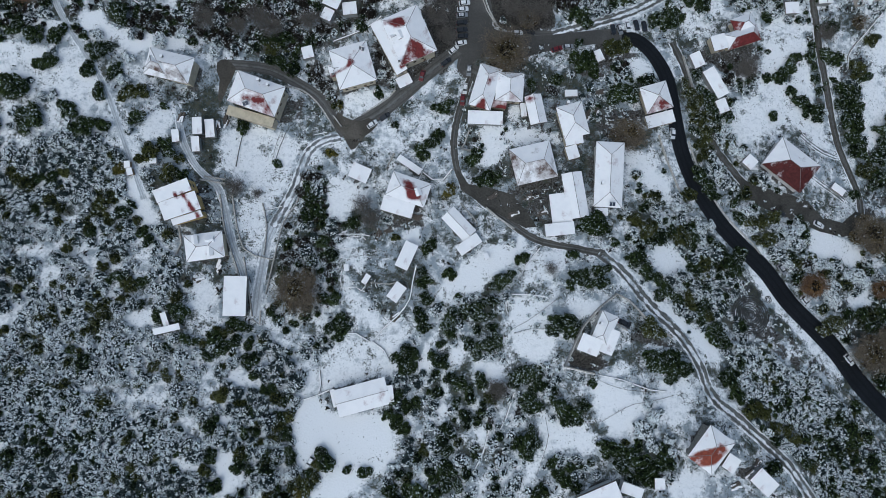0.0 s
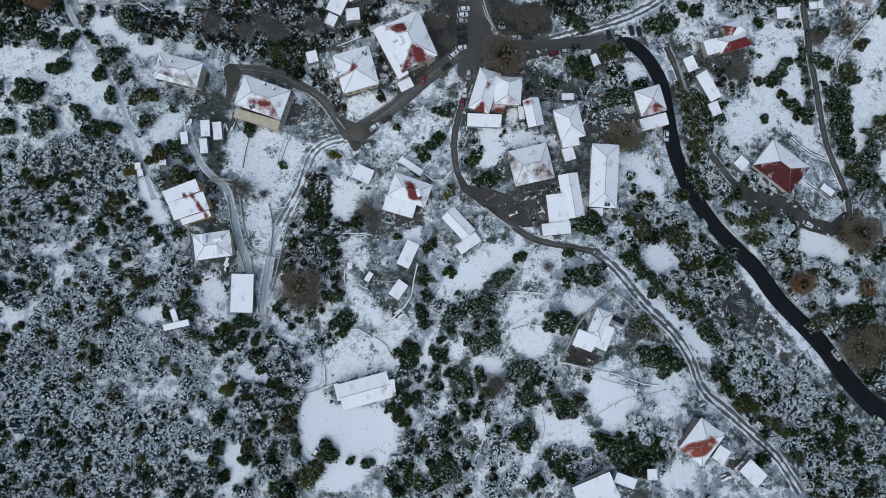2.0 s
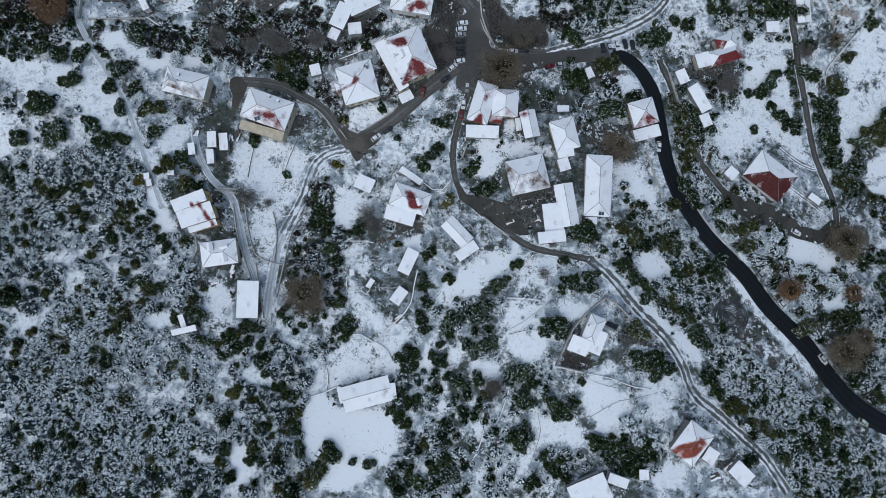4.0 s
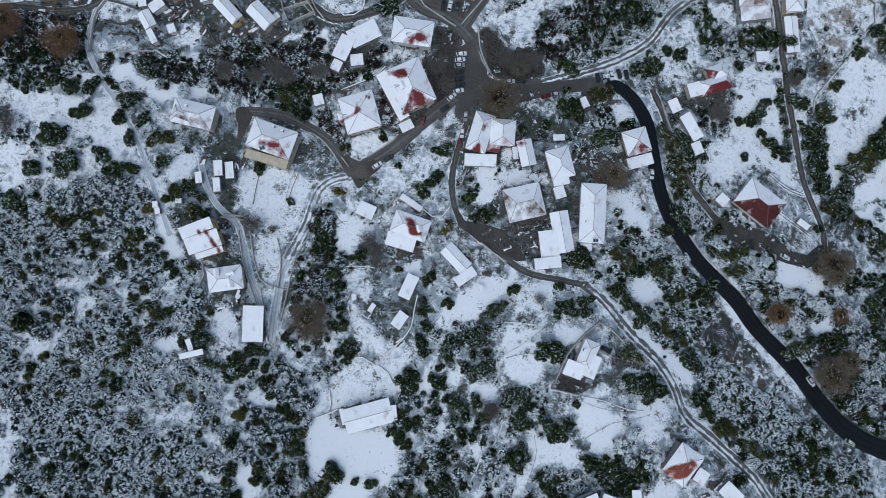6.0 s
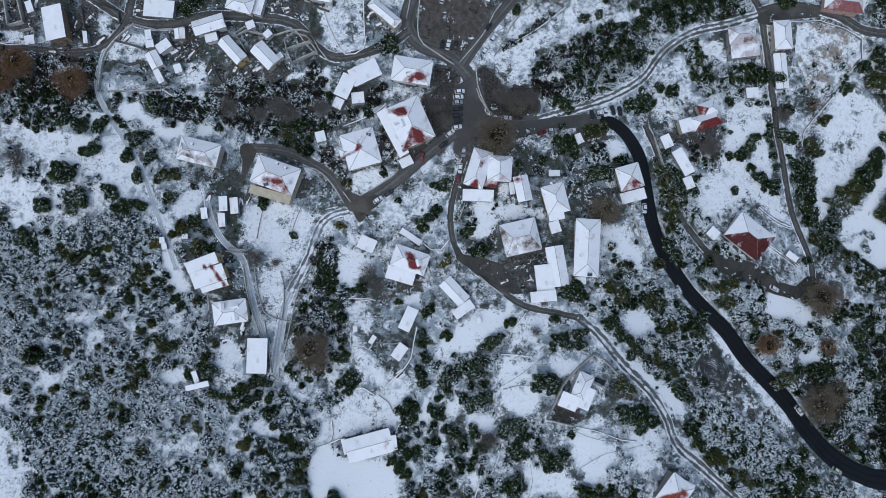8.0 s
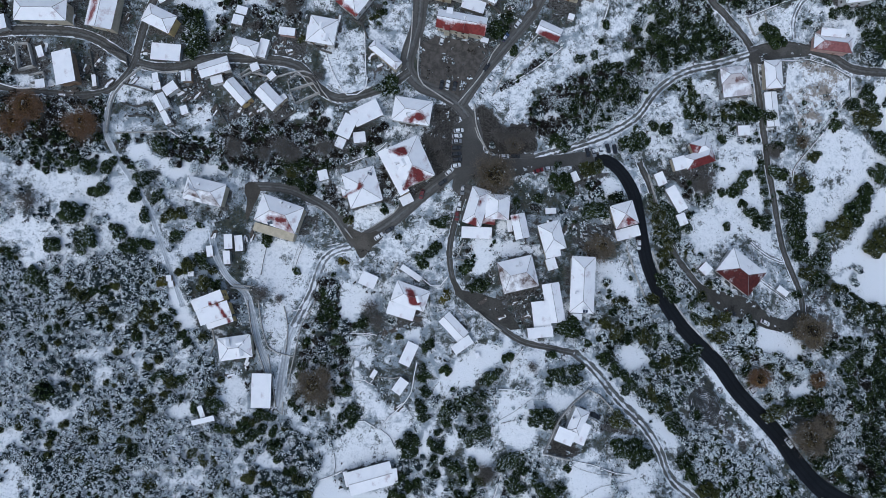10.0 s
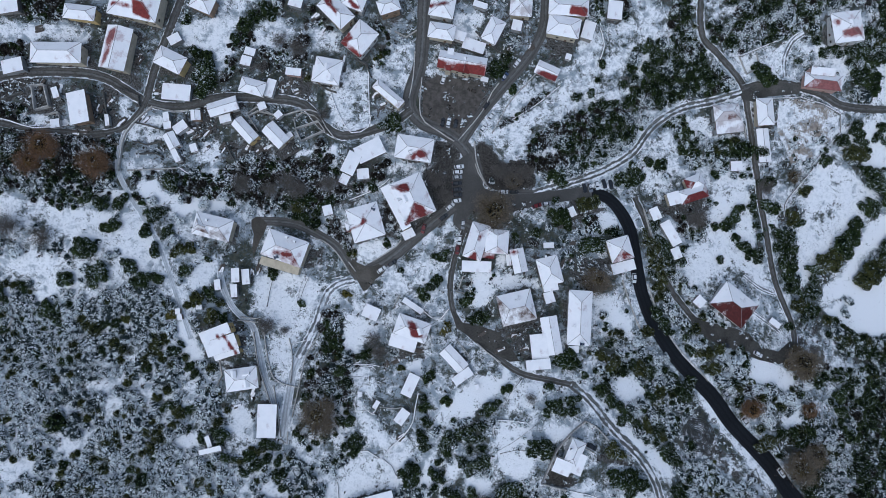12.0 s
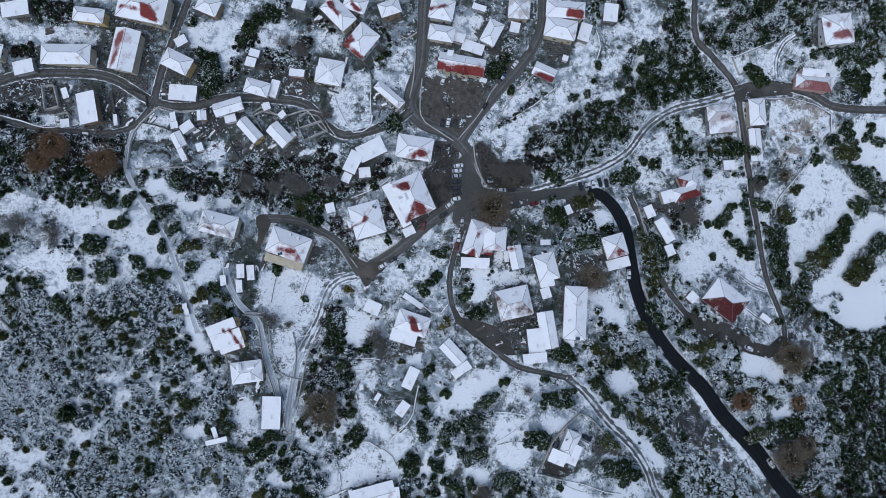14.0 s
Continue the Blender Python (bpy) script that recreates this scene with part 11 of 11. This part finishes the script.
thicket("brush", [(37.7, 114.6), (43, 121.8), (57.7, 130.2), (71.2, 134.6), (71.1, 121.3), (57.5, 107.6), (45.5, 103.4), (38.9, 107.2)], 1.8, 1.4, [3, 1, 3, 0, 3, 3, 1, 0, 3], "leafless brown scrub along the gully", thin=0.05, seed=51)
thicket("scrub", [(57.5, 110.3), (73.8, 113.4), (86.2, 120.5), (93.1, 131.4), (98.6, 131.6), (90.2, 116), (73.6, 107.5), (60.1, 102.9), (49.4, 100), (44.1, 101.5)], 2.0, 1.4, [0, 0, 0, 0, 1, 0, 0, 0], "dense evergreen scrub thickly dusted with snow", thin=0.15, seed=68)
thicket("wood", [(123.7, 178.1), (135.5, 191.3), (182.2, 192.5), (174.5, 182), (166.8, 172.9), (150.6, 165.5), (135.4, 161.7), (125.5, 166.6)], 2.9, 2.2, [0, 1, 0, 3, 1, 0, 1], "dark woodland of evergreens with frosted crowns", thin=0.18, seed=52, leaves=170)
thicket("brush", [(24.8, 124.3), (32.4, 130.7), (44.3, 138.9), (51.8, 143.3), (53.1, 141.8), (45.6, 135.8), (33.8, 128.2), (26.9, 122.8)], 1.5, 1.0, [3, 1, 3, 0, 3, 3, 1, 0, 3], "leafless brown scrub along the gully", thin=0.1, seed=90)
thicket("brush", [(68.1, 165.7), (72.1, 168.4), (73.1, 158.2), (71.7, 145.1), (68.4, 145), (69.9, 155.5)], 1.7, 1.1, [3, 1, 3, 0, 3, 3, 1, 0, 3], "leafless brown scrub along the gully", thin=0.25, seed=91)
thicket("hedge", [(98.6, 129.5), (109.7, 132.4), (116.6, 123.2), (122.8, 109.3), (116.3, 105.9), (109.6, 116.6), (105.8, 126.2), (98.6, 125.7)], 1.9, 1.4, [1, 1, 0, 1, 1, 0, 2, 1, 0], "dark evergreen bushes flecked with snow", thin=0.0, seed=92, leaves=110)
thicket("wood", [(121.3, 117.9), (140.5, 122.5), (145.6, 117.5), (141.8, 109.8), (126.2, 109.9)], 2.2, 1.6, [1, 1, 0, 1, 1, 0, 2, 1, 0], "dark evergreen bushes flecked with snow", thin=0.1, seed=93, leaves=110)
thicket("wood", [(-184.5, 116.5), (-171.7, 116.4), (-156.5, 114.7), (-132.2, 113.9), (-133.9, 109.9), (-137.5, 100.4), (-156.2, 96.9), (-171.5, 99.2), (-184.3, 98.8)], 2.0, 1.6, [3, 1, 3, 0, 3, 3, 1, 0, 3], "leafless brown scrub along the gully", thin=0.0, seed=94, leaves=110)
thicket("wood", [(-173.5, 168.9), (-156.2, 170.3), (-157.4, 159.6), (-165, 159.5), (-171.5, 160.9)], 2.2, 1.6, [3, 1, 3, 0, 3, 3, 1, 0, 3], "leafless brown scrub along the gully", thin=0.1, seed=95, leaves=100)
thicket("hedge", [(-183.3, 151.9), (-171.6, 151.9), (-170.5, 146.8), (-178.1, 146.4), (-184.5, 144.1)], 2.0, 1.3, [3, 1, 3, 0, 3, 3, 1, 0, 3], "leafless brown scrub along the gully", thin=0.2, seed=96)
thicket("wood", [(-90.9, 159.6), (-85.5, 167.3), (-78.3, 175.2), (-68.5, 177.1), (-71, 169.5), (-80.7, 165.2), (-84.4, 156.2), (-89.2, 155.2)], 2.2, 1.5, [1, 1, 0, 1, 1, 3, 1, 0, 1, 1], "dark woodland of evergreens with frosted crowns", thin=0.1, seed=97, leaves=100)
thicket("brush", [(-78.3, 157.8), (-68.6, 163.3), (-59.9, 160), (-58.6, 149.8), (-71, 148.1), (-78.3, 152.8)], 2.0, 1.4, [3, 1, 3, 0, 3, 3, 1, 0, 3], "leafless brown scrub along the gully", thin=0.25, seed=98)
thicket("brush", [(-95.2, 102.1), (-83.2, 110), (-71, 105.3), (-61, 108), (-46, 102), (-23.2, 107.6), (-23.2, 103.8), (-35.9, 95.9), (-51.2, 90.6), (-71.1, 91.5), (-88, 92.3)], 1.9, 1.4, [3, 1, 3, 0, 3, 3, 1, 0, 3], "leafless brown scrub along the gully", thin=0.1, seed=99)
thicket("wood", [(90.9, 85.4), (95.3, 83.3), (100, 69.9), (104.6, 56.6), (111.2, 41.4), (108.6, 38.1), (100.2, 45.4), (95.7, 58.5), (92.2, 71.8)], 2.2, 1.5, [2, 1, 2, 0, 1, 2], "olive and evergreen bushes between road and lane", thin=0.15, seed=100, leaves=100)
thicket("wood", [(137.9, 13.9), (149.8, 1.3), (162.6, -15.3), (177.1, -27.7), (170.4, -54.4), (156.6, -41.7), (144.3, -26.9), (135.5, -15), (126.5, -2.8), (127.9, 7.5)], 2.6, 1.8, [2, 1, 3, 1, 0, 2, 3, 1], "mixed olive and brown trees beside the road", thin=0.42, seed=101, leaves=120)
thicket("scrub", [(79.1, 7.2), (91.7, 1.2), (102.4, -2.8), (98.1, -18.5), (107.7, -26.4), (100.7, -30), (89.4, -18.4), (79.8, -6.7)], 1.9, 1.4, [0, 0, 0, 0, 1, 0, 0, 0], "dense evergreen scrub thickly dusted with snow", thin=0.1, seed=102)
thicket("wood", [(191.7, 162), (203.8, 172.8), (212.9, 196.5), (233.8, 197.5), (238.7, 153.4), (214.6, 155.2), (197.8, 143.9)], 2.6, 1.9, [1, 1, 0, 1, 1, 0, 2, 1, 0], "dark evergreen bushes flecked with snow", thin=0.2, seed=53, leaves=130)
thicket("hedge", [(192.5, 118.1), (199.1, 117.5), (211.3, 109.5), (216.2, 102.2), (241.8, 101.3), (241.8, 95.7), (212.8, 95.1), (204.6, 101.9), (195.6, 109.9)], 2.0, 1.6, [1, 1, 0, 1, 1, 0, 2, 1, 0], "dark evergreen bushes flecked with snow", thin=0.1, seed=54, leaves=130)
thicket("hedge", [(179.6, 38.5), (186.2, 31.9), (199.4, 29.1), (236.6, 31.5), (234.6, 19.4), (198.4, 22.5), (183.5, 24)], 2.0, 1.6, [1, 1, 0, 1, 1, 0, 2, 1, 0], "dark evergreen bushes flecked with snow", thin=0.05, seed=55, leaves=130)
thicket("wood", [(103, 181.1), (119.7, 175.4), (125.7, 162.7), (120.5, 149.5), (109.3, 157)], 3.4, 1.9, [1, 1, 0, 1, 1, 0, 2, 1, 0], "dark evergreen bushes flecked with snow", thin=0.45, seed=57, leaves=120)
thicket("scrub", [(-107.8, 103.1), (-79.1, 102.1), (-79.3, 87.9), (-92.7, 87.9), (-107.6, 92.8)], 2.2, 1.3, [3, 1, 3, 0, 3, 3, 1, 0, 3], "leafless brown scrub along the gully", thin=0.3, seed=58)
thicket("wood", [(-71.4, 92.4), (-51, 95.2), (-47.1, 83.1), (-53.3, 78.9), (-67.5, 81.4)], 2.8, 1.6, [1, 1, 0, 1, 1, 0, 2, 1, 0], "dark evergreen bushes flecked with snow", thin=0.40, seed=59, leaves=90)
thicket("scrub", [(28.6, 79.1), (45.5, 79.1), (60.3, 74.9), (57.3, 59.3), (45.3, 72.4), (30.6, 72.4)], 2.2, 1.2, [0, 0, 0, 0, 1, 0, 0, 0], "dense evergreen scrub thickly dusted with snow", thin=0.45, seed=60)
thicket("scrub", [(-171.3, 170.2), (-156.2, 170.3), (-157.4, 159.6), (-171.5, 159.7)], 2.0, 1.3, [3, 1, 3, 0, 3, 3, 1, 0, 3], "leafless brown scrub along the gully", thin=0.2, seed=61)
thicket("scrub", [(-184.4, 155.3), (-171.5, 153.8), (-170.5, 146.8), (-184.5, 143.6)], 2.0, 1.2, [3, 1, 3, 0, 3, 3, 1, 0, 3], "leafless brown scrub along the gully", thin=0.45, seed=62)
thicket("scrub", [(-87.9, 167.2), (-71, 175.7), (-56.2, 171.5), (-58.7, 163.8), (-80.8, 152.7), (-92.8, 154.5)], 2.4, 1.3, [3, 1, 3, 0, 3, 3, 1, 0, 3], "leafless brown scrub along the gully", thin=0.5, seed=63)

thicket("scrub", [(-154.9, -24.5), (-124.2, -34.4), (-85.9, -48), (-79.5, -62.5), (-74.9, -84), (-149.3, -80.2)], 1.9, 1.5, [0, 0, 0, 0, 1, 0, 0, 0], "dense evergreen scrub thickly dusted with snow", thin=0.24, seed=160)

thicket("brush", [(-53.3, 84), (-47.1, 83.1), (-43, 77), (-38.8, 70.8), (-37.7, 63.4), (-40.9, 64.4), (-45.1, 71.8), (-50.3, 76.9)], 1.9, 1.3, [3, 1, 3, 2, 0], "brown and green brush on the bank above the lane", thin=0.1, seed=170)
thicket("brush", [(-26.1, 90.7), (-23.6, 89.7), (-19.8, 79.2), (-17.7, 73.9), (-19.8, 72.8), (-24.4, 74.9), (-24.4, 81.3)], 1.9, 1.2, [1, 3, 0, 1], "dark brush between two houses", thin=0.1, seed=171)

thicket("scrub", [(-184.2, 81.1), (-160.2, 76.8), (-139.3, 68.6), (-118.5, 61.6), (-110.1, 47.1), (-108.8, 35), (-147.5, 37.5), (-184.3, 51.6)], 4.2, 1.4, [0], "low frosted shrubs scattered on open snow", thin=0.52, seed=180, over=True)
thicket("scrub", [(-17.6, 61), (-4, 65.2), (-2.9, 56.6), (-17.5, 49.3), (-38.5, 43.1), (-41, 21.8), (-17.2, 21.7), (-13.3, 42.8)], 4.4, 1.2, [0], "low frosted shrubs scattered on open snow", thin=0.55, seed=181, over=True)
thicket("scrub", [(49.5, 25.3), (65.5, 21.3), (62.8, 13.1), (73.8, -2.7), (97, -26.1), (75, -36.7), (51.7, -40), (33, -47.5), (28.5, -2.7), (42.7, 11.1)], 4.0, 1.2, [0], "low frosted shrubs scattered on open snow", thin=0.52, seed=182, over=True)

thicket("hedge", [(157, 79.3), (162.7, 84.5), (168.7, 86), (166.7, 71), (168, 54.8), (177.9, 55.9), (176.1, 41), (166.4, 36.9), (162.9, 43.1), (158.4, 55.8), (156.2, 68.1)], 2.4, 1.7, [1, 1, 0, 1, 0, 1], "uneven hedge along the gravel lane", thin=0.25, seed=111, leaves=110)
thicket("hedge", [(133.8, 77.7), (138.4, 76.8), (143.3, 72.6), (149.5, 70.8), (148.5, 64.4), (143.3, 64.7), (137.4, 69.4)], 2.3, 1.6, [1, 1, 0, 2, 1, 0], "uneven hedge along the gravel lane", thin=0.3, seed=110, leaves=110)

# ---- weeds and yards ----
weeds("weeds", 10000, 0.42, [WEED], "dark dead weeds standing out of thin snow", 71)
weeds("dead_grass", 6000, 0.34, [WEED_BROWN], "brown dead grass tufts in the snow", 72)
weeds("frosted_weeds", 15000, 0.85, [FROSTED], "low frosted shrubs across the gardens", 73, 0.0)
weeds("low_brush", 6000, 0.8, [BRUSH], "low leafless brush in the gardens", 74)
thicket("wood", [(146.3, 196.8), (184.8, 197.8), (179.9, 184.7), (172.1, 176.8), (167.1, 169), (153.4, 166.1), (150, 176.4)], 3.0, 1.9, [0, 1, 0, 3, 1, 0, 1], "dark evergreen bushes flecked with snow", thin=0.25, seed=80, leaves=120)
thicket("scrub", [(81.7, 163.7), (92.5, 169.2), (122.6, 170.3), (126.2, 144.4), (115.2, 137.4), (90.4, 132.7)], 2.4, 1.4, [0, 1, 0, 3, 1, 0, 1], "leafless brown scrub along the gully", thin=0.3, seed=81)
thicket("wood", [(190, 164.5), (204.9, 162.5), (212.7, 173.3), (234.7, 189.8), (239.9, 140), (215.9, 140.6), (198, 141.3), (192.7, 151.6)], 3.0, 1.8, [1, 1, 0, 1, 1, 0, 2, 1, 0], "dark evergreen bushes flecked with snow", thin=0.25, seed=82, leaves=120)
thicket("scrub", [(163.5, 124), (187, 122), (175.2, 105.2), (166.1, 96.8)], 2.6, 1.0, [0, 0, 0, 0, 1, 0, 0, 0], "dense evergreen scrub thickly dusted with snow", thin=0.6, seed=83)
thicket("wood", [(104.2, 133.1), (112.5, 132), (118, 120), (123.4, 110.7), (119.1, 106.5), (112.2, 110.4), (109.7, 122.5)], 2.4, 1.4, [1, 1, 0, 1, 1, 0, 2, 1, 0], "dark evergreen bushes flecked with snow", thin=0.1, seed=84, leaves=100)
thicket("wood", [(121.1, 116.5), (147, 117.7), (146.7, 104.1), (125.3, 103)], 2.8, 1.6, [1, 1, 0, 1, 1, 0, 2, 1, 0], "dark evergreen bushes flecked with snow", thin=0.4, seed=89, leaves=100)
thicket("scrub", [(94.1, 67.4), (102.3, 70), (110.4, 56.8), (116, 43.7), (131.4, 35.4), (131.1, 33.2), (113.2, 38.2), (104, 50)], 2.0, 1.4, [0, 1, 0, 2, 0, 1], "frosted bushes above the gravel lane", thin=0.2, seed=112)
thicket("scrub", [(115, 33.9), (130.6, 28.8), (145.7, 19.3), (161.3, 12), (165.2, -2.9), (162.6, -15.3), (149.8, 1.3), (137.9, 13.9), (125.2, 22.2), (112.4, 30.6)], 2.0, 1.5, [0, 1, 0, 2, 1, 0], "mixed frosted bushes between road and lane", thin=0.38, seed=113)
thicket("scrub", [(105.8, 86.1), (112.9, 88.7), (121.9, 83.4), (123.8, 77.8), (114.2, 73.9), (107.5, 77)], 2.0, 1.3, [0, 3, 1, 0, 3], "frosted garden scrub beside the house", thin=0.15, seed=114)
thicket("scrub", [(100.2, 72.2), (111.7, 72.7), (120.7, 68.5), (122.2, 59.5), (112.4, 53.6), (103.5, 56.6)], 2.4, 1.5, [0, 1, 0, 2], "frosted bushes in the garden", thin=0.35, seed=115)
thicket("wood", [(59.4, 108.8), (88.7, 110.3), (90.7, 103.6), (74.8, 101.7), (59.3, 102)], 2.6, 1.6, [1, 1, 0, 1], "evergreen bushes above the street", thin=0.3, seed=116, leaves=110)
thicket("scrub", [(65.1, 84.2), (80.7, 84.9), (77.9, 75.6), (64.5, 72.8), (58.3, 77.1)], 2.2, 1.5, [0, 1, 1, 0, 3], "bushes between street and house", thin=0.2, seed=117)
thicket("scrub", [(69.1, 42.3), (86.6, 42.8), (89, 32.2), (80.8, 25.7), (70.2, 27.6)], 2.2, 1.4, [0, 1, 0, 2], "frosted bushes on the bank", thin=0.25, seed=118)
thicket("brush", [(13.8, 60.6), (24.1, 58.3), (24, 51.9), (15.7, 48.8), (9.6, 53.2)], 2.0, 1.2, [1, 3, 0, 3], "brush in the yard of the old house", thin=0.6, seed=119)
thicket("brush", [(-46.9, 43.1), (-40.5, 36.7), (-37.9, 21.8), (-39.8, 17.7), (-45.3, 26.1), (-47.8, 36.7)], 1.9, 1.3, [3, 3, 0, 1, 3], "brown brush in the gully", thin=0.15, seed=120)
thicket("wood", [(176.6, 38.5), (215.3, 37.1), (237.5, 37), (233.9, 15.5), (197.3, 16), (183.2, 21.4)], 2.3, 1.7, [1, 1, 0, 1, 1, 0, 2, 1, 0], "dark evergreen bushes flecked with snow", thin=0.05, seed=121, leaves=120)
thicket("wood", [(161.7, 16.6), (191.3, 16.1), (188.8, -13.9), (173.8, -15.8), (161.5, -3.2)], 2.6, 1.7, [1, 1, 0, 1, 1, 3, 1, 0, 1, 1], "dark woodland of evergreens with frosted crowns", thin=0.5, seed=122, leaves=120)
thicket("wood", [(84, 179.1), (105.7, 182.5), (117.1, 170.1), (108.9, 169.9), (89.7, 169.1)], 2.6, 1.6, [0, 3, 1, 0, 3], "frosted brush at the edge of the wood", thin=0.45, seed=124, leaves=100)
thicket("wood", [(166.4, 179.3), (180, 182.2), (182.2, 171.9), (181.9, 158.6), (173.2, 161.4), (166.3, 171.6)], 2.6, 1.7, [1, 1, 0, 1, 1, 0, 2, 1, 0], "dark evergreen bushes flecked with snow", thin=0.25, seed=130, leaves=110)
thicket("wood", [(196.2, 160.9), (208.8, 167.9), (217, 155.3), (205.9, 134.9), (195.3, 137.2)], 2.4, 1.7, [1, 1, 0, 1, 1, 0, 2, 1, 0], "dark evergreen bushes flecked with snow", thin=0.15, seed=131, leaves=110)
thicket("wood", [(97.4, 184.7), (112.4, 185.3), (117.7, 170.2), (121.6, 160), (109, 165.2), (100.6, 171.6)], 2.4, 1.7, [1, 1, 0, 1, 1, 3, 1, 0, 1, 1], "dark woodland of evergreens with frosted crowns", thin=0.15, seed=132, leaves=110)
thicket("scrub", [(125.9, 157), (137.9, 146.8), (131.8, 142.9), (122.8, 149)], 1.9, 1.4, [0, 0, 0, 0, 1, 0, 0, 0], "dense evergreen scrub thickly dusted with snow", thin=0.1, seed=133)
thicket("wood", [(118.3, -48.7), (136.8, -42), (153.1, -57.3), (165.2, -75.9), (125.4, -78.5)], 3.0, 1.9, [1, 1, 0, 1, 1, 0, 2, 1, 0], "dark evergreen bushes flecked with snow", thin=0.27, seed=134, leaves=120)
thicket("wood", [(191.3, 16.1), (211.9, 15.8), (233.4, 12.8), (230.8, -0.1), (193.7, -4.2)], 2.6, 1.8, [1, 1, 0, 1, 1, 0, 2, 1, 0], "dark evergreen bushes flecked with snow", thin=0.1, seed=135, leaves=110)
thicket("wood", [(162.9, 194.7), (212.9, 196.5), (214, 183.7), (197, 182.2), (182.7, 183.5), (166.3, 180.6)], 2.6, 1.7, [0, 1, 0, 3, 1, 0, 1], "dark woodland of evergreens with frosted crowns", thin=0.25, seed=136, leaves=110)
thicket("brush", [(77.2, 183.9), (86.6, 184.3), (84.2, 172.8), (74, 171.1)], 2.0, 1.4, [3, 1, 3, 0, 3, 3, 1, 0, 3], "leafless brown scrub along the gully", thin=0.2, seed=137)
thicket("hedge", [(67.8, 182.3), (74.5, 183.8), (73.9, 173.6), (69.4, 171.4)], 2.0, 1.4, [1, 1, 0, 1, 1, 0, 2, 1, 0], "dark evergreen bushes flecked with snow", thin=0.2, seed=138)
thicket("brush", [(-186.7, 124.7), (-172.8, 126.3), (-169.1, 121.8), (-171.7, 115.9), (-186.6, 114.8)], 1.9, 1.5, [3, 1, 3, 0, 3, 3, 1, 0, 3], "leafless brown scrub along the gully", thin=0.0, seed=140)
thicket("brush", [(-132.1, 147), (-127.1, 157), (-125.8, 151.1), (-129.9, 142.3)], 2.0, 1.2, [3, 1, 3, 0, 3, 3, 1, 0, 3], "leafless brown scrub along the gully", thin=0.2, seed=141)
thicket("brush", [(-110.2, 170.4), (-106.8, 170.7), (-108, 163.8), (-111.5, 164.3)], 1.8, 1.2, [1, 1, 0, 1, 1, 0, 2, 1, 0], "dark evergreen bushes flecked with snow", thin=0.1, seed=142)
thicket("brush", [(-107.4, 151.1), (-98.7, 151.7), (-97.1, 135.7), (-104.7, 132.8), (-107, 141.3)], 2.2, 1.5, [1, 1, 0, 1, 1, 0, 2, 1, 0], "dark evergreen bushes flecked with snow", thin=0.2, seed=143)
thicket("brush", [(-58.7, 173.9), (-52.5, 164.1), (-46.2, 163.9), (-46.7, 168.2), (-53.7, 176.7)], 2.0, 1.3, [3, 1, 3, 0, 3, 3, 1, 0, 3], "leafless brown scrub along the gully", thin=0.2, seed=144)
thicket("brush", [(-29.8, 157.4), (-23.4, 160.3), (-24.6, 152.5), (-28.9, 148.5)], 1.8, 1.2, [1, 1, 0, 1, 1, 0, 2, 1, 0], "dark evergreen bushes flecked with snow", thin=0.1, seed=145)
thicket("brush", [(-38.6, 164.8), (-29.8, 161.3), (-31.1, 168.9), (-26, 171.7), (-23.4, 162.8), (-29.7, 154.9)], 2.0, 1.1, [3, 1, 3, 0, 3, 3, 1, 0, 3], "leafless brown scrub along the gully", thin=0.3, seed=146)
thicket("brush", [(25.8, 157.8), (31, 158), (32.4, 143.8), (27.2, 143.6)], 1.9, 1.4, [1, 1, 0, 1, 1, 0, 2, 1, 0], "dark evergreen bushes flecked with snow", thin=0.0, seed=147)
thicket("brush", [(28.3, 168.2), (34.9, 164.5), (35, 159.4), (27.9, 160.5)], 1.9, 1.2, [0, 0, 0, 0, 1, 0, 0, 0], "dense evergreen scrub thickly dusted with snow", thin=0.1, seed=148)
thicket("brush", [(-95.2, 153.1), (-89.2, 149.8), (-90.4, 143.5), (-95.2, 139.5)], 1.9, 1.2, [3, 1, 3, 0, 3, 3, 1, 0, 3], "leafless brown scrub along the gully", thin=0.2, seed=149)
thicket("gully_wood", [(-111.4, 99), (-83.2, 102.5), (-56, 108.1), (-35.9, 103.5), (-23.2, 110.1), (-20.7, 103.8), (-36, 94.6), (-53.8, 85), (-78.4, 89.6), (-95, 90.8)], 4.2, 2.2, [3, 0, 3, 1, 3, 0], "dark evergreen bushes flecked with snow", thin=0.5, seed=150, leaves=130)
thicket("gully_wood", [(-184.5, 113), (-171.7, 113.6), (-156.5, 109.4), (-137.5, 100.4), (-127.1, 93.4), (-138.3, 93.1), (-171.5, 99.2), (-184.3, 98.8)], 4.0, 2.2, [1, 0, 1, 0, 2], "evergreen and frosted bushes in the gully", thin=0.45, seed=151, leaves=130)
